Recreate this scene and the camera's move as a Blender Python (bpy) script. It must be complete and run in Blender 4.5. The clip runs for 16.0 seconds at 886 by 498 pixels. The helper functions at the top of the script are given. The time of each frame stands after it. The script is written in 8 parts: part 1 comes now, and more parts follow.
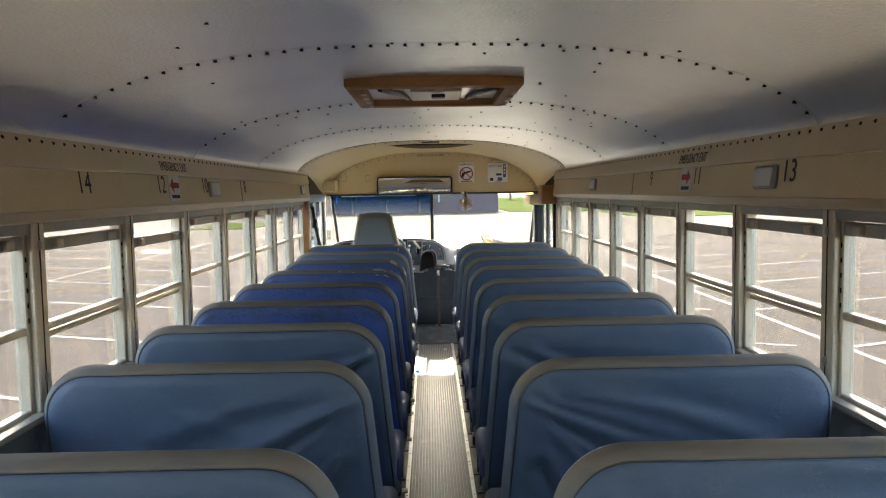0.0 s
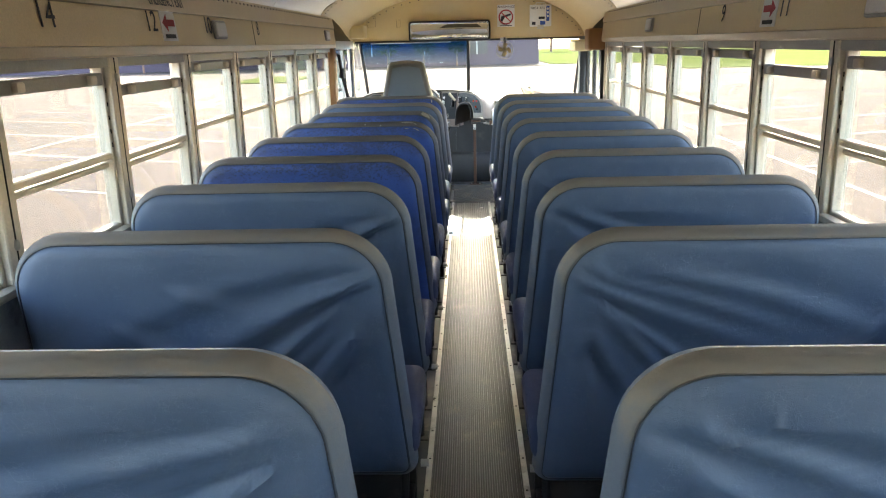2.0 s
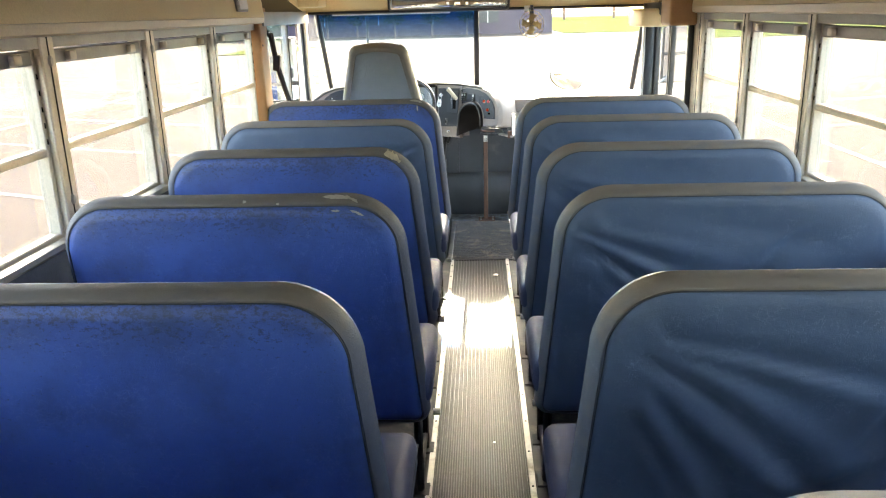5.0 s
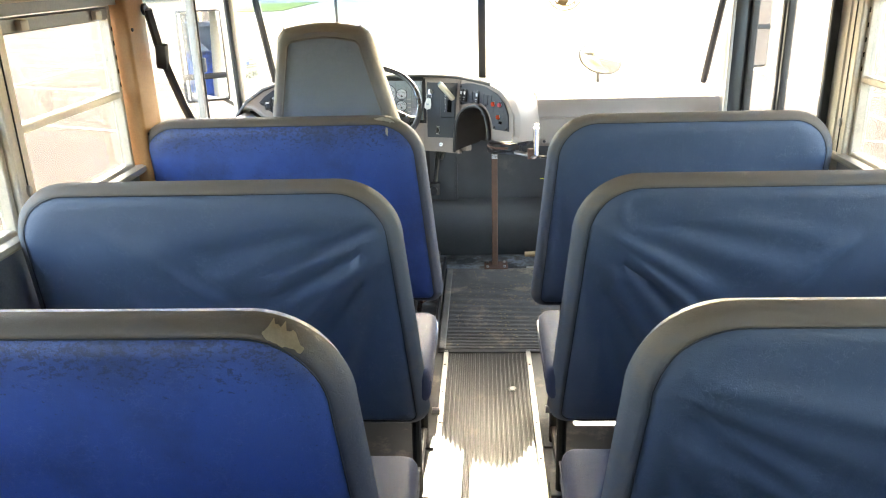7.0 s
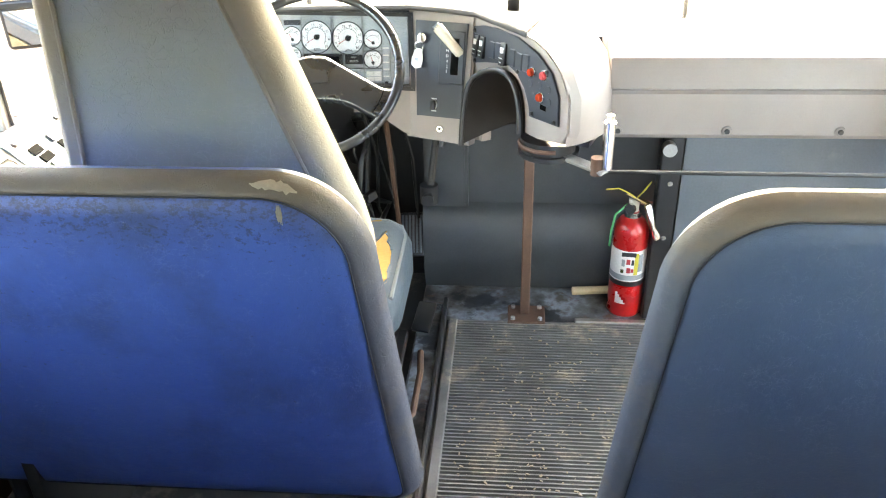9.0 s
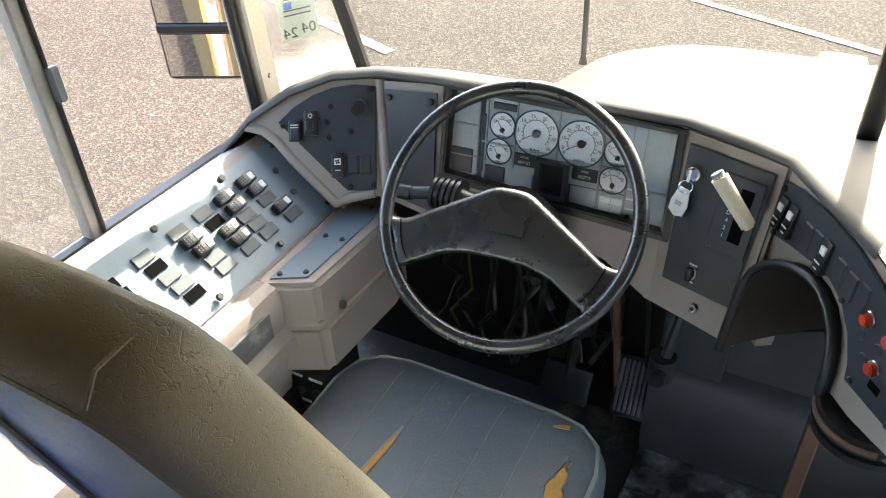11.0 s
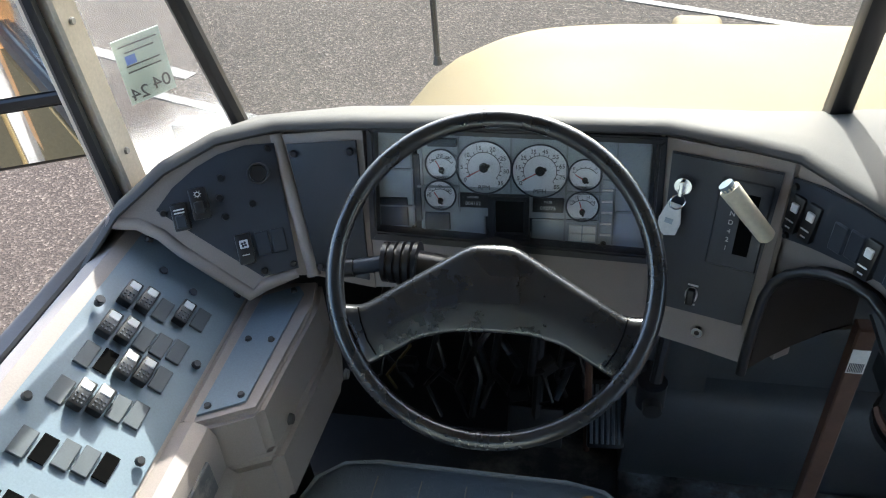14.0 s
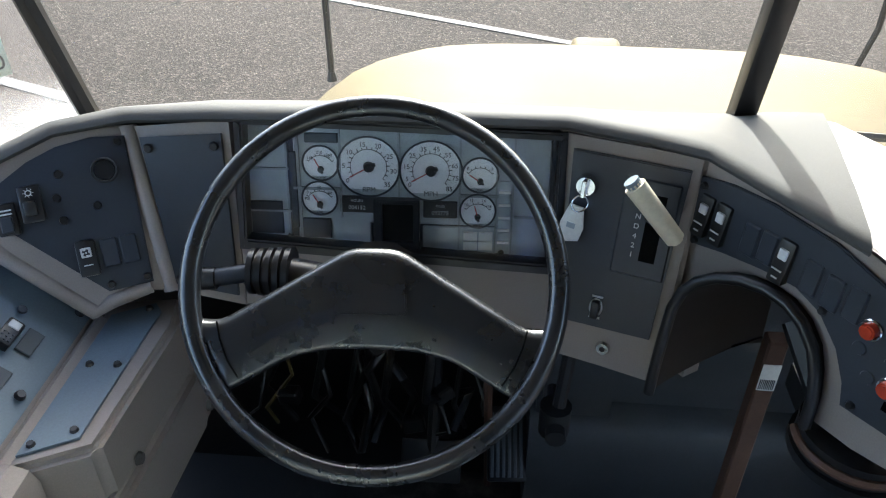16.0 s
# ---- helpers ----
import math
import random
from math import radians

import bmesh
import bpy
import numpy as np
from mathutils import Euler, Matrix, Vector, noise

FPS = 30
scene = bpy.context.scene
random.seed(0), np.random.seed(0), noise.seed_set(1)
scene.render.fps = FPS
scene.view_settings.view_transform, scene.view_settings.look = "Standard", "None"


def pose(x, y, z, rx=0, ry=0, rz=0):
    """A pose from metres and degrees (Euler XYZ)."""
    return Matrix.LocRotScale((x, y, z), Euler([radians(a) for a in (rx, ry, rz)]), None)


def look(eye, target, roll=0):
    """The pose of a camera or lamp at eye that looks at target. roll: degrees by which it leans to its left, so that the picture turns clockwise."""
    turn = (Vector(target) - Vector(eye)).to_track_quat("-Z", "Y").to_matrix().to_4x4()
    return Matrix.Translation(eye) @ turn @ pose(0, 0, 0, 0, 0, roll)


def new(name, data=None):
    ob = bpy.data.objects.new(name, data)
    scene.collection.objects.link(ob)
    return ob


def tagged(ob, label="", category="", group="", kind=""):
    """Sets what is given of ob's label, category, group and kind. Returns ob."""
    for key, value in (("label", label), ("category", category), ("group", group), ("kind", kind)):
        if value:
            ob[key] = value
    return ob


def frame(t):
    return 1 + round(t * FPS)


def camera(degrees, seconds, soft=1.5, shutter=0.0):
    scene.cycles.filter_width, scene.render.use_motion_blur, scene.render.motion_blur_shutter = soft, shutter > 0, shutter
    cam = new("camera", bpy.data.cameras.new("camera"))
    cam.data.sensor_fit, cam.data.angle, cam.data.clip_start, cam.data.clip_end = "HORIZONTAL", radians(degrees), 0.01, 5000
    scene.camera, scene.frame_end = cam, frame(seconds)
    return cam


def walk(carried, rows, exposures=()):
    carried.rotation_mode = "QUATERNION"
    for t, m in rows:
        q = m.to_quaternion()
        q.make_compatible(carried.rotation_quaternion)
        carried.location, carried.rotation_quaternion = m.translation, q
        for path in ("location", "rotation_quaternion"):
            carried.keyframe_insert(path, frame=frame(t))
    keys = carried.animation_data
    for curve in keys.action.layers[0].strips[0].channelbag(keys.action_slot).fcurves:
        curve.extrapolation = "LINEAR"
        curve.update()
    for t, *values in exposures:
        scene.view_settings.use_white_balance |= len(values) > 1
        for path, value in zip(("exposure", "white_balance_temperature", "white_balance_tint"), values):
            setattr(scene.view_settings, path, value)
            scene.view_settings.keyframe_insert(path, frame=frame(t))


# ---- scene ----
cam = camera(59.2, 16.0, 1.1)
# seconds, x, y, z, then degrees to the left of straight ahead, above the horizon, and of roll
PATH = [
    (0.0, -0.0437, -0.0573, 1.4875, -0.885, -4.243, -0.967),
    (0.5, -0.0573, -0.0310, 1.4471, 0.106, -10.962, -1.282),
    (1.0, -0.0338, -0.0309, 1.4292, 1.223, -14.195, -0.958),
    (1.5, 0.0247, 0.0198, 1.4268, 2.072, -14.923, -1.024),
    (2.0, -0.0270, 0.3476, 1.4315, 2.111, -14.743, -1.354),
    (2.5, -0.0294, 0.7108, 1.4382, 2.140, -14.839, -1.732),
    (3.0, 0.0328, 1.1039, 1.4393, 2.301, -15.159, -2.163),
    (3.5, 0.0105, 1.5499, 1.4456, 2.019, -15.655, -1.985),
    (6.0, -0.0255, 3.7732, 1.4548, 3.416, -18.081, -1.206),
    (6.5, -0.0406, 4.1701, 1.4618, 3.291, -18.929, -1.215),
    (7.0, -0.0246, 4.6398, 1.4728, 3.222, -19.984, -1.673),
    (7.5, -0.0349, 5.0373, 1.4705, 3.633, -21.670, -2.444),
    (8.0, -0.0413, 5.4798, 1.4433, 3.397, -24.086, -2.172),
    (8.5, -0.0149, 5.8847, 1.4352, 4.238, -26.558, -2.063),
    (9.0, -0.0219, 6.2783, 1.4454, 5.628, -29.334, -1.616),
    (9.5, -0.0156, 6.6406, 1.4566, 10.801, -31.373, -1.591),
    (10.0, -0.0699, 6.9161, 1.5035, 18.031, -32.997, -1.585),
    (12.5, -0.1240, 7.3222, 1.6925, 35.845, -39.509, -4.526),
    (13.0, -0.2075, 7.3352, 1.6699, 29.438, -39.650, -4.784),
    (13.5, -0.3320, 7.3610, 1.6264, 20.500, -39.117, -5.101),
    (14.0, -0.4109, 7.4113, 1.5627, 13.299, -37.785, -4.718),
    (14.5, -0.4490, 7.4604, 1.4992, 9.605, -37.085, -3.588),
    (15.0, -0.4635, 7.4886, 1.4736, 7.778, -36.634, -2.230),
    (15.5, -0.4523, 7.4984, 1.4671, 6.647, -36.044, -0.870),
    (16.0, -0.3959, 7.4971, 1.4437, 4.614, -35.247, 0.323),
]
EXPOSURES = [(0.0, 3.75, 7000, 10), (0.6, 3.7, 7000, 10), (1.5, 4.2, 7100, 10), (3.5, 4.6, 7100, 10), (6.0, 4.8, 7500, 10), (7.5, 4.85, 7600, 10), (8.2, 5.15, 7800, 10), (9.0, 5.5, 7900, 10), (9.6, 5.35, 8400, 10), (10.2, 4.8, 8000, 10), (12.2, 2.95, 6400, 10), (16.0, 2.95, 6200, 10)]


def heading(yaw, pitch):
    return Vector((-math.sin(radians(yaw)) * math.cos(radians(pitch)), math.cos(radians(yaw)) * math.cos(radians(pitch)), math.sin(radians(pitch))))


walk(cam, [(t, look((x, y, z), Vector((x, y, z)) + heading(yaw, pitch), roll)) for t, x, y, z, yaw, pitch, roll in PATH], EXPOSURES)

# ---- world and sun ----
SUN_UP, SUN_SIDE = 32.0, 1.8  # degrees above the horizon; degrees towards +x from straight ahead
world = bpy.data.worlds.new("sky")
scene.world = world
world.use_nodes = True
wn, wl = world.node_tree.nodes, world.node_tree.links
sky = wn.new("ShaderNodeTexSky")
sky.sky_type, sky.sun_disc = "NISHITA", False
sky.sun_elevation, sky.sun_rotation = radians(SUN_UP), radians(SUN_SIDE)
sky.dust_density = 3.0
wn["Background"].inputs["Strength"].default_value = 0.15
wl.new(sky.outputs[0], wn["Background"].inputs["Color"])
sun = new("sun", bpy.data.lights.new("sun", "SUN"))
sun.data.energy, sun.data.angle, sun.data.color = 2.5, radians(0.5), (1.0, 0.95, 0.87)
sun_dir = Vector((math.sin(radians(SUN_SIDE)) * math.cos(radians(SUN_UP)), math.cos(radians(SUN_SIDE)) * math.cos(radians(SUN_UP)), math.sin(radians(SUN_UP))))
sun.matrix_world = look((0, 30, 20), Vector((0, 30, 20)) - sun_dir)

# ---- materials ----
def nodes_of(name):
    m = bpy.data.materials.new(name)
    m.use_nodes = True
    return m, m.node_tree.nodes, m.node_tree.links, m.node_tree.nodes["Principled BSDF"]


def noise_node(n, l, coord, scale, detail=4.0, rough=0.6, stretch=(1, 1, 1)):
    mp = n.new("ShaderNodeMapping")
    mp.inputs["Scale"].default_value = stretch
    l.new(coord, mp.inputs["Vector"])
    t = n.new("ShaderNodeTexNoise")
    t.inputs["Scale"].default_value, t.inputs["Detail"].default_value, t.inputs["Roughness"].default_value = scale, detail, rough
    l.new(mp.outputs[0], t.inputs["Vector"])
    return t.outputs["Fac"]


def ramp(n, l, fac, stops):
    r = n.new("ShaderNodeValToRGB")
    e = r.color_ramp.elements
    while len(e) < len(stops):
        e.new(0.5)
    for el, (p, c) in zip(e, stops):
        el.position, el.color = p, (*c, 1) if len(c) == 3 else c
    l.new(fac, r.inputs[0])
    return r.outputs["Color"]


def mix(n, l, fac, a, b, blend="MIX"):
    x = n.new("ShaderNodeMix")
    x.data_type, x.blend_type = "RGBA", blend
    for sock, v in ((x.inputs[0], fac), (x.inputs[6], a), (x.inputs[7], b)):
        if isinstance(v, (int, float)):
            sock.default_value = v
        elif isinstance(v, tuple):
            sock.default_value = (*v, 1)
        else:
            l.new(v, sock)
    return x.outputs[2]


def maths(n, l, op, a, b=0.0, clamp=False):
    x = n.new("ShaderNodeMath")
    x.operation, x.use_clamp = op, clamp
    for sock, v in zip(x.inputs, (a, b)):
        if isinstance(v, (int, float)):
            sock.default_value = v
        else:
            l.new(v, sock)
    return x.outputs[0]


def bump(n, l, bsdf, height, strength=0.2, distance=0.002, below=None):
    b = n.new("ShaderNodeBump")
    b.inputs["Strength"].default_value, b.inputs["Distance"].default_value = strength, distance
    l.new(height, b.inputs["Height"])
    if below:
        l.new(below, b.inputs["Normal"])
    l.new(b.outputs[0], bsdf.inputs["Normal"])
    return b.outputs[0]


def surface(name, col, col2=None, rough=0.5, metal=0.0, scale=6.0, fine=160.0, relief=0.15, dirt=None, dirt_at=0.62, dirt_scale=3.0, stretch=(1, 1, 1), spec=0.5, coat=0.0):
    """A surface with broad variation between two colours, fine grain and relief, and optional patches of dirt."""
    m, n, l, b = nodes_of(name)
    tc = n.new("ShaderNodeTexCoord").outputs["Object"]
    col2 = col2 or tuple(c * 0.78 for c in col)
    broad = noise_node(n, l, tc, scale, 5.0, 0.65, stretch)
    grain = noise_node(n, l, tc, fine, 3.0, 0.7, stretch)
    c = ramp(n, l, broad, [(0.3, col2), (0.7, col)])
    c = mix(n, l, 0.22, c, ramp(n, l, grain, [(0.3, tuple(x * 0.6 for x in col)), (0.7, tuple(min(1, x * 1.25) for x in col))]))
    if dirt:
        d = ramp(n, l, noise_node(n, l, tc, dirt_scale, 8.0, 0.72), [(dirt_at - 0.06, (0, 0, 0)), (dirt_at + 0.08, (1, 1, 1))])
        c = mix(n, l, d, c, dirt)
    l.new(c, b.inputs["Base Color"])
    r = n.new("ShaderNodeMapRange")
    r.inputs[3].default_value, r.inputs[4].default_value = max(0.03, rough - 0.1), min(1, rough + 0.12)
    l.new(broad, r.inputs[0])
    l.new(r.outputs[0], b.inputs["Roughness"])
    b.inputs["Metallic"].default_value = metal
    b.inputs["Specular IOR Level"].default_value = spec
    b.inputs["Coat Weight"].default_value = coat
    if relief:
        bump(n, l, b, grain, relief, 0.001)
    return m


def glass(name, tint=(0.97, 0.99, 0.98), dust=0.04, dust_col=(0.9, 0.9, 0.88), scale=9.0, gloss=0.4, fog=None, fade=None):
    """A thin pane: clear, with a mirror reflection at its surface and a film of dust that catches the light."""
    m, n, l, b = nodes_of(name)
    n.remove(b)
    out = n["Material Output"]
    tr, gl, tl, df = (n.new("ShaderNodeBsdf" + k) for k in ("Transparent", "Glossy", "Translucent", "Diffuse"))
    tr.inputs[0].default_value = (*tint, 1)
    gl.inputs["Roughness"].default_value = 0.02
    for k in (tl, df):
        k.inputs[0].default_value = (*dust_col, 1)
    half = n.new("ShaderNodeMixShader")
    half.inputs[0].default_value = 0.35
    l.new(tl.outputs[0], half.inputs[1])
    l.new(df.outputs[0], half.inputs[2])
    tc = n.new("ShaderNodeTexCoord").outputs["Object"]
    film = noise_node(n, l, tc, scale, 6.0, 0.7)
    amount = n.new("ShaderNodeMapRange")
    amount.inputs[1].default_value, amount.inputs[2].default_value, amount.inputs[3].default_value, amount.inputs[4].default_value = 0.3, 0.75, dust * 0.5, dust * 1.6
    l.new(film, amount.inputs[0])
    level = amount.outputs[0]
    if fade:
        high = n.new("ShaderNodeSeparateXYZ")
        l.new(tc, high.inputs[0])
        grade = n.new("ShaderNodeMapRange")
        grade.inputs[1].default_value, grade.inputs[2].default_value = fade
        l.new(high.outputs[2], grade.inputs[0])
        l.new(mix(n, l, grade.outputs[0], (0.86, 0.93, 0.98), tint), tr.inputs[0])
    if fog:
        sep = n.new("ShaderNodeSeparateXYZ")
        l.new(tc, sep.inputs[0])
        rise = n.new("ShaderNodeMapRange")
        rise.inputs[1].default_value, rise.inputs[2].default_value, rise.inputs[3].default_value, rise.inputs[4].default_value = fog[0], fog[1], 0.0, fog[2]
        l.new(maths(n, l, "ADD", sep.outputs[2], maths(n, l, "MULTIPLY", film, 0.16)), rise.inputs[0])
        level = maths(n, l, "ADD", level, rise.outputs[0], True)
    dusty = n.new("ShaderNodeMixShader")
    l.new(level, dusty.inputs[0])
    l.new(tr.outputs[0], dusty.inputs[1])
    l.new(half.outputs[0], dusty.inputs[2])
    fr = n.new("ShaderNodeFresnel")
    fr.inputs[0].default_value = 1.45
    shine = n.new("ShaderNodeMixShader")
    l.new(maths(n, l, "MULTIPLY", fr.outputs[0], gloss), shine.inputs[0])
    l.new(dusty.outputs[0], shine.inputs[1])
    l.new(gl.outputs[0], shine.inputs[2])
    l.new(shine.outputs[0], out.inputs[0])
    return m


def vinyl(name, col, worn, cracks=0.0, band=False, rough=0.42, creased=0.16):
    """Seat vinyl: leather grain, rubbed lighter patches; cracks: how much of the top is cracked and dirty; band: a greyed, soiled edge."""
    m, n, l, b = nodes_of(name)
    tc = n.new("ShaderNodeTexCoord").outputs["Object"]
    rnd = n.new("ShaderNodeObjectInfo").outputs["Random"]
    sep = n.new("ShaderNodeSeparateXYZ")
    l.new(tc, sep.inputs[0])
    broad = noise_node(n, l, tc, 5.0, 5.0, 0.6)
    grain = n.new("ShaderNodeTexVoronoi")
    grain.feature = "DISTANCE_TO_EDGE"
    grain.inputs["Scale"].default_value = 330.0
    l.new(tc, grain.inputs["Vector"])
    crease = noise_node(n, l, tc, 26.0, 6.0, 0.75, (1, 1, 1.6))
    c = ramp(n, l, broad, [(0.3, col), (0.75, tuple(a * 0.6 + w * 0.4 for a, w in zip(col, worn)))])
    scuff = ramp(n, l, noise_node(n, l, tc, 38.0, 7.0, 0.8), [(0.62, (0, 0, 0)), (0.72, (1, 1, 1))])
    c = mix(n, l, maths(n, l, "MULTIPLY", scuff, 0.35), c, worn)
    fine = n.new("ShaderNodeTexVoronoi")
    fine.feature = "DISTANCE_TO_EDGE"
    fine.inputs["Scale"].default_value = 30.0
    bent = n.new("ShaderNodeTexNoise")
    bent.inputs["Scale"].default_value, bent.inputs["Detail"].default_value = 9.0, 5.0
    l.new(tc, bent.inputs["Vector"])
    l.new(mix(n, l, 0.55, tc, bent.outputs["Color"]), fine.inputs["Vector"])
    hair = maths(n, l, "MULTIPLY", ramp(n, l, fine.outputs["Distance"], [(0.0, (1, 1, 1)), (0.022, (0, 0, 0))]), ramp(n, l, noise_node(n, l, tc, 17.0, 4.0, 0.7), [(0.50, (0, 0, 0)), (0.60, (1, 1, 1))]))
    c = mix(n, l, maths(n, l, "MULTIPLY", hair, 0.45), c, worn)
    if band:
        rub = n.new("ShaderNodeMapRange")
        rub.inputs[1].default_value, rub.inputs[2].default_value = 0.86, 0.968
        l.new(sep.outputs[2], rub.inputs[0])
        soil = ramp(n, l, maths(n, l, "ADD", noise_node(n, l, tc, 6.0, 5.0, 0.6, (1, 2, 2)), maths(n, l, "MULTIPLY", rub.outputs[0], 0.35)), [(0.50, (0, 0, 0)), (0.82, (1, 1, 1))])
        c = mix(n, l, maths(n, l, "MULTIPLY", soil, 0.92), c, (worn[0] * 1.1, worn[0] * 0.88, worn[0] * 0.66))
    if cracks:
        up = n.new("ShaderNodeMapRange")
        up.inputs[1].default_value, up.inputs[2].default_value = 0.86, 0.945
        l.new(sep.outputs[2], up.inputs[0])
        spots = maths(n, l, "ADD", noise_node(n, l, tc, 85.0, 5.0, 0.75, (1, 1, 1.5)), maths(n, l, "MULTIPLY", up.outputs[0], 0.13 * cracks))
        spots = maths(n, l, "ADD", spots, maths(n, l, "MULTIPLY", noise_node(n, l, tc, 4.0, 2.0), 0.12))
        c = mix(n, l, ramp(n, l, spots, [(0.68, (0, 0, 0)), (0.77, (0.8, 0.8, 0.8))]), c, (0.025, 0.030, 0.055))
    if cracks > 0.5:
        grime = maths(n, l, "ADD", noise_node(n, l, tc, 3.2, 6.0, 0.65), maths(n, l, "MULTIPLY", up.outputs[0], 0.10))
        c = mix(n, l, maths(n, l, "MULTIPLY", ramp(n, l, grime, [(0.47, (0, 0, 0)), (0.66, (1, 1, 1))]), 0.62), c, (0.03, 0.038, 0.065))
    c = mix(n, l, maths(n, l, "MULTIPLY", rnd, 0.3), c, mix(n, l, 0.5, c, worn))
    l.new(c, b.inputs["Base Color"])
    r = n.new("ShaderNodeMapRange")
    r.inputs[3].default_value, r.inputs[4].default_value = rough - 0.08, rough + 0.15
    l.new(broad, r.inputs[0])
    l.new(r.outputs[0], b.inputs["Roughness"])
    first = bump(n, l, b, grain.outputs["Distance"], 0.12, 0.0015)
    second = bump(n, l, b, crease, 0.3, 0.006, first)
    line = n.new("ShaderNodeTexVoronoi")
    line.feature = "DISTANCE_TO_EDGE"
    line.inputs["Scale"].default_value = 22.0
    wob = n.new("ShaderNodeTexNoise")
    wob.inputs["Scale"].default_value, wob.inputs["Detail"].default_value = 14.0, 4.0
    l.new(tc, wob.inputs["Vector"])
    l.new(mix(n, l, 0.35, tc, wob.outputs["Color"]), line.inputs["Vector"])
    thin = ramp(n, l, line.outputs["Distance"], [(0.0, (0, 0, 0)), (0.035, (1, 1, 1))])
    third = bump(n, l, b, thin, creased, 0.003, second)
    bump(n, l, b, hair, 0.5, 0.0015, third)
    return m


NAVY = vinyl("navy_vinyl", (0.066, 0.104, 0.178), (0.145, 0.185, 0.255))
NAVY_BAND = vinyl("greyed_navy_band", (0.095, 0.115, 0.150), (0.19, 0.19, 0.195), band=True, rough=0.62)
ROYAL = vinyl("royal_vinyl", (0.038, 0.090, 0.345), (0.075, 0.145, 0.43), cracks=1.0)
ROYAL_BAND = vinyl("soiled_royal_band", (0.060, 0.068, 0.105), (0.13, 0.125, 0.125), band=True, rough=0.5, creased=0.3)
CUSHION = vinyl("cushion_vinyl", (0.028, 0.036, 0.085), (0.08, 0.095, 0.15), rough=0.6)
DRIVER = vinyl("pale_blue_grey_vinyl", (0.20, 0.225, 0.225), (0.32, 0.325, 0.30), creased=0.5)
DRIVER_SEAT = vinyl("worn_blue_grey_cushion", (0.084, 0.110, 0.132), (0.165, 0.195, 0.212), creased=0.42)
DRIVER_EDGE = vinyl("taupe_vinyl", (0.20, 0.175, 0.135), (0.30, 0.27, 0.22), creased=0.35)
FOAM = surface("torn_foam", (0.50, 0.285, 0.085), (0.40, 0.21, 0.05), rough=0.95, scale=20, relief=0.6)
PIPING = surface("dark_piping", (0.038, 0.045, 0.06), rough=0.5)
STEEL_DARK = surface("dark_seat_steel", (0.03, 0.03, 0.032), rough=0.5, metal=0.3, dirt=(0.08, 0.06, 0.045))
ALU = surface("aged_aluminium", (0.64, 0.565, 0.455), (0.51, 0.445, 0.35), rough=0.42, metal=0.4, scale=5, relief=0.08, dirt=(0.24, 0.21, 0.17), dirt_at=0.7)
ALU_DULL = surface("dull_aluminium", (0.42, 0.40, 0.37), (0.30, 0.285, 0.26), rough=0.5, metal=0.6, scale=7)
GALV = surface("galvanised_side_panel", (0.34, 0.34, 0.34), (0.22, 0.23, 0.24), rough=0.45, metal=0.6, scale=9, dirt=(0.1, 0.095, 0.09))
BLACK_GAP = surface("black_rubber_gap", (0.012, 0.012, 0.012), rough=0.8)
CREAM = surface("cream_paint", (0.68, 0.55, 0.35), (0.60, 0.47, 0.28), rough=0.38, scale=2.5, relief=0.08, dirt=(0.4, 0.32, 0.2), dirt_at=0.72)
TAUPE = surface("taupe_grey_paint", (0.750, 0.613, 0.344), (0.700, 0.525, 0.288), rough=0.36, scale=2.5, relief=0.06, dirt=(0.38, 0.31, 0.2), dirt_at=0.72)
BULK = surface("yellowed_cream_paint", (0.70, 0.55, 0.30), (0.62, 0.47, 0.24), rough=0.4, scale=2.0, relief=0.06, dirt=(0.42, 0.3, 0.14), dirt_at=0.74)
TAN = surface("tan_brown_padding", (0.42, 0.21, 0.075), (0.34, 0.16, 0.05), rough=0.55, scale=5, relief=0.25)
FLOOR = surface("black_rubber_floor", (0.035, 0.034, 0.033), (0.02, 0.02, 0.02), rough=0.5, scale=5, dirt=(0.14, 0.12, 0.095), dirt_at=0.6, dirt_scale=6)
RUNNER = surface("ribbed_black_rubber", (0.050, 0.050, 0.050), (0.020, 0.0195, 0.019), rough=0.42, spec=0.3, scale=9, relief=0.3, dirt=(0.11, 0.09, 0.07), dirt_at=0.62, dirt_scale=7)
MAT = surface("muddy_ribbed_rubber", (0.17, 0.162, 0.152), (0.09, 0.085, 0.08), rough=0.42, scale=9, fine=220, relief=0.4, dirt=(0.36, 0.30, 0.22), dirt_at=0.585, dirt_scale=7)


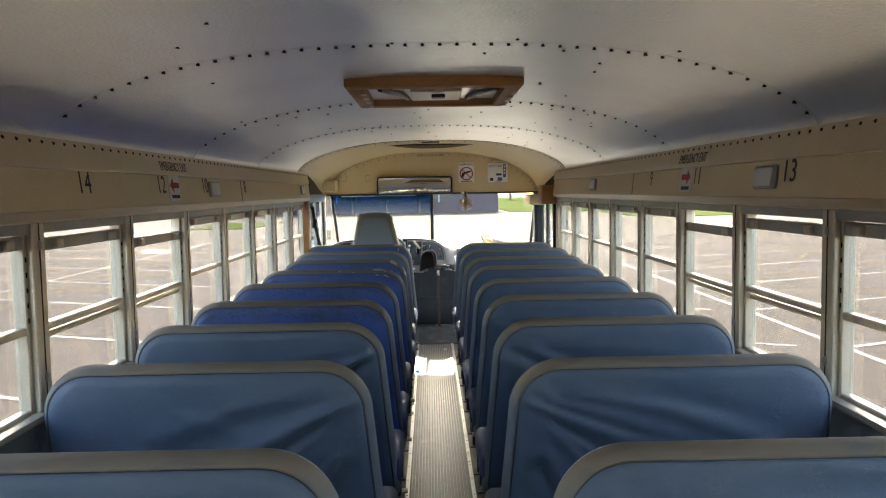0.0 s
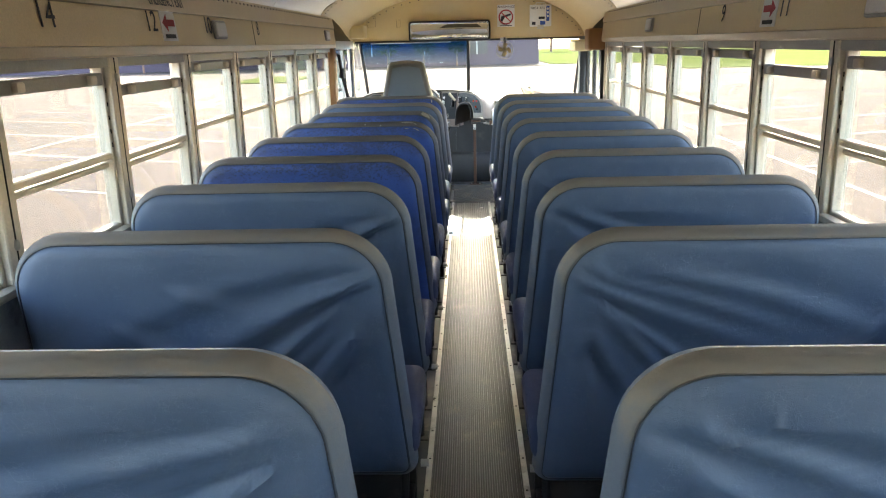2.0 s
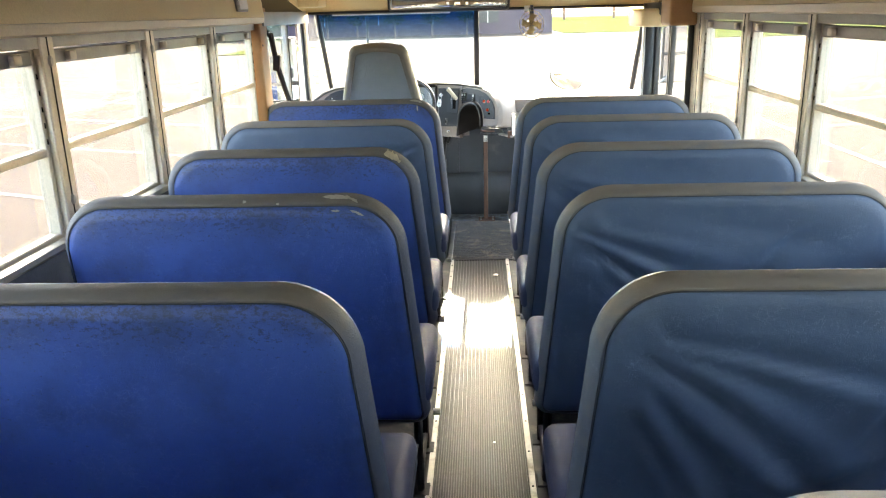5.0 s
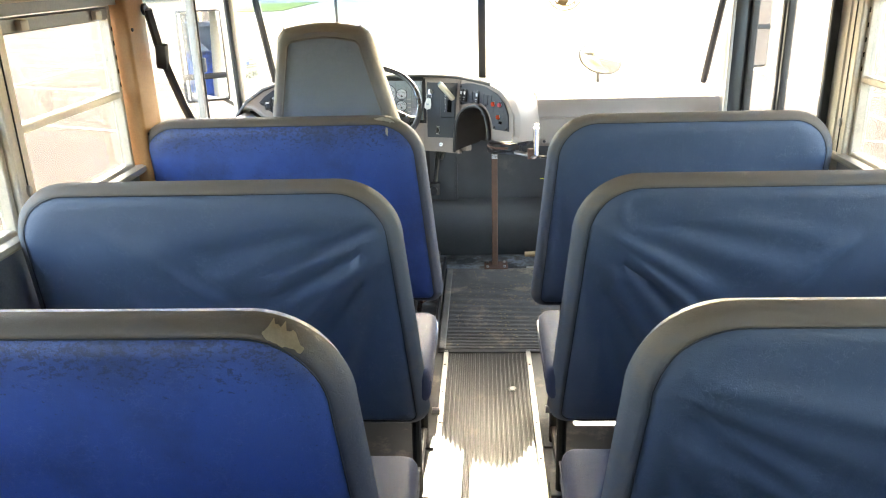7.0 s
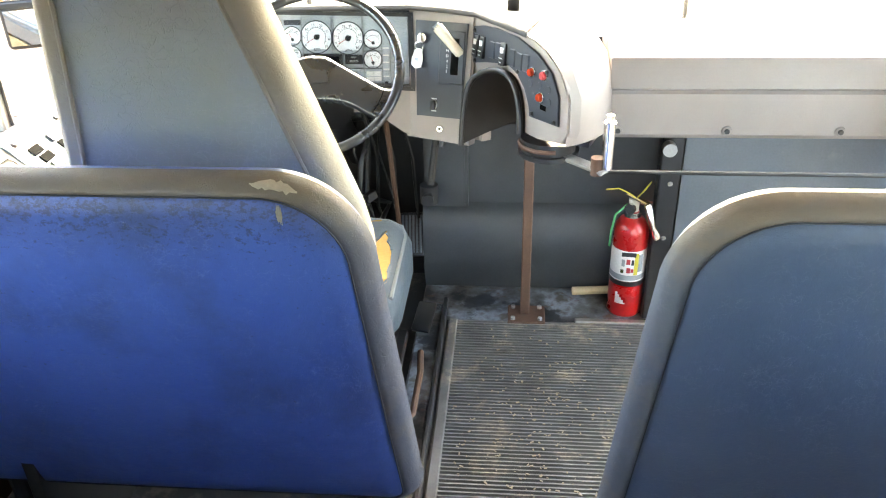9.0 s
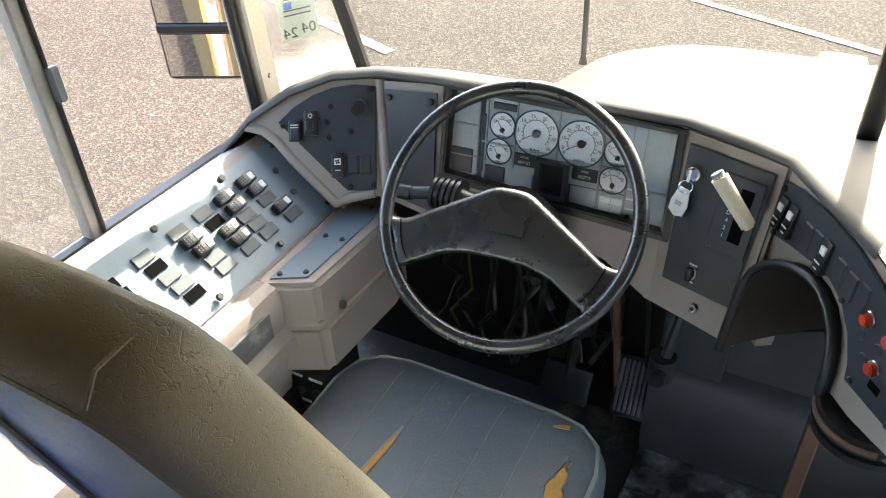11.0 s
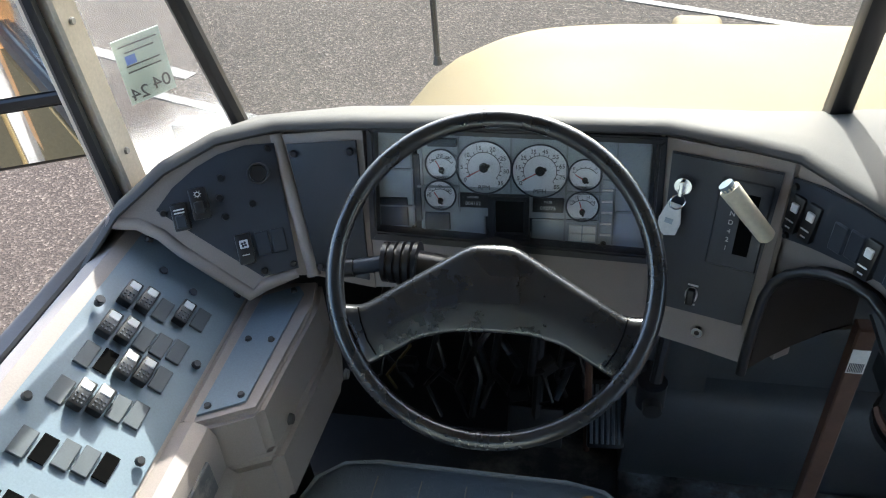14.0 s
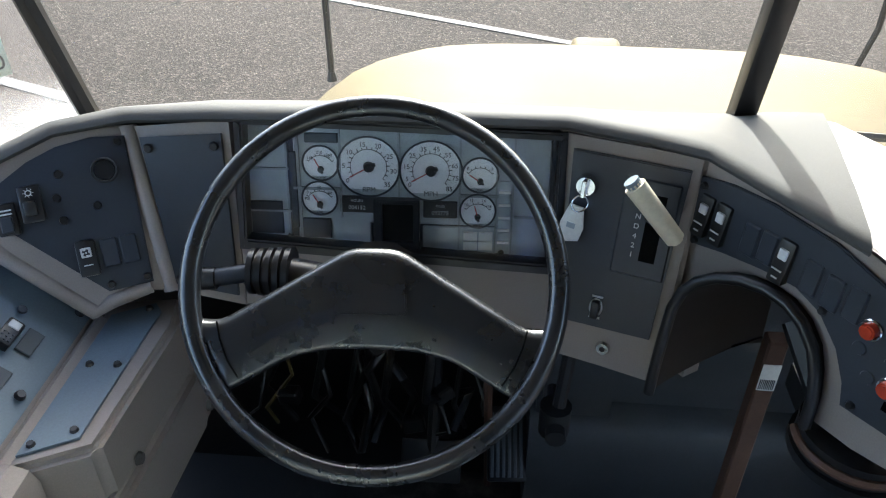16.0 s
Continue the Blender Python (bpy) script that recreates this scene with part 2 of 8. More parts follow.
def stained_sheet(name):
    """A bare floor sheet: worn grey-blue paint, black rubber stains, rust and trodden mud."""
    m, n, l, b = nodes_of(name)
    tc = n.new("ShaderNodeTexCoord").outputs["Object"]
    one, two, three = noise_node(n, l, tc, 9, 6.0, 0.6), noise_node(n, l, tc, 14, 8.0, 0.7, (1, 1.4, 1)), noise_node(n, l, tc, 5.5, 7.0, 0.65)
    c = ramp(n, l, one, [(0.36, (0.012, 0.012, 0.013)), (0.43, (0.07, 0.065, 0.06)), (0.52, (0.12, 0.125, 0.13)), (0.60, (0.23, 0.26, 0.29)), (0.68, (0.10, 0.085, 0.07))])
    rust = ramp(n, l, two, [(0.56, (0, 0, 0)), (0.66, (0.85, 0.85, 0.85))])
    c = mix(n, l, rust, c, (0.12, 0.06, 0.035))
    black = ramp(n, l, three, [(0.55, (0, 0, 0)), (0.60, (0.9, 0.9, 0.9))])
    c = mix(n, l, black, c, (0.016, 0.017, 0.019))
    l.new(c, b.inputs["Base Color"])
    rg = ramp(n, l, two, [(0.3, (0.3, 0.3, 0.3)), (0.7, (0.65, 0.65, 0.65))])
    l.new(rg, b.inputs["Roughness"])
    bump(n, l, b, two, 0.5, 0.002)
    return m


METAL_FLOOR = stained_sheet("stained_floor_sheet")

TRIM = surface("scuffed_aluminium_strip", (0.66, 0.64, 0.6), (0.45, 0.43, 0.4), rough=0.3, metal=0.85, scale=14, dirt=(0.2, 0.18, 0.15))
DASH = surface("taupe_dash_plastic", (0.285, 0.243, 0.221), (0.24, 0.204, 0.185), rough=0.5, scale=4, fine=420, relief=0.25, dirt=(0.26, 0.22, 0.18), dirt_at=0.7)
DASH_TOP = surface("sun_faded_dash_plastic", (0.085, 0.083, 0.081), (0.072, 0.070, 0.068), rough=0.6, scale=4, fine=420, relief=0.25, spec=0.06)
STRIP = surface("worn_grained_strip", (0.10, 0.10, 0.105), (0.07, 0.07, 0.075), rough=0.5, scale=9, fine=200, relief=0.3, dirt=(0.24, 0.22, 0.20), dirt_at=0.56, dirt_scale=14)
SHROUD = surface("brownish_black_shroud", (0.055, 0.045, 0.038), (0.032, 0.028, 0.025), rough=0.42, scale=6, fine=250, relief=0.1)
PANEL = surface("charcoal_panel", (0.029, 0.035, 0.047), (0.022, 0.027, 0.037), rough=0.42, scale=7, fine=300, relief=0.1)
BLANK = surface("slate_blank_cover", (0.062, 0.075, 0.085), (0.05, 0.062, 0.072), rough=0.5, scale=20, fine=300, relief=0.1)
SWITCH_PLATE = surface("slate_switch_plate", (0.155, 0.202, 0.240), (0.13, 0.168, 0.205), rough=0.4, scale=6, fine=300, relief=0.1)
BLACK = surface("black_plastic", (0.014, 0.014, 0.015), (0.01, 0.01, 0.011), rough=0.35, scale=8, fine=300, relief=0.12)
BLACK_HOLE = surface("empty_black_slot", (0.004, 0.004, 0.004), rough=0.9, relief=0, spec=0.02)
WHEEL = surface("worn_black_wheel_plastic", (0.022, 0.023, 0.026), (0.015, 0.016, 0.018), rough=0.27, scale=12, fine=260, relief=0.12, dirt=(0.04, 0.04, 0.04), dirt_at=0.8, dirt_scale=12, coat=0.6)
TILE = surface("grey_cluster_tile", (0.40, 0.435, 0.46), (0.35, 0.375, 0.40), rough=0.45, relief=0.05)
WHITE = surface("white_dial", (0.84, 0.85, 0.86), (0.80, 0.81, 0.82), rough=0.45, relief=0)
PRINT = surface("dark_print", (0.03, 0.03, 0.035), rough=0.6, relief=0)
PRINT_PALE = surface("pale_print", (0.7, 0.7, 0.7), rough=0.6, relief=0)
PRINT_RED = surface("red_print", (0.5, 0.04, 0.05), rough=0.6, relief=0)
PRINT_BLUE = surface("blue_print", (0.05, 0.12, 0.42), rough=0.6, relief=0)
PAPER = surface("white_sticker", (0.80, 0.78, 0.74), (0.74, 0.71, 0.66), rough=0.5, scale=8, relief=0.04)
PAPER_GREEN = surface("pale_green_sticker", (0.34, 0.40, 0.37), (0.28, 0.34, 0.31), rough=0.5, relief=0)
RED = surface("extinguisher_red", (0.52, 0.012, 0.012), (0.42, 0.008, 0.01), rough=0.28, scale=10, relief=0.03, coat=0.3)
CHROME = surface("bright_steel", (0.72, 0.72, 0.72), (0.6, 0.6, 0.6), rough=0.2, metal=1.0, scale=20, relief=0.03)
RUST = surface("rusty_brown_steel", (0.16, 0.085, 0.055), (0.10, 0.055, 0.04), rough=0.7, metal=0.2, scale=25, relief=0.4)
DARK_WALL = surface("dark_engine_cover", (0.065, 0.069, 0.072), (0.04, 0.043, 0.046), rough=0.45, scale=6, relief=0.25, dirt=(0.12, 0.115, 0.105), dirt_at=0.66)
GREY_WALL = surface("grey_step_panel", (0.10, 0.115, 0.13), (0.075, 0.088, 0.10), rough=0.42, scale=5, relief=0.15, dirt=(0.16, 0.16, 0.155), dirt_at=0.7)
YELLOW = surface("faded_school_bus_yellow", (0.118, 0.090, 0.046), (0.100, 0.075, 0.036), rough=0.7, scale=3, relief=0.05, spec=0.1)
RED_LENS = surface("red_lens", (0.5, 0.05, 0.02), rough=0.2, relief=0, coat=0.5)
LEVER = surface("ivory_grip", (0.58, 0.52, 0.40), (0.5, 0.44, 0.33), rough=0.5, relief=0.1)
BRASS = surface("aged_gold_wire", (0.50, 0.38, 0.18), (0.42, 0.31, 0.14), rough=0.35, metal=0.8, relief=0)
WOOD = surface("pale_broom_wood", (0.62, 0.47, 0.27), rough=0.6, stretch=(8, 1, 1))
MIRROR = surface("mirror_silver", (0.85, 0.87, 0.88), (0.84, 0.86, 0.87), rough=0.12, metal=1.0, relief=0)
MIRROR.node_tree.nodes["Principled BSDF"].inputs["Roughness"].default_value = 0.02
for link in list(MIRROR.node_tree.links):
    if link.to_socket.name == "Roughness":
        MIRROR.node_tree.links.remove(link)
WINDOW = glass("side_window_glass", tint=(0.815, 0.825, 0.815), dust=0.006, gloss=0.2)
DOOR_GLASS = glass("door_glass", dust=0.02)
SCREEN = glass("windshield_glass", tint=(0.90, 0.925, 0.91), dust=0.003, scale=4.0, gloss=0.1)
CORNER = glass("corner_glass", dust=0.03, scale=5.0, fog=(1.03, 0.88, 0.42))
VISOR = glass("blue_tinted_visor", tint=(0.13, 0.36, 0.66), dust=0.002, gloss=0.1, fade=(1.27, 1.43))
COVER = glass("instrument_cover", tint=(0.98, 0.985, 0.99), dust=0.015, gloss=0.35)
LEAF = surface("grass_green", (0.050, 0.062, 0.020), (0.038, 0.048, 0.015), rough=0.95, scale=0.6, fine=20, spec=0.0)


def ceiling_material():
    m, n, l, b = nodes_of("embossed_grey_ceiling_steel")
    tc = n.new("ShaderNodeTexCoord").outputs["Object"]
    broad = noise_node(n, l, tc, 1.6, 4.0, 0.6)
    peb = n.new("ShaderNodeTexVoronoi")
    peb.inputs["Scale"].default_value = 85.0
    l.new(tc, peb.inputs["Vector"])
    l.new(ramp(n, l, broad, [(0.3, (0.86, 0.84, 0.80)), (0.7, (0.94, 0.92, 0.89))]), b.inputs["Base Color"])
    b.inputs["Metallic"].default_value = 0.85
    b.inputs["Roughness"].default_value = 0.40
    bump(n, l, b, peb.outputs["Distance"], 0.35, 0.004)
    return m


def asphalt_material():
    m, n, l, b = nodes_of("worn_asphalt")
    tc = n.new("ShaderNodeTexCoord").outputs["Object"]
    stone = n.new("ShaderNodeTexVoronoi")
    stone.inputs["Scale"].default_value = 75.0
    l.new(tc, stone.inputs["Vector"])
    sc = n.new("ShaderNodeSeparateColor")
    l.new(stone.outputs["Color"], sc.inputs[0])
    c = ramp(n, l, sc.outputs[0], [(0.0, (0.019, 0.017, 0.0145)), (0.5, (0.044, 0.037, 0.032)), (0.85, (0.094, 0.076, 0.063)), (1.0, (0.195, 0.165, 0.14))])
    c = mix(n, l, 0.55, c, ramp(n, l, noise_node(n, l, tc, 0.35, 7.0, 0.7), [(0.3, (0.032, 0.0275, 0.0245)), (0.7, (0.058, 0.048, 0.041))]))
    vein = n.new("ShaderNodeTexVoronoi")
    vein.feature = "DISTANCE_TO_EDGE"
    vein.inputs["Scale"].default_value = 0.9
    wob = n.new("ShaderNodeMix")
    wob.data_type = "VECTOR"
    wob.inputs[0].default_value = 0.25
    nz = n.new("ShaderNodeTexNoise")
    nz.inputs["Scale"].default_value, nz.inputs["Detail"].default_value = 2.2, 6.0
    l.new(tc, nz.inputs["Vector"])
    l.new(tc, wob.inputs[4])
    l.new(nz.outputs["Color"], wob.inputs[5])
    l.new(wob.outputs[1], vein.inputs["Vector"])
    crack = maths(n, l, "MULTIPLY", ramp(n, l, vein.outputs["Distance"], [(0.0, (1, 1, 1)), (0.012, (0, 0, 0))]), ramp(n, l, noise_node(n, l, tc, 0.25, 3.0), [(0.45, (0, 0, 0)), (0.6, (1, 1, 1))]))
    c = mix(n, l, maths(n, l, "MULTIPLY", crack, 0.8), c, (0.03, 0.028, 0.026))
    l.new(c, b.inputs["Base Color"])
    b.inputs["Roughness"].default_value = 0.9
    b.inputs["Specular IOR Level"].default_value = 0.02
    bump(n, l, b, stone.outputs["Distance"], 0.5, 0.006)
    return m


def line_material():
    m, n, l, b = nodes_of("worn_white_road_paint")
    tc = n.new("ShaderNodeTexCoord").outputs["Object"]
    wear = ramp(n, l, noise_node(n, l, tc, 22.0, 8.0, 0.8), [(0.42, (0.135, 0.128, 0.117)), (0.54, (0.06, 0.052, 0.046))])
    l.new(wear, b.inputs["Base Color"])
    b.inputs["Roughness"].default_value = 0.8
    return m


CEIL, ASPHALT, ROAD_PAINT = ceiling_material(), asphalt_material(), line_material()


# ---- mesh helpers ----
def mesh_of(bm, name, material, smooth=None):
    me = bpy.data.meshes.new(name)
    bmesh.ops.recalc_face_normals(bm, faces=bm.faces)
    bm.to_mesh(me)
    bm.free()
    me.materials.append(material)
    if smooth is not None:
        for p in me.polygons:
            p.use_smooth = True
        me.set_sharp_from_angle(angle=radians(smooth))
    return me


def part(name, bm, material, parent=None, label="", smooth=35):
    ob = new(name, mesh_of(bm, name, material, smooth) if isinstance(bm, bmesh.types.BMesh) else bm)
    if parent:
        ob.parent = parent
        ob.matrix_parent_inverse = Matrix()
    if label:
        tagged(ob, label)
    return ob


def thing(name, label, category, at=(0, 0, 0), group="", kind="", rz=0.0):
    ob = new(name)
    ob.matrix_basis = pose(*at, 0, 0, rz)
    ob.empty_display_size = 0.1
    return tagged(ob, label, category, group, kind)


def box(lo, hi, r=0.0, seg=2, bm=None):
    own = bm is None
    b = bmesh.new()
    bmesh.ops.create_cube(b, size=1)
    for v in b.verts:
        v.co = Vector([lo[i] + (v.co[i] + 0.5) * (hi[i] - lo[i]) for i in range(3)])
    if r:
        bmesh.ops.bevel(b, geom=list(b.edges), offset=r, segments=seg, affect="EDGES", profile=0.5)
    if own:
        return b
    merge(bm, b)
    return bm


def merge(bm, other, m=None):
    if m is not None:
        bmesh.ops.transform(other, matrix=m, verts=other.verts)
    me = bpy.data.meshes.new("tmp")
    other.to_mesh(me)
    other.free()
    bm.from_mesh(me)
    bpy.data.meshes.remove(me)
    return bm


def moved(b, m):
    bmesh.ops.transform(b, matrix=m, verts=b.verts)
    return b


def cyl(r, h, seg=20, r2=None, bev=0.0):
    """A rod or cone along +z from 0 to h."""
    b = bmesh.new()
    bmesh.ops.create_cone(b, cap_ends=True, segments=seg, radius1=r, radius2=r if r2 is None else r2, depth=h)
    bmesh.ops.translate(b, verts=b.verts, vec=(0, 0, h / 2))
    if bev:
        rim = [e for e in b.edges if abs(e.verts[0].co.z - e.verts[1].co.z) < 1e-6]
        bmesh.ops.bevel(b, geom=rim, offset=bev, segments=2, affect="EDGES")
    return b


def rod(a, c, r, seg=10):
    a, c = Vector(a), Vector(c)
    b = cyl(r, (c - a).length, seg)
    return moved(b, Matrix.Translation(a) @ (c - a).to_track_quat("Z", "Y").to_matrix().to_4x4())


def sweep(points, r, seg=8, closed=False):
    """A round tube through points."""
    b = bmesh.new()
    pts = [Vector(p) for p in points]
    n = len(pts)
    rings = []
    up = None
    for i, p in enumerate(pts):
        d = (pts[(i + 1) % n] - pts[i - 1]) if closed or 0 < i < n - 1 else (pts[1] - pts[0] if i == 0 else pts[-1] - pts[-2])
        d.normalize()
        if up is None:
            up = d.orthogonal().normalized()
        up = (up - d * up.dot(d)).normalized()
        side = d.cross(up)
        rings.append([b.verts.new(p + (up * math.cos(a) + side * math.sin(a)) * r) for a in (2 * math.pi * k / seg for k in range(seg))])
    for i in range(n if closed else n - 1):
        q, s = rings[i], rings[(i + 1) % n]
        for k in range(seg):
            b.faces.new((q[k], q[(k + 1) % seg], s[(k + 1) % seg], s[k]))
    if not closed:
        b.faces.new(rings[0])
        b.faces.new(rings[-1])
    return b


def prism(outline, depth, bev=0.0, seg=2):
    """An outline of (x, z) points, extruded along +y from 0 to depth."""
    b = bmesh.new()
    f = b.faces.new([b.verts.new((x, 0, z)) for x, z in outline])
    ext = bmesh.ops.extrude_face_region(b, geom=[f])
    bmesh.ops.translate(b, verts=[v for v in ext["geom"] if isinstance(v, bmesh.types.BMVert)], vec=(0, depth, 0))
    if bev:
        bmesh.ops.bevel(b, geom=[e for e in b.edges if abs(e.verts[0].co.y - e.verts[1].co.y) < 1e-6], offset=bev, segments=seg, affect="EDGES", clamp_overlap=True)
    return b


def along(profile, y0, y1, cuts=1, cap=True):
    """A closed profile of (x, z), drawn along y."""
    b = bmesh.new()
    rings = [[b.verts.new((x, y0 + (y1 - y0) * i / cuts, z)) for x, z in profile] for i in range(cuts + 1)]
    for q, s in zip(rings, rings[1:]):
        for k in range(len(profile)):
            j = (k + 1) % len(profile)
            b.faces.new((q[k], q[j], s[j], s[k]))
    if cap:
        b.faces.new(rings[0])
        b.faces.new(rings[-1])
    return b


def text_mesh(body, size, material, name="lettering", extrude=0.0004, align="CENTER"):
    """Flat lettering in the x-z plane that faces -y, its middle at the origin."""
    cu = bpy.data.curves.new(name, "FONT")
    cu.body, cu.size, cu.extrude, cu.align_x, cu.align_y = body, size, extrude, align, "CENTER"
    tmp = bpy.data.objects.new("tmp", cu)
    scene.collection.objects.link(tmp)
    bpy.context.view_layer.update()
    me = bpy.data.meshes.new_from_object(tmp.evaluated_get(bpy.context.evaluated_depsgraph_get()))
    bpy.data.objects.remove(tmp)
    me.transform(pose(0, 0, 0, 90, 0, 0))
    me.materials.clear()
    me.materials.append(material)
    return me


def letters(body, size, material, parent, m, name="lettering"):
    ob = part(name, text_mesh(body, size, material, name), None, parent)
    ob.matrix_basis = m
    return ob


def ellipse_ring(rx, rz, r, n=32):
    return sweep([(rx * math.cos(2 * math.pi * k / n), 0, rz * math.sin(2 * math.pi * k / n)) for k in range(n)], r, 6, True)


# ---- plan of the bus, metres: x across, y towards the front, z up from the floor ----
W, MID = 1.19, -0.0265      # half the clear width between the window posts; the middle of the bus
REAR, FRONT = -0.75, 7.30   # the closed rear and the front end of the seating
SILL, HEAD, RIVET, CROWN = 0.85, 1.402, 1.665, 1.94
POSTS = [2.279 + 0.712 * k for k in range(-4, 8)]
GROUND = -1.0


def roof_z(x):
    return RIVET + (CROWN - RIVET) * max(0.0, 1 - min(1, abs(x - MID) / W) ** 2.5) ** 0.61


def arch_z(x):
    """Height of the lower, rounder arch at the bulkhead."""
    return 1.47 + 0.44 * max(0.0, 1 - min(1, abs(x - MID) / W) ** 2.5) ** 0.61


def side(s, v):
    """x of a piece of the left (-1) or right (1) side wall, v from the middle of a bus 2.3 m wide."""
    return s * (v + 0.0385) + MID


# ground outside
def ground():
    b = bmesh.new()
    bmesh.ops.create_grid(b, x_segments=8, y_segments=8, size=400)
    ob = part("ground", moved(b, pose(0, 60, GROUND)), ASPHALT)
    tagged(ob, "sunlit worn asphalt of a wide parking lot", "ground", kind="structure")


ground()


def parking_line(a, c, width=0.12):
    a, c = Vector((*a, GROUND + 0.004)), Vector((*c, GROUND + 0.004))
    d = (c - a).normalized()
    s = Vector((-d.y, d.x, 0)) * width / 2
    up = Vector((0, 0, 0.004))
    b = bmesh.new()
    low = [b.verts.new(v) for v in (a + s, a - s, c - s, c + s)]
    top = [b.verts.new(v.co + up) for v in low]
    b.faces.new(top)
    for i in range(4):
        b.faces.new((low[i], low[(i + 1) % 4], top[(i + 1) % 4], top[i]))
    tagged(part("parking_line", b, ROAD_PAINT), "worn white painted parking line on the asphalt", "road marking", group="parking lines", kind="structure")


for k in range(-3, 7):
    y = 8.88 + 3.72 * k
    parking_line((-3.55, y), (-11.45, y + 3.16))
    parking_line((-11.55, y + 3.2), (-19.5, y + 6.4))
    parking_line((6.3, y - 1.0), (13.6, y + 1.9))
parking_line((-3.56, 8.90), (-4.6, 7.90))
parking_line((-11.5, -8), (-11.5, 42))
parking_line((6.25, -8), (6.25, 26))
parking_line((-3.7, 12.29), (-2.3, 11.8), 0.09)
for k in range(4):
    parking_line((-2.4, 15.22 + 3.72 * k), (5.6, 11.8 + 3.72 * k), 0.09)


def slab(name, lo, hi, mat_, label, cat):
    return tagged(part(name, box(lo, hi), mat_), label, cat, kind="structure")


slab("ground_grass", (9, 88, GROUND - 0.1), (140, 260, GROUND + 0.05), LEAF, "sunlit mown green grass strip beyond the asphalt", "grass")
slab("ground_grass", (-17.5, 56, GROUND - 0.1), (-12.8, 68, GROUND + 0.05), LEAF, "small mown green grass island on the parking lot", "grass")
slab("ground_grass", (18, 67, GROUND - 0.1), (140, 87.9, GROUND + 0.05), LEAF, "sunlit mown green grass beside the parking lot", "grass")


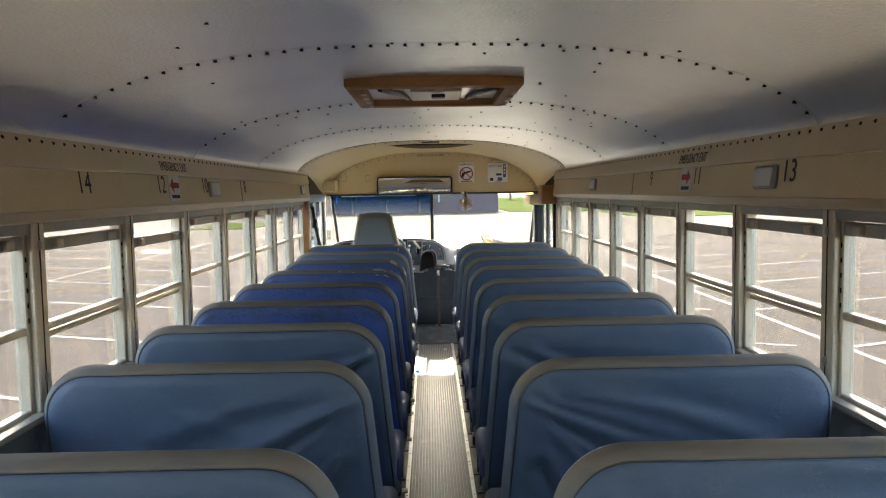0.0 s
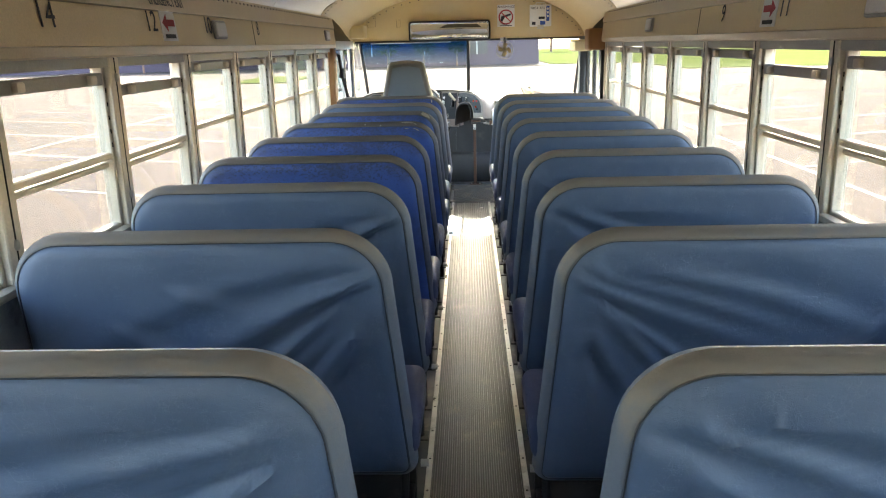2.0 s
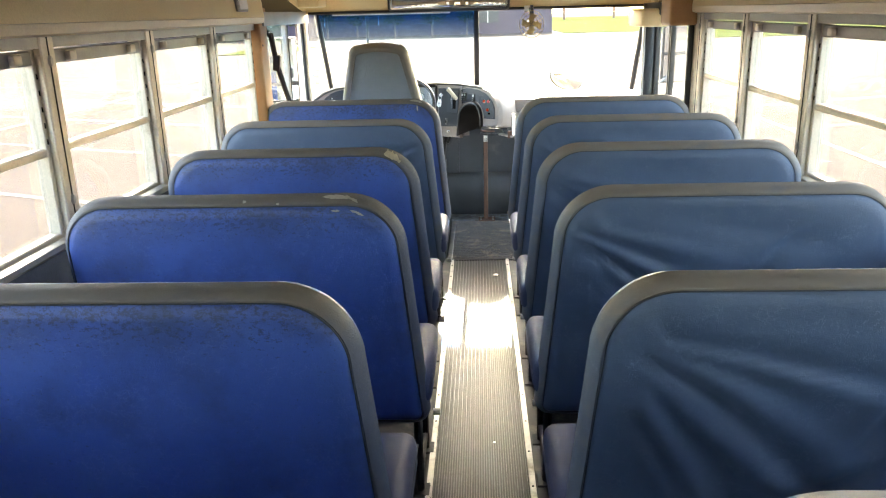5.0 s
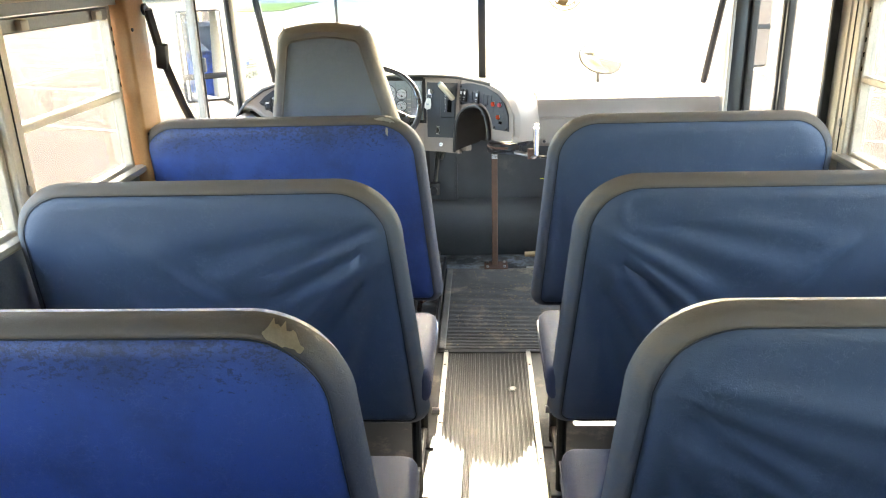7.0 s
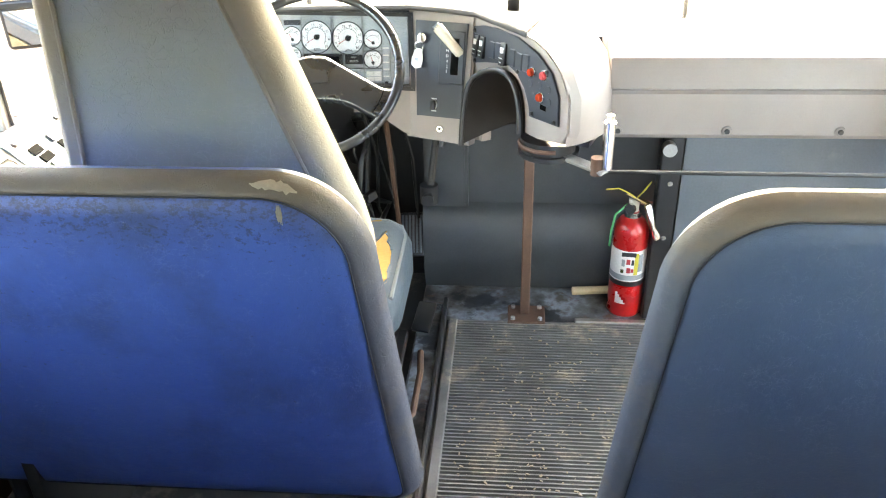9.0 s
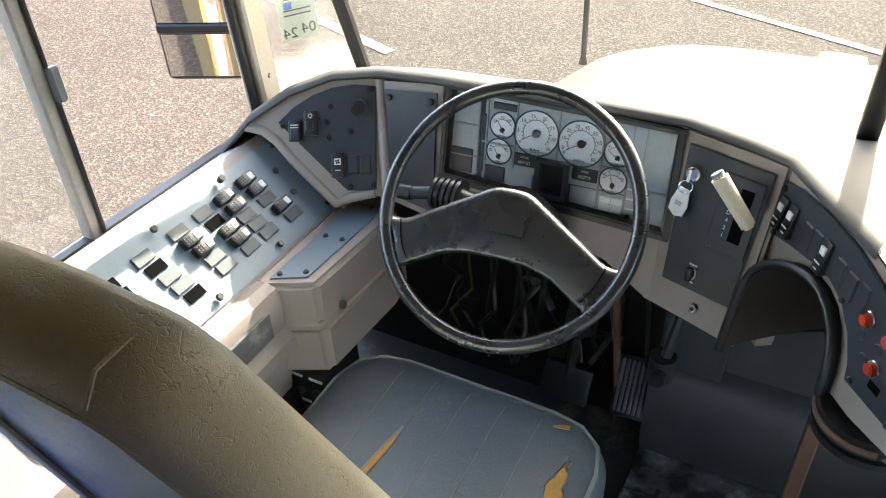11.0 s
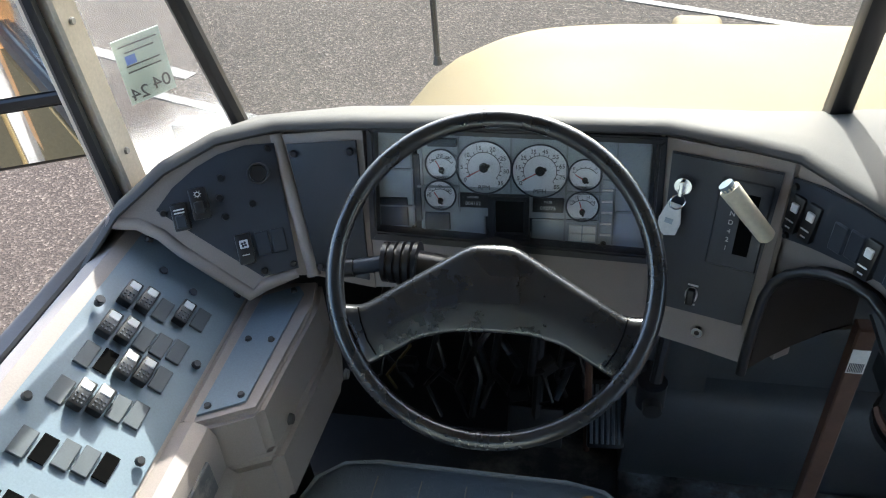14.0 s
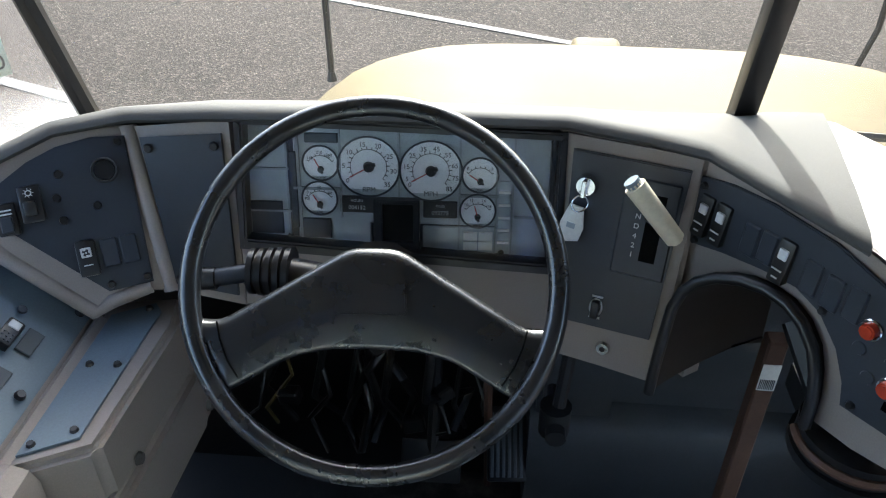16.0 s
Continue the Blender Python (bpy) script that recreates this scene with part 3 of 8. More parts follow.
def shell():
    # floor with a stepwell opening at the front right
    b = box((-1.31, REAR, -0.06), (1.28, 7.42, 0.0))
    box((-1.24, 7.42, -0.06), (0.47, 8.72, 0.0), bm=b)
    floor = tagged(part("floor", b, FLOOR), "black rubber bus floor, dusty and worn", "floor", kind="structure")
    # ribbed runner in the aisle
    x0, x1 = -0.172, 0.137
    n = 19
    prof = [(x0, 0.002)]
    p = (x1 - x0) / n
    for i in range(n):
        a = x0 + i * p
        prof += [(a + 0.12 * p, 0.0015), (a + 0.24 * p, 0.009), (a + 0.62 * p, 0.009), (a + 0.74 * p, 0.0015)]
    prof += [(x1, 0.002)]
    run = thing("aisle_runner", "ribbed black rubber aisle runner with scuffs and grit", "floor runner", kind="structure")
    part("runner", along(prof, REAR, 7.44), RUNNER, run, smooth=20)
    for x in (-0.192, 0.137):
        strip = part("edge_strip", box((x, REAR, 0.001), (x + 0.02, 7.47, 0.007), 0.002, 1), TRIM, run, "bright scuffed aluminium edge strip")
        rv = bmesh.new()
        for k in range(40):
            merge(rv, moved(cyl(0.005, 0.003, 8, 0.003), Matrix.Translation((x + 0.01, REAR + 0.1 + 0.205 * k, 0.006))))
        part("rivet", rv, STEEL_DARK, strip)
    # side walls below the windows, sills, headers, posts
    for s, name in ((-1, "left"), (1, "right")):
        wall = thing("wall_" + name, "grey metal bus side with aluminium window posts", "wall", kind="structure")
        part("lower_panel", box((min(side(s, 1.165), side(s, 1.24)), REAR, -0.06), (max(side(s, 1.165), side(s, 1.24)), 7.30, SILL - 0.03)), GALV, wall)
        skin0, skin1 = side(s, 1.242), side(s, 1.256)
        part("outer_skin", box((min(skin0, skin1), REAR, -0.35), (max(skin0, skin1), 7.30, SILL - 0.035)), YELLOW, wall, "yellow outer side panel")
        if s < 0:
            part("outer_skin", box((-1.258, 7.30, -0.35), (-1.246, 8.62, 0.74)), YELLOW, wall)
        b = along([(side(s, 1.24), SILL - 0.03), (side(s, 1.145), SILL - 0.03), (side(s, 1.135), SILL - 0.02), (side(s, 1.135), SILL - 0.005), (side(s, 1.15), SILL), (side(s, 1.24), SILL - 0.012)], REAR, 7.30)
        part("window_sill", b, ALU, wall)
        b = along([(side(s, 1.24), HEAD - 0.02), (side(s, 1.15), HEAD - 0.02), (side(s, 1.15), HEAD + 0.03), (side(s, 1.24), HEAD + 0.03)], REAR, 7.30)
        part("window_header", b, ALU_DULL, wall)
        # panel of the cant rail: lip, taupe panel, cream band
        b = along([(side(s, 1.19), HEAD + 0.03), (side(s, 1.125), HEAD + 0.012), (side(s, 1.108), HEAD + 0.018), (side(s, 1.104), HEAD + 0.045), (side(s, 1.19), HEAD + 0.06)], REAR, 7.30)
        part("lip", b, CREAM, wall)
        b = along([(side(s, 1.19), HEAD + 0.047), (side(s, 1.105), HEAD + 0.047), (side(s, 1.118), 1.572), (side(s, 1.19), 1.572)], REAR, 7.30)
        part("cant_panel", b, TAUPE, wall, "taupe painted panel above the windows")
        b = along([(side(s, 1.19), 1.576), (side(s, 1.114), 1.576), (side(s, 1.112), 1.584), (side(s, 1.130), RIVET + 0.004), (side(s, 1.19), RIVET + 0.01)], REAR, 7.30)
        part("band", b, CREAM, wall, "cream band under the ceiling")
        for y in ((4.66, 1.3) if s < 0 else (4.42, 1.3)):
            part("joint", rod((side(s, 1.1045), y, HEAD + 0.047), (side(s, 1.1175), y, 1.572), 0.0018, 6), BLACK_GAP, wall)
        rv = bmesh.new()
        for k in range(int((7.2 - REAR) / 0.0712)):
            merge(rv, moved(cyl(0.007, 0.005, 7, 0.004), Matrix.Translation((side(s, 1.128), REAR + 0.05 + 0.0712 * k, RIVET - 0.012)) @ pose(0, 0, 0, 0, -s * 90, 0)))
        part("rivet", rv, STEEL_DARK, wall, smooth=None)
        for k, y in enumerate(POSTS):
            if k == len(POSTS) - 1 and s < 0:
                continue
            w = 0.036
            p = part("window_post", box((min(side(s, 1.145), side(s, 1.215)), y - w, SILL - 0.02), (max(side(s, 1.145), side(s, 1.215)), y + w, HEAD + 0.012), 0.004, 1), ALU, wall)
            part("seam", box((min(side(s, 1.143), side(s, 1.15)), y - 0.0022, SILL), (max(side(s, 1.143), side(s, 1.15)), y + 0.0022, HEAD + 0.01)), BLACK_GAP, p)
            for z in (SILL + 0.10, HEAD - 0.055):
                cap = moved(cyl(0.013, 0.008, 12, 0.009), Matrix.Translation((side(s, 1.146), y, z)) @ pose(0, 0, 0, 0, -s * 90, 0) @ Matrix.Diagonal((1.35, 0.8, 1, 1)))
                part("screw_cap", cap, ALU_DULL, p)
    # ceiling: embossed sheets with ribs and rivet rows, one mesh
    b = bmesh.new()
    xs = [MID + W * math.sin(radians(-90 + 180 * i / 44)) for i in range(45)]
    ys = [REAR, 0.87, 2.37, 3.87, 5.32, 6.90]
    inner = [[b.verts.new((x, y, roof_z(x))) for x in xs] for y in ys]
    outer = [[b.verts.new((x * 1.07, y, roof_z(x) + 0.06)) for x in xs] for y in ys]
    for grid in (inner, outer):
        for q, t in zip(grid, grid[1:]):
            for i in range(len(xs) - 1):
                b.faces.new((q[i], q[i + 1], t[i + 1], t[i]))
    for y in ys[1:-1]:
        # overlapped edge of the next sheet
        q = [b.verts.new((x * 0.998, y - 0.014, roof_z(x) - 0.0008)) for x in xs]
        t = [b.verts.new((x * 0.998, y + 0.014, roof_z(x) - 0.0008)) for x in xs]
        t2 = [b.verts.new((x, y + 0.016, roof_z(x) + 0.001)) for x in xs]
        q2 = [b.verts.new((x, y - 0.016, roof_z(x) + 0.001)) for x in xs]
        for i in range(len(xs) - 1):
            for a, c in ((q2, q), (q, t), (t, t2)):
                b.faces.new((a[i], a[i + 1], c[i + 1], c[i]))
    ceiling = tagged(part("ceiling", b, CEIL), "arched embossed grey steel bus ceiling with riveted ribs", "ceiling", kind="structure")
    rv = bmesh.new()
    for y in ys[1:-1]:
        length, lastp = 0.0, None
        for i in range(400):
            x = MID - W * 0.985 + 2 * W * 0.985 * i / 399
            pnt = Vector((x, y, roof_z(x)))
            length += (pnt - lastp).length if lastp else 0
            lastp = pnt
            if length > 0.052:
                length = 0
                merge(rv, moved(cyl(0.0065, 0.009, 6, 0.004), Matrix.Translation((x * 0.998, y, roof_z(x) - 0.008))))
    for k in range(60):
        x, y = random.uniform(-0.95, 0.95), random.uniform(0.8, 6.8)
        merge(rv, moved(cyl(0.006, 0.005, 6, 0.004), Matrix.Translation((x, y, roof_z(x) - 0.004))))
    rvs = part("ceiling_rivets", rv, STEEL_DARK, smooth=None)
    tagged(rvs, "rows of dark rivets along the ceiling ribs", "rivets", kind="stuff")
    # rear closing wall
    y0 = REAR - 0.05
    rear = thing("wall_rear", "cream rear wall of the bus with small rear windows", "wall", kind="structure")
    part("lower_wall", box((-1.3, y0, -0.05), (1.26, REAR, 1.0)), CREAM, rear)
    outline = [(-1.3, 1.5)] + [(x * 1.04, roof_z(x) + 0.03) for x in xs] + [(1.26, 1.5)]
    part("upper_wall", moved(prism(outline, 0.05), pose(0, y0, 0)), CREAM, rear)
    for x, w in ((-1.3, 0.64), (-0.50, 0.34), (0.16, 0.34), (0.66, 0.60)):
        part("window_post", box((x, y0, 1.0), (x + w, REAR, 1.5)), CREAM, rear)


shell()


# ---- windows ----
def window(k, s):
    y0, y1 = POSTS[k] + 0.036, POSTS[k + 1] - 0.036
    drop = {(-1, 5): 0.055, (1, 5): 0.055, (1, 4): 0.012, (-1, 4): 0.012}.get((s, k), 0.0) if k in (4, 5) else 0.0
    win = thing("window_%d" % (k + 1 + (0 if s < 0 else 20)), "split-sash bus window with worn aluminium frame" + (", upper sash lowered a little" if drop > 0.03 else ""), "window", kind="structure")
    xa, xb = sorted((side(s, 1.165), side(s, 1.20)))
    top = HEAD - 0.02
    for y, d in ((y0, 0.018), (y1 - 0.018, 0.018)):
        part("side_track", box((xa, y, SILL - 0.01), (xb, y + d, top), 0.003, 1), ALU, win)
        holes = bmesh.new()
        for z in range(5):
            box((min(side(s, 1.163), side(s, 1.168)), y + 0.006, 1.12 + 0.045 * z), (max(side(s, 1.163), side(s, 1.168)), y + 0.011, 1.135 + 0.045 * z), bm=holes)
        part("track_holes", holes, BLACK_HOLE, win)
    zt = top - drop
    part("top_rail", box((xa, y0 + 0.018, zt - 0.045), (xb, y1 - 0.018, zt - 0.005), 0.004, 1), ALU_DULL, win)
    for y in (y0 + 0.09, y1 - 0.13):
        part("latch", box((min(side(s, 1.148), side(s, 1.167)), y, zt - 0.04), (max(side(s, 1.148), side(s, 1.167)), y + 0.04, zt - 0.012), 0.005, 2), ALU, win)
    rail = 1.085 - drop * 0.5
    m = part("meeting_rail", box((xa, y0 + 0.018, rail), (xb, y1 - 0.018, rail + 0.024), 0.005, 1), ALU, win)
    if drop:
        part("lower_rail", box((min(side(s, 1.18), side(s, 1.21)), y0 + 0.018, rail - 0.028), (max(side(s, 1.18), side(s, 1.21)), y1 - 0.018, rail - 0.008), 0.005, 1), ALU, win)
    part("bottom_rail", box((xa, y0 + 0.018, SILL - 0.01), (xb, y1 - 0.018, SILL + 0.012), 0.004, 1), ALU, win)
    xg = side(s, 1.185)
    for z0, z1, o in ((SILL, rail + 0.01, 0.006), (rail + 0.01, zt - 0.03, -0.002)):
        g = part("pane", box((min(xg + s * o, xg + s * o + s * 0.004), y0 + 0.012, z0), (max(xg + s * o, xg + s * o + s * 0.004), y1 - 0.012, z1)), WINDOW, win, smooth=None)


for k in range(len(POSTS) - 1):
    for s in (-1, 1):
        window(k, s)


# ---- bench seats ----
SEAT_TOP = 0.997


def rounded(inset, side, wide=0.0, aisle=0.0, kx=0.85):
    """Outline of a seat back: (x, z) points, rounder at the top, widening a little towards the aisle below; inset: shrunk by so much."""
    side_in = inset * (kx if inset < 0.027 else kx + (1.0 - kx) * min(1.0, (inset - 0.026) / 0.074))
    zt, zb = SEAT_TOP - inset, 0.265 + inset
    rt, rb = 0.155 - inset, max(0.05 - inset, 0.006)
    xin = lambda z: aisle + (-0.222 + (0.8 - z) * 0.085) - side_in if side < 0 else aisle + (0.188 - (0.8 - z) * 0.085) + side_in
    xout = -1.145 - wide + side_in if side < 0 else 1.105 + wide - side_in
    s = 1 if side < 0 else -1            # direction from outer to aisle side
    pts = []
    def arc(cx, cz, r, a0, a1, n):
        for i in range(n + 1):
            a = radians(a0 + (a1 - a0) * i / n)
            pts.append((cx + s * r * math.cos(a), cz + r * math.sin(a)))
    def line(p, q, n):
        for i in range(1, n):
            pts.append((p[0] + (q[0] - p[0]) * i / n, p[1] + (q[1] - p[1]) * i / n))
    xi_t, xi_b = xin(zt - rt), xin(zb + rb)
    arc(xout + s * rb, zb + rb, rb, 270, 180, 4)
    line(pts[-1], (xout, zt - rt), 20)
    arc(xout + s * rt, zt - rt, rt, 180, 90, 12)
    line(pts[-1], (xi_t - s * rt, zt), 46)
    arc(xi_t - s * rt, zt - rt, rt, 90, 0, 12)
    line(pts[-1], (xi_b, zb + rb), 20)
    arc(xi_b - s * rb, zb + rb, rb, 0, -90, 4)
    line(pts[-1], pts[0], 46)
    return pts


def fold(x, z, folds):
    """Height of the creases of a loose cover at (x, z)."""
    h = 0.0
    for px, pz, ang, length, width, amp, bend in folds:
        dx, dz = x - px, z - pz
        u = dx * math.cos(ang) + dz * math.sin(ang)
        v = -dx * math.sin(ang) + dz * math.cos(ang) - bend * u * u
        if -0.1 < u < length:
            t = max(0.0, min(1.0, (u + 0.04) / 0.12)) * max(0.0, 1 - u / length) ** 0.7
            ww = width * (0.5 + 1.4 * max(u, 0) / length)
            h += amp * t * (math.exp(-(v / ww) ** 2) - 0.6 * math.exp(-((v - 1.5 * ww) / ww) ** 2))
    return h


def back_meshes(side, seed, loose, wide=0.0, aisle=0.0, kx=0.85):
    rng = random.Random(seed)
    xin = aisle + (-0.222 if side < 0 else 0.188)
    s = 1 if side < 0 else -1
    folds = []
    if loose:
        for i in range(rng.choice((7, 8, 9))):
            down = 5 + 8.5 * i + rng.uniform(-3, 3)
            folds.append((xin - s * rng.uniform(0.02, 0.07), 0.925 - 0.022 * i - rng.uniform(0.0, 0.02), radians(180 + down if s > 0 else -down), rng.uniform(0.55, 1.15), rng.uniform(0.018, 0.036), rng.uniform(0.010, 0.020), rng.uniform(-0.5, 0.05) * -s))
        for i in range(rng.choice((2, 3, 4))):
            folds.append((-s * rng.uniform(0.75, 1.08), 0.93 - rng.uniform(0.03, 0.3), radians(-rng.uniform(20, 60) if s > 0 else 180 + rng.uniform(20, 60)), rng.uniform(0.3, 0.7), rng.uniform(0.02, 0.04), rng.uniform(0.007, 0.014), rng.uniform(-0.3, 0.3)))
    T = 0.052
    depth = lambda d: -T * math.sqrt(max(0.0, 1 - (1 - min(d / 0.05, 1)) ** 2)) - 0.016 * min(1, max(0, d - 0.02) / 0.2)
    insets = [0.0, 0.003, 0.007, 0.012, 0.017, 0.022, 0.026, 0.036, 0.06, 0.10]
    base = rounded(0.1, side, wide, aisle, kx)
    zm = 0.62
    xs = [p[0] for p in base]
    xa, xc = min(xs) + 0.27, max(xs) - 0.27
    lean = lambda z: (SEAT_TOP - z) * 0.13
    sag = lambda x, z: 0.006 * noise.noise(Vector((x * 3 + seed, z * 3, seed * 0.7))) if loose else 0.003 * noise.noise(Vector((x * 2 + seed, z * 2, seed)))
    band, panel, front = bmesh.new(), bmesh.new(), bmesh.new()
    def ring(bm, pts, d, rear=True):
        out = []
        for x, z in pts:
            y = depth(d)
            if rear:
                k = min(1.0, d / 0.06)
                y -= (fold(x, z, folds) + sag(x, z)) * k
                if 0.0255 < d < 0.0265:
                    y += 0.004
            else:
                y = -y
            out.append(bm.verts.new((x, y + lean(z) + T, z)))
        return out
    def skin(bm, rings):
        for q, t in zip(rings, rings[1:]):
            for i in range(len(q)):
                j = (i + 1) % len(q)
                bm.faces.new((q[i], q[j], t[j], t[i]))
    inner = []
    for k in range(1, 21):
        f = k / 20.0
        inner.append(([(x + (min(max(x, xa), xc) - x) * f, z + (zm - z) * f) for x, z in base], 0.1 + 0.15 * f))
    skin(band, [ring(band, rounded(d, side, wide, aisle, kx), d) for d in insets[:7]])
    skin(panel, [ring(panel, rounded(d, side, wide, aisle, kx), d) for d in insets[6:]] + [ring(panel, p, d) for p, d in inner])
    bmesh.ops.remove_doubles(panel, verts=panel.verts, dist=0.0008)
    skin(front, [ring(front, rounded(d, side, wide, aisle, kx), d, False) for d in (0.0, 0.011, 0.03, 0.05, 0.1)] + [ring(front, p, d, False) for p, d in inner[1::6]])
    bmesh.ops.remove_doubles(front, verts=front.verts, dist=0.0008)
    seam = [(x, depth(0.026) + lean(z) + T - (fold(x, z, folds) + sag(x, z)) * 0.5 + 0.001, z) for x, z in rounded(0.026, side, wide, aisle, kx)]
    return band, panel, front, sweep(seam, 0.0014, 5, True)


TORN = {(-1, 13): [(-0.348, -0.290, 0.003, 0.025, "FOAM", "torn_patch")],
        (-1, 14): [(-0.425, -0.345, 0.003, 0.011, "PALE", "pale_crack"), (-0.355, -0.285, 0.005, 0.013, "PALE", "pale_crack"), (-0.402, -0.378, 0.037, 0.043, "PALE", "pale_chip"), (-0.352, -0.316, 0.031, 0.038, "PALE", "pale_chip"), (-0.637, -0.627, 0.012, 0.018, "PALE", "pale_chip"), (-0.547, -0.538, 0.018, 0.024, "PALE", "pale_chip")],
        (-1, 11): [(-0.393, -0.325, 0.005, 0.015, "PALE", "pale_chip"), (-0.355, -0.346, 0.030, 0.060, "PALE", "drip_mark")]}


def torn_patch(back, x0, x1, d0, d1, kind, name, seed):
    """A thin ragged patch lying on the top edge of a left seat back."""
    rng = random.Random(int(x0 * 1000) + seed)
    b = bmesh.new()
    n, rows = 14, []
    for i in range(n + 1):
        f = i / n
        x = x0 + (x1 - x0) * f
        half = 0.5 * (d1 - d0) * min(1.0, 4 * f + 0.15, 4 * (1 - f) + 0.15) * rng.uniform(0.65, 1.1)
        mid = (d0 + d1) / 2 + rng.uniform(-0.12, 0.12) * (d1 - d0)
        row = []
        for d in (mid - half, mid, mid + half):
            r = 0.155 - d
            dx = max(0.0, x + 0.385)
            z = SEAT_TOP - d - (r - math.sqrt(max(0.0, r * r - dx * dx)))
            y = -0.052 * math.sqrt(max(0.0, 1 - (1 - min(d / 0.05, 1)) ** 2)) + (SEAT_TOP - z) * 0.13 + 0.052
            row.append(b.verts.new((x, y - 0.0045, z + 0.003)))
        rows.append(row)
    for q, t in zip(rows, rows[1:]):
        for k in range(2):
            b.faces.new((q[k], q[k + 1], t[k + 1], t[k]))
    bmesh.ops.solidify(b, geom=list(b.faces), thickness=0.0015)
    part(name, b, TORN_FOAM if kind == "FOAM" else PALE_CHIP, back, "torn vinyl showing tan foam" if kind == "FOAM" else "pale chip in the vinyl")


TORN_FOAM = surface("tan_foam", (0.54, 0.45, 0.31), (0.42, 0.34, 0.22), rough=0.9, scale=25, relief=0.5)
PALE_CHIP = surface("pale_vinyl_backing", (0.55, 0.50, 0.42), (0.4, 0.35, 0.28), rough=0.8, scale=30, relief=0.3)


def bench_seat(y, side, seed, royal, label, wide=0.0, barrier=False, aisle=0.0, kx=0.85):
    if barrier:
        seat = thing("barrier", label, "barrier", (0, y, 0), group="padded barriers at the front")
    else:
        seat = thing("bench_seat", label, "bus seat", (0, y, 0), group="bench seats along the aisle")
    loose = not royal and not barrier
    band, panel, front, seam = back_meshes(side, seed, loose, wide, aisle, kx)
    back = part("backrest", panel, ROYAL if royal else NAVY, seat, smooth=60)
    part("edge_band", band, ROYAL_BAND if royal else NAVY_BAND, back, "greyed and soiled edge band", smooth=60)
    part("front_cover", front, ROYAL if royal else NAVY, back, smooth=60)
    part("seam", seam, PIPING, back)
    if (side, seed) in TORN:
        for x0, x1, d0, d1, m_, name in TORN[side, seed]:
            torn_patch(back, x0, x1, d0, d1, m_, name, seed)
    if barrier:
        for x in ((-0.30, -1.02) if side < 0 else (0.27, 0.95)):
            part("leg", rod((x, 0.12, 0.0), (x, 0.12, 0.40), 0.016), STEEL_DARK, seat)
            part("foot_plate", box((x - 0.035, 0.08, 0.0), (x + 0.035, 0.16, 0.008), 0.002, 1), STEEL_DARK, seat)
        return seat
    xi, xo = (-0.175 + aisle, -1.14 - wide) if side < 0 else (0.142 + aisle, 1.095 + wide)
    lo, hi = min(xi, xo), max(xi, xo)
    b = box((lo, 0.10, 0.33), (hi, 0.50, 0.445), 0.035, 4)
    for v in b.verts:
        if v.co.z > 0.4:
            v.co.z += 0.018 * math.sin(math.pi * min(1, max(0, (v.co.y - 0.1) / 0.4))) + 0.006 * noise.noise(Vector((v.co.x * 4, v.co.y * 6, seed)))
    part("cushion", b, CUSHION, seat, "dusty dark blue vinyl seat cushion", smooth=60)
    part("cushion_seam", box((lo - 0.001, 0.13, 0.395), (hi + 0.001, 0.501, 0.399)), PIPING, seat)
    part("seat_frame", box((lo + 0.02, 0.12, 0.295), (hi - 0.02, 0.46, 0.333), 0.008, 1), STEEL_DARK, seat)
    inner = xi + (-0.05 if side < 0 else 0.05)
    for yy in (0.17, 0.42):
        part("leg", rod((inner, yy, 0.0), (inner, yy, 0.30), 0.014), STEEL_DARK, seat)
        part("foot_plate", box((inner - 0.03, yy - 0.035, 0.0), (inner + 0.03, yy + 0.035, 0.008), 0.002, 1), STEEL_DARK, seat)
    part("leg_brace", rod((inner, 0.17, 0.06), (inner, 0.42, 0.06), 0.011), STEEL_DARK, seat)
    part("bolt", moved(cyl(0.011, 0.022, 8), pose(xi + (0.0 if side < 0 else 0.0), 0.135, 0.30, 0, 90, 0)), ALU_DULL, seat)
    return seat


LEFT_ROWS = [7.243, 6.399, 5.634, 4.902, 4.187, 3.486, 2.837, 2.166, 1.374]
RIGHT_ROWS = [7.194, 6.409, 5.661, 4.956, 4.229, 3.539, 2.844, 2.133, 1.363]
LEFT_REACH = [0.10, 0.06, 0.012, 0.015, 0.015, 0.025, 0.035, 0.05, 0.05]   # how much further each bench reaches to the wall
RIGHT_REACH = [0.035, 0.055, 0.03, 0.005, 0.005, 0.015, 0.02, 0.03, 0.03]
NAVY_LABEL, ROYAL_LABEL = "navy vinyl bus bench with a loose wrinkled cover and greyed top", "bright royal blue vinyl bus bench, cracked and dirty along the top"
for i, (a, c) in enumerate(zip(LEFT_ROWS, RIGHT_ROWS)):
    royal = i in (0, 2, 3, 4, 5)
    bench_seat(a, -1, 11 + i, royal, "royal blue vinyl padded barrier behind the driver seat, soiled top" if i == 0 else ROYAL_LABEL if royal else NAVY_LABEL, LEFT_REACH[i], i == 0, 0.016 if i == 3 else 0.0, 1.35 if i < 3 else 0.9)
    bench_seat(c, 1, 41 + i, False, "navy vinyl padded barrier beside the entry steps, greyed top" if i == 0 else NAVY_LABEL, RIGHT_REACH[i], i == 0, {8: -0.01, 7: -0.015, 6: -0.005}.get(i, 0.0), 1.35 if i < 3 else 0.9)


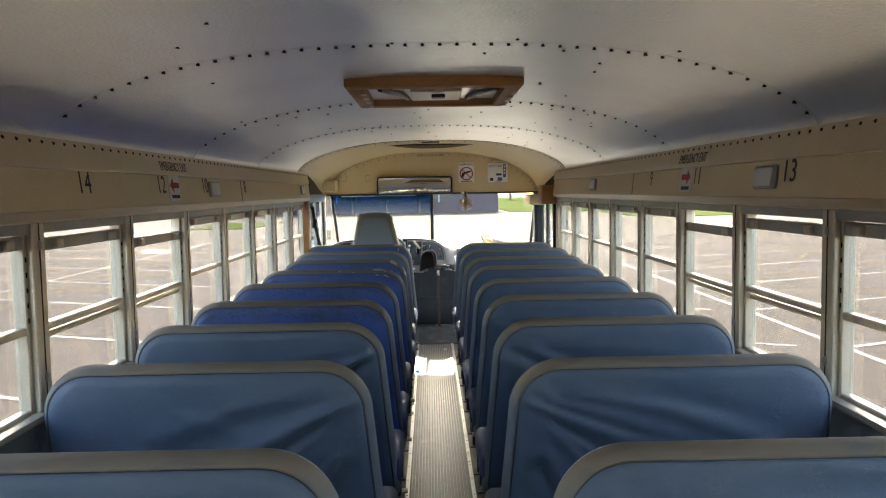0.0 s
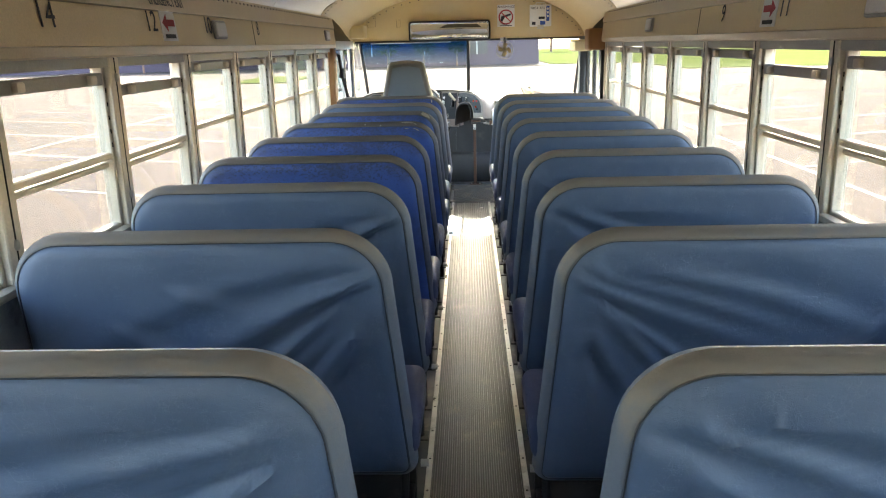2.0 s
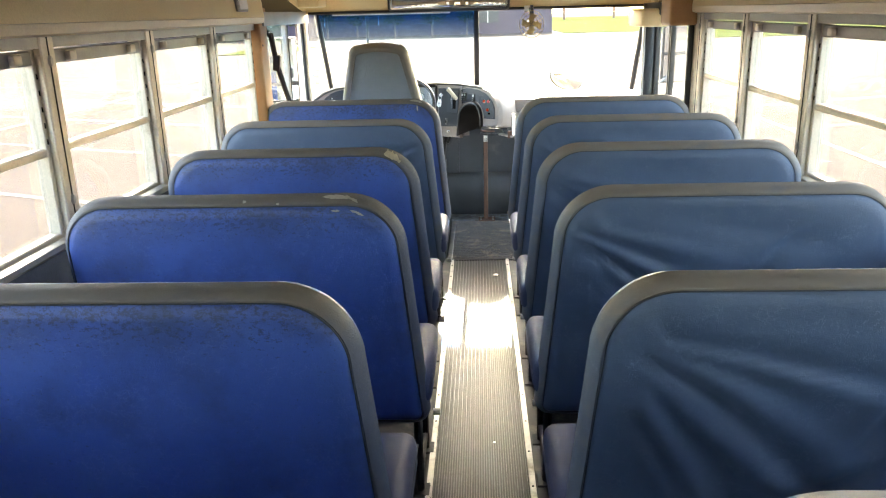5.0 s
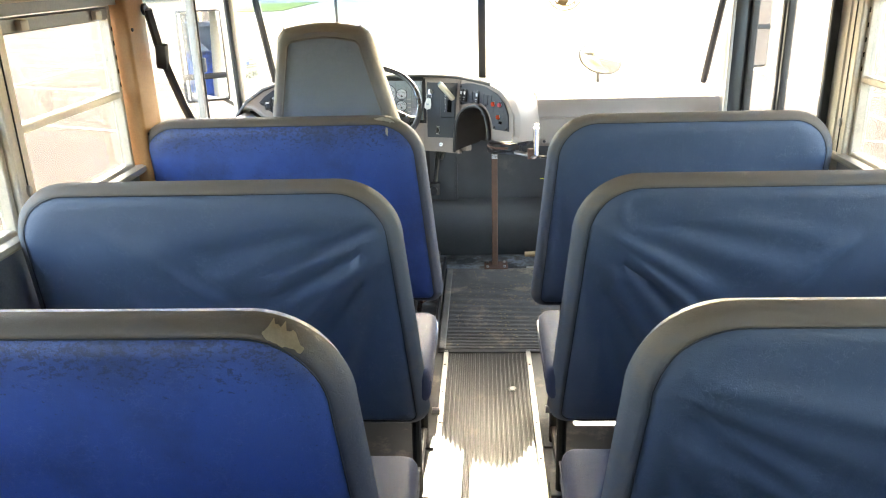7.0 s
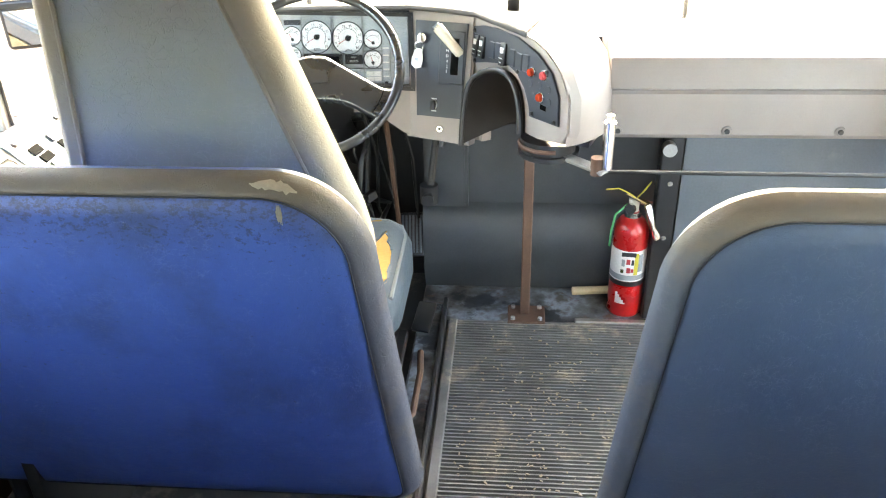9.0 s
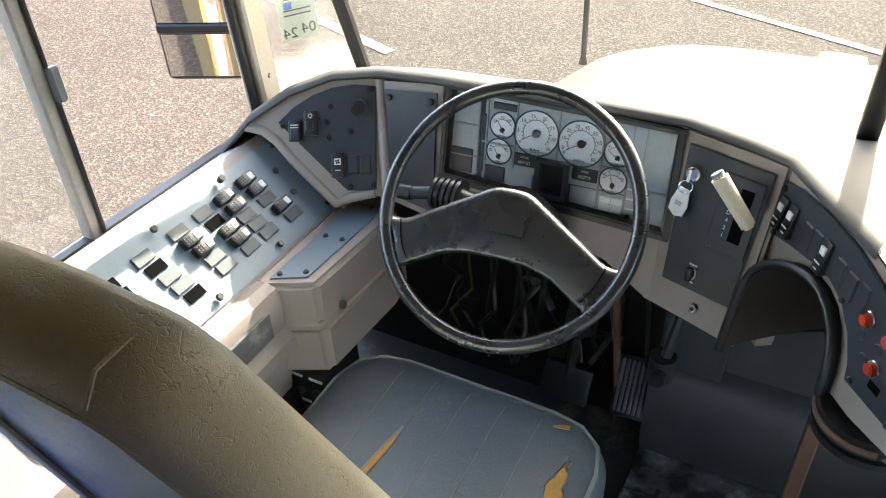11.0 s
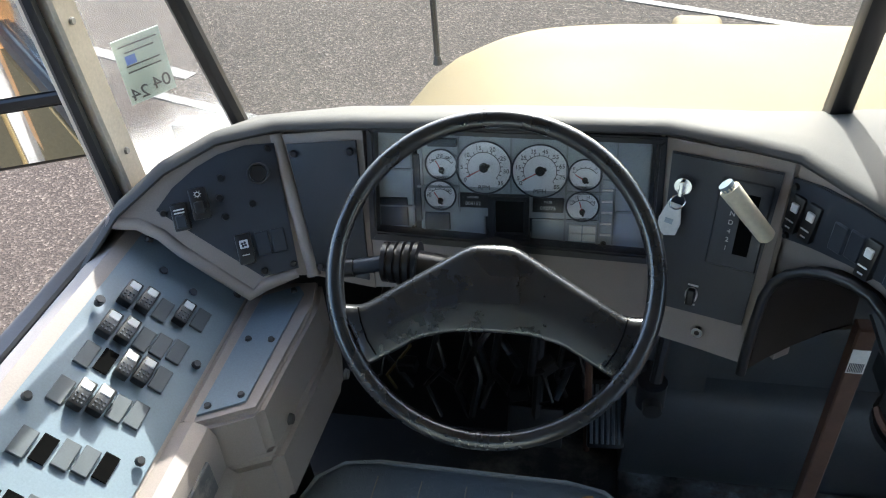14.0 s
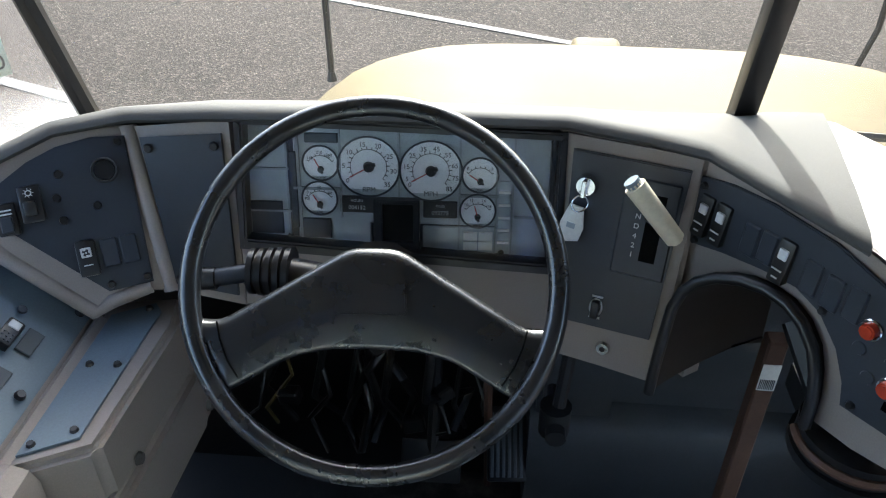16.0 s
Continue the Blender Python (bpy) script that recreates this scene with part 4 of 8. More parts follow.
# ---- front end of the bus ----
def front_shell():
    xs = [MID + W * math.sin(radians(-90 + 180 * i / 36)) for i in range(37)]
    # cream front section of the ceiling
    b = bmesh.new()
    ys = [(6.885, 0.997, 0.0), (6.92, 0.99, 0.02), (7.30, 0.985, 0.12), (7.85, 0.98, 0.5), (8.25, 0.975, 0.88), (8.42, 0.97, 1.0)]
    rows = [[b.verts.new((x * k, y, roof_z(x) * (1 - f) + arch_z(x) * f - 0.004)) for x in xs] for y, k, f in ys]
    outer = [[b.verts.new((x * 1.06, y, roof_z(x) + 0.05)) for x in xs] for y, k, f in ys]
    for grid in (rows, outer):
        for q, t in zip(grid, grid[1:]):
            for i in range(36):
                b.faces.new((q[i], q[i + 1], t[i + 1], t[i]))
    tagged(part("ceiling_front", b, BULK), "yellowed cream ceiling arch above the front of the bus", "ceiling", kind="structure")
    bulk = thing("wall_front", "yellowed cream bulkhead above the windshield", "wall", kind="structure")
    outline = [(-1.2, 1.46)] + [(x, roof_z(x) + 0.02) for x in xs] + [(1.15, 1.46)]
    part("bulkhead", moved(prism(outline, 0.03), pose(0, 8.40, 0)), BULK, bulk)
    part("soffit", box((-1.22, 8.43, 1.47), (1.22, 8.52, 1.50)), BULK, bulk)
    part("roof_cap", box((-1.24, 7.30, 1.92), (1.24, 8.55, 1.97)), YELLOW, bulk)
    part("front_cap", box((-1.24, 8.50, 1.50), (1.24, 8.58, 1.97)), YELLOW, bulk)
    for s in (-1, 1):
        part("side_cap", box((min(s * 1.19, s * 1.26), 7.30, 1.46), (max(s * 1.19, s * 1.26), 8.55, 1.97)), YELLOW, bulk)
    part("black_trim", box((-1.16, 8.385, 1.452), (1.16, 8.43, 1.470), 0.003, 1), BLACK, bulk)
    rv = bmesh.new()
    for i in range(2, 35):
        x = xs[i] * 0.955
        merge(rv, moved(cyl(0.006, 0.005, 6, 0.004), pose(x, 8.398, arch_z(xs[i]) - 0.028, 90, 0, 0)))
        merge(rv, moved(cyl(0.006, 0.005, 6, 0.004), pose(xs[i] * 0.985, 6.93, roof_z(xs[i]) - 0.012)))
    part("rivet", rv, STEEL_DARK, bulk, smooth=None)
    letters("WATCH YOUR STEP", 0.032, PRINT, bulk, pose(-0.03, 8.397, 1.872))
    part("grab_plate", box((-0.11, 7.0, 1.925), (0.05, 7.08, 1.94), 0.002, 1), STEEL_DARK, bulk)
    # faint printed frames left of the mirror
    for x, z, w, h in ((-0.985, 1.66, 0.085, 0.105), (-0.715, 1.635, 0.04, 0.07)):
        for a, c in (((x - w / 2, z - h / 2), (x + w / 2, z - h / 2 + 0.002)), ((x - w / 2, z + h / 2 - 0.002), (x + w / 2, z + h / 2)), ((x - w / 2, z - h / 2), (x - w / 2 + 0.002, z + h / 2)), ((x + w / 2 - 0.002, z - h / 2), (x + w / 2, z + h / 2))):
            part("printed_frame", box((a[0], 8.397, a[1]), (c[0], 8.399, c[1])), RUST, bulk)
    # tan padded pillars behind the driver and beside the door
    left = thing("pillar_left", "tan brown padded pillar behind the driver window", "pillar", kind="structure")
    part("padding", box((-1.26, 7.245, 0.40), (-1.185, 7.40, 1.50), 0.014, 3), TAN, left)
    part("cream_box", box((-1.17, 8.12, 1.50), (-1.03, 8.395, 1.62), 0.012, 2), BULK, left)
    for z in (0.6, 0.95, 1.3):
        part("rivet", moved(cyl(0.007, 0.005, 8, 0.005), pose(-1.186, 7.27, z, 0, 90, 0)), STEEL_DARK, left)
    right = thing("pillar_right", "tan padded header block above the entry door", "pillar", (-0.042, 0, 0), kind="structure")
    part("padding", box((1.05, 7.31, 1.35), (1.20, 7.545, 1.53), 0.02, 3), TAN, right)
    part("grey_box", box((1.00, 7.80, 1.335), (1.17, 8.25, 1.44), 0.02, 3), TAUPE, right, "grey plastic box at the door header")
    part("door_header", box((1.10, 7.545, 1.40), (1.22, 8.30, 1.475), 0.01, 2), BLACK, right)
    # windshield: centre bar, corner bars, panes
    scr = thing("window_windshield", "two-piece dusty bus windshield with dark bars", "windshield", kind="structure")
    yb, yt, zb, zt = 8.655, 8.50, 0.90, 1.475
    part("centre_bar", moved(box((-0.018, -0.02, 0), (0.018, 0.02, (zt - zb) * 1.04), 0.005, 2), pose(-0.026, yb - 0.01, zb) @ pose(0, 0, 0, math.degrees(math.atan2(yb - yt, zt - zb)), 0, 0)), BLACK, scr)
    for s in (-1, 1):
        part("corner_bar", rod((s * 1.065, 8.62, 0.86), (s * 1.115, 8.46, 1.48), 0.017, 8), BLACK, scr)
        pane = bmesh.new()
        x0, x1 = (-0.044 if s < 0 else -0.008), s * 1.075
        f = [(x0, yb, zb - 0.03), (x1, 8.63, zb - 0.05), (s * 1.11, yt - 0.03, zt), (x0, yt, zt)]
        lo = [pane.verts.new(p) for p in f]
        hi = [pane.verts.new((p[0], p[1] + 0.006, p[2])) for p in f]
        pane.faces.new(lo)
        pane.faces.new(hi)
        for i in range(4):
            pane.faces.new((lo[i], lo[(i + 1) % 4], hi[(i + 1) % 4], hi[i]))
        part("pane", pane, SCREEN, scr, smooth=None)
        pane = bmesh.new()
        f = [(s * 1.215, 8.43, 0.80), (s * 1.085, 8.625, 0.84), (s * 1.13, 8.47, 1.475), (s * 1.215, 8.36, 1.475)]
        lo = [pane.verts.new(p) for p in f]
        hi = [pane.verts.new((p[0] + s * 0.004, p[1] + 0.004, p[2])) for p in f]
        pane.faces.new(lo)
        pane.faces.new(hi)
        for i in range(4):
            pane.faces.new((lo[i], lo[(i + 1) % 4], hi[(i + 1) % 4], hi[i]))
        part("corner_pane", pane, CORNER, scr, "foggy corner pane", smooth=None)
        part("corner_gasket", sweep([(s * 1.205, 8.415, 0.80), (s * 1.08, 8.61, 0.845)], 0.016, 8), BLACK, scr)
    # driver window: rear post, divider, front post, sill and header
    dw = thing("window_driver", "sliding driver window with aluminium tracks, partly open", "window", kind="structure")
    part("sill", along([(-1.25, 0.75), (-1.175, 0.75), (-1.175, 0.797), (-1.195, 0.803), (-1.25, 0.803)], 7.30, 8.46), STEEL_DARK, dw)
    part("header", box((-1.25, 7.30, 1.40), (-1.175, 8.46, 1.475)), ALU_DULL, dw)
    fp = part("front_post", moved(box((-0.03, -0.028, 0), (0.03, 0.028, 0.68), 0.005, 1), pose(-1.205, 8.425, 0.80, 4.0, 0, 0)), ALU, dw)
    for z in (0.93, 1.16):
        part("screw", moved(cyl(0.007, 0.006, 8, 0.005), pose(-1.177, 8.425 - (z - 0.8) * 0.07, z, 0, 90, 0)), ALU_DULL, fp)
    part("black_gasket", rod((-1.20, 8.385, 0.81), (-1.20, 8.34, 1.45), 0.011, 6), BLACK, dw)
    part("divider_rail", box((-1.235, 7.915, 0.803), (-1.205, 7.945, 1.40), 0.004, 1), ALU_DULL, dw)
    part("divider_gasket", box((-1.206, 7.936, 0.816), (-1.199, 7.946, 1.40), 0.003, 1), BLACK, dw)
    part("latch", box((-1.205, 7.935, 1.075), (-1.188, 7.955, 1.135), 0.004, 1), GREY_WALL, dw)
    part("pane", box((-1.226, 7.32, 0.82), (-1.222, 7.92, 1.41)), DOOR_GLASS, dw, smooth=None)
    part("lower_track", box((-1.235, 7.32, 0.80), (-1.205, 8.40, 0.816), 0.004, 1), STEEL_DARK, dw)
    # entry door with its dark posts
    door = thing("door_entry", "glazed folding entry door with dark rubber edged frames, closed", "door", (-0.042, 0, 0), kind="structure")
    part("front_post", box((1.10, 8.175, -0.5), (1.19, 8.29, 1.475), 0.01, 2), BLACK, door)
    part("front_post_trim", box((1.085, 8.16, 0.6), (1.10, 8.19, 1.46), 0.004, 1), ALU_DULL, door)
    part("rear_post", box((1.194, 7.292, 0.0), (1.262, 7.42, 1.42), 0.006, 1), ALU, door)
    for y in (7.37, 7.76, 7.80, 8.16):
        part("leaf_stile", box((1.165, y - 0.012, -0.5), (1.195, y + 0.012, 1.42), 0.004, 1), BLACK, door)
    for y0, y1 in ((7.38, 7.75), (7.81, 8.15)):
        part("pane", box((1.178, y0, -0.45), (1.182, y1, 1.41)), DOOR_GLASS, door, smooth=None)
        part("leaf_rail", box((1.165, y0, 0.30), (1.195, y1, 0.36), 0.004, 1), BLACK, door)
    # stepwell
    st = thing("stepwell", "entry steps with ribbed treads and pale nosing", "steps", kind="structure")
    part("riser", box((0.44, 7.42, -0.3), (0.47, 8.40, -0.01)), GREY_WALL, st)
    part("tread", box((0.47, 7.42, -0.34), (0.80, 8.40, -0.28)), MAT, st)
    part("riser", box((0.78, 7.42, -0.62), (0.80, 8.40, -0.34)), GREY_WALL, st)
    part("tread", box((0.80, 7.42, -0.66), (1.24, 8.40, -0.60)), MAT, st)
    part("nosing", box((0.425, 7.44, 0.0), (0.478, 8.375, 0.012), 0.004, 1), TRIM, st, "pale ribbed step nosing")
    part("rear_wall", box((0.47, 7.39, -0.66), (1.24, 7.42, 0.0)), GREY_WALL, st)
    part("front_wall", box((0.47, 8.40, -0.66), (1.24, 8.44, 0.64)), GREY_WALL, st, "grey panel ahead of the steps")
    part("edge_post", box((0.405, 8.40, 0.0), (0.47, 8.45, 0.64), 0.006, 1), BLACK, st)
    for z in (0.12, 0.3, 0.48):
        part("screw", moved(cyl(0.008, 0.005, 8, 0.005), pose(0.44, 8.40, z, 90, 0, 0)), ALU_DULL, st)
    # firewall, engine cover and front floor
    fw = thing("wall_firewall", "dark engine cover and firewall below the dash", "firewall", kind="structure")
    part("upper_panel", box((-0.19, 8.60, 0.28), (0.47, 8.64, 0.86)), DARK_WALL, fw)
    part("left_panel", box((-1.24, 8.66, -0.06), (-0.19, 8.70, 0.84)), BLACK, fw)
    b = along([(8.70, 0.0), (8.575, 0.0), (8.545, 0.06), (8.53, 0.16), (8.545, 0.285), (8.575, 0.315), (8.70, 0.32)], -0.31, 0.41)
    part("lower_cover", moved(b, Matrix(((0, 1, 0, 0), (1, 0, 0, 0), (0, 0, 1, 0), (0, 0, 0, 1)))), DARK_WALL, fw, smooth=50)
    b = prism([(-0.31, 0.32), (-0.31, 0.60), (-0.24, 0.70), (-0.17, 0.70), (-0.17, 0.32)], 0.06, 0.01)
    part("column_cover", moved(b, pose(0.01, 8.545, 0)), DARK_WALL, fw)
    part("outer_wall", box((-1.18, 8.70, -0.3), (1.18, 8.74, 0.66)), YELLOW, fw)
    fl = thing("floor_front", "stained dark floor sheet in front of the mat", "floor", kind="structure")
    part("sheet", box((-0.31, 8.36, 0.0), (0.41, 8.58, 0.006), 0.002, 1), METAL_FLOOR, fl)
    part("edge_strip", box((0.19, 8.362, 0.004), (0.44, 8.385, 0.012), 0.003, 1), TRIM, fl, "bright aluminium strip")
    part("drive_rail", box((-0.31, 7.50, 0.0), (-0.235, 8.42, 0.03), 0.006, 1), METAL_FLOOR, fl, "worn metal rail beside the driver")
    part("rail_lip", box((-0.235, 7.50, 0.0), (-0.222, 8.44, 0.045), 0.003, 1), STEEL_DARK, fl)
    part("joint_strip", box((-0.215, 7.45, 0.001), (0.43, 7.478, 0.007), 0.002, 1), STEEL_DARK, fl)
    mat = thing("floor_mat", "muddy black rubber mat with cross ribs", "floor mat", kind="structure")
    prof, n = [(7.475, 0.002)], 66
    p = (8.365 - 7.475) / n
    for i in range(n):
        a = 7.475 + i * p
        prof += [(a + 0.1 * p, 0.001), (a + 0.22 * p, 0.010), (a + 0.56 * p, 0.010), (a + 0.68 * p, 0.001)]
    prof += [(8.365, 0.002)]
    b = along(prof, -0.185, 0.428)
    part("ribs", moved(b, Matrix(((0, 1, 0, 0), (1, 0, 0, 0), (0, 0, 1, 0), (0, 0, 0, 1)))), MAT, mat, smooth=20)
    part("border", box((-0.215, 7.475, 0.001), (-0.185, 8.365, 0.012), 0.004, 1), MAT, mat)


front_shell()


def hood():
    hd = thing("bus_hood", "faded yellow rounded bus hood in the sun", "hood")
    b = bmesh.new()
    rows = []
    for y, z, w in ((8.70, 0.70, 1.20), (8.9, 0.70, 1.20), (9.2, 0.675, 1.22), (9.5, 0.638, 1.22), (9.75, 0.595, 1.20), (9.95, 0.535, 1.14), (10.08, 0.455, 0.98), (10.16, 0.33, 0.90), (10.20, 0.15, 0.82), (10.20, -0.4, 0.82)):
        ring = []
        for i in range(29):
            u = -1 + 2 * i / 28
            x = w * math.copysign(min(1, abs(u) * 1.0), u)
            drop = (z + 0.45) * (1 - max(0.0, 1 - abs(u) ** 5.5) ** 0.5)
            ring.append(b.verts.new((x, y, z - 0.02 * u * u - drop)))
        rows.append(ring)
    for q, t in zip(rows, rows[1:]):
        for i in range(28):
            b.faces.new((q[i], q[i + 1], t[i + 1], t[i]))
    part("hood_skin", b, YELLOW, hd, smooth=60)
    part("ornament", moved(box((-0.08, -0.07, -0.03), (0.08, 0.07, 0.022), 0.025, 4), pose(-0.10, 9.97, 0.514)), YELLOW, hd)
    part("wiper", sweep([(-0.05, 8.77, 0.84), (0.28, 8.78, 0.82), (0.55, 8.76, 0.835)], 0.008, 6), BLACK, hd)
    rodm = thing("fender_mirror_arm", "thin black mirror arm standing on the hood edge", "mirror arm")
    part("arm", rod((-0.965, 9.91, 0.40), (-0.975, 9.91, 1.5), 0.011, 8), BLACK, rodm)
    part("foot", moved(cyl(0.018, 0.03, 12, 0.012), pose(-0.965, 9.91, 0.40)), BLACK, rodm)


hood()


def side_mirror(x, y, z, s):
    """A tall rear-view mirror outside, its glass towards the rear, in two parts."""
    m = thing("side_mirror", "tall black framed bus side mirror with two glasses", "mirror", (x, y, z), group="outside mirrors", rz=s * (12 if s > 0 else -24))
    hw, top, bar = (0.108, 0.43, 0.105) if s < 0 else (0.10, 0.57, 0.205)
    part("housing", box((-hw, 0.0, -0.01), (hw, 0.034, top), 0.016, 3), BLACK, m)
    part("upper_glass", box((-hw + 0.012, -0.004, bar + 0.025), (hw - 0.012, 0.002, top - 0.012)), MIRROR, m, smooth=None)
    part("lower_glass", box((-hw + 0.012, -0.004, 0.004), (hw - 0.012, 0.002, bar - 0.002)), MIRROR, m, smooth=None)
    part("frame_bar", box((-hw + 0.005, -0.008, bar), (hw - 0.005, 0.0, bar + 0.022), 0.004, 1), BLACK, m)
    back, reach = (0.0, 0.13) if s < 0 else (-0.62, 0.40)
    part("arm", sweep([(0, 0.04, top * 0.8), (-s * reach * 0.5, 0.10 + back * 0.4, top * 0.88), (-s * reach, 0.06 + back, top * 0.9)], 0.012, 8), BLACK, m)
    part("arm", sweep([(0, 0.04, 0.05), (-s * reach * 0.5, 0.10 + back * 0.4, 0.0), (-s * reach, 0.06 + back, -0.04)], 0.012, 8), BLACK, m)


side_mirror(-1.372, 8.445, 0.88, -1)
side_mirror(1.52, 9.30, 0.88, 1)


def crossview(x, y, z):
    m = thing("crossview_mirror", "oval convex mirror on an arm above the hood", "mirror", (x, y, z), rz=10)
    b = bmesh.new()
    bmesh.ops.create_uvsphere(b, u_segments=24, v_segments=12, radius=1)
    bmesh.ops.scale(b, verts=b.verts, vec=(0.146, 0.05, 0.084))
    part("glass", moved(b, pose(0, 0, 0, 0, 22, 0)), MIRROR, m, smooth=80)
    part("rim", moved(ellipse_ring(0.148, 0.086, 0.004), pose(0, 0.004, 0, 0, 22, 0)), BLACK, m)
    part("arm", sweep([(0, 0.04, -0.06), (0.01, 0.05, -0.25), (-0.05, 0.05, -0.5)], 0.01, 6), BLACK, m)


crossview(0.745, 9.90, 0.867)


# ---- dashboard ----
class Face:
    """A slanted piece of the dash front: u along it, v down from its top edge, facing the cabin."""

    def __init__(self, a, c, ztop, lean=0.2):
        self.a, self.length = Vector((*a, ztop)), (Vector(c) - Vector(a)).length
        ud = Vector((c[0] - a[0], c[1] - a[1], 0)).normalized()
        n = Vector((ud.y, -ud.x, 0))
        up = (Vector((0, 0, 1)) - lean * n).normalized()
        into = up.cross(ud)
        self.m = Matrix.Translation(self.a) @ Matrix((ud, into, up)).transposed().to_4x4()

    def at(self, u, v, out=0.0, turn=0.0):
        return self.m @ pose(u, -out, v, 0, turn, 0)


SEG_A, SEG_B = Face((-1.175, 8.320), (-0.915, 8.452), 0.945, 0.56), Face((-0.925, 8.45), (-0.305, 8.472), 0.965)
SEG_C, SEG_D = Face((-0.305, 8.472), (-0.125, 8.412), 0.965), Face((-0.125, 8.412), (0.115, 8.085), 0.96, 0.07)

CLUSTER = Face((-0.925, 8.45), (-0.305, 8.472), 0.965)
CLUSTER.m = CLUSTER.m @ Matrix.Translation((0, 0.033, 0))

dash = thing("dashboard", "taupe plastic bus dashboard with charcoal instrument panels", "dashboard")


def plate(face, outline, depth, material, out=0.0, bev=0.004, name="panel", label="", parent=None):
    ob = part(name, prism(outline, depth, bev), material, parent or dash, label)
    place(ob, face.at(0, 0, out))
    return ob


def place(ob, m):
    """Sets ob where m says in the world, whatever its parent's pose."""
    up = ob.parent
    world_m = Matrix()
    while up:
        world_m = up.matrix_basis @ world_m if up.matrix_parent_inverse == Matrix() else up.matrix_parent_inverse @ up.matrix_basis @ world_m
        up = up.parent
    ob.matrix_parent_inverse = Matrix()
    ob.matrix_basis = world_m.inverted() @ m


def screw(face, u, v, parent, out=0.008, r=0.007, material=None):
    ob = part("screw", cyl(r, 0.004, 10, r * 0.7), material or BLACK, parent)
    place(ob, face.at(u, v, out) @ pose(0, 0, 0, 90, 0, 0))
    return ob


def rocker(face, u, v, parent, w=0.022, h=0.036, cap=True, out=0.006):
    sw = part("rocker_switch", box((-w / 2, -0.012, -h / 2), (w / 2, 0.004, h / 2), 0.003, 2), BLACK, parent)
    place(sw, face.at(u, v, out))
    for e in sw.data.vertices:
        if e.co.y < -0.006 and e.co.z > 0:
            e.co.y += 0.006
    if cap:
        part("white_cap", box((-w * 0.32, -0.0135, -h * 0.1), (w * 0.32, -0.006, h * 0.36), 0.001, 1), PRINT_PALE, sw)
    return sw


def blank_patch(f0, f1, g0, g1, out, depth):
    """A piece of the slightly twisted face between the left panel's ridge and the cluster; f along it, g down."""
    a, c = SEG_A.at(SEG_A.length, 0.004).translation, SEG_B.at(0.152, 0.0).translation
    e, d = SEG_A.at(SEG_A.length + 0.008, -0.236).translation, SEG_B.at(0.152, -0.29).translation
    n = (c - a).cross(e - a).normalized()
    n = n if n.y < 0 else -n
    b = bmesh.new()
    N = 6
    layers = []
    for lift in (out, out - depth):
        layers.append([[b.verts.new(a.lerp(c, f).lerp(e.lerp(d, f), g) + n * lift) for f in (f0 + (f1 - f0) * i / N for i in range(N + 1))] for g in (g0 + (g1 - g0) * j / N for j in range(N + 1))])
    for k in layers:
        for j in range(N):
            for i in range(N):
                b.faces.new((k[j][i], k[j][i + 1], k[j + 1][i + 1], k[j + 1][i]))
    p, q = layers
    rim = [(0, i) for i in range(N)] + [(j, N) for j in range(N)] + [(N, N - i) for i in range(N)] + [(N - j, 0) for j in range(N)]
    for (j0, i0), (j1, i1) in zip(rim, rim[1:] + rim[:1]):
        b.faces.new((p[j0][i0], p[j1][i1], q[j1][i1], q[j0][i0]))
    bmesh.ops.recalc_face_normals(b, faces=b.faces)
    return b


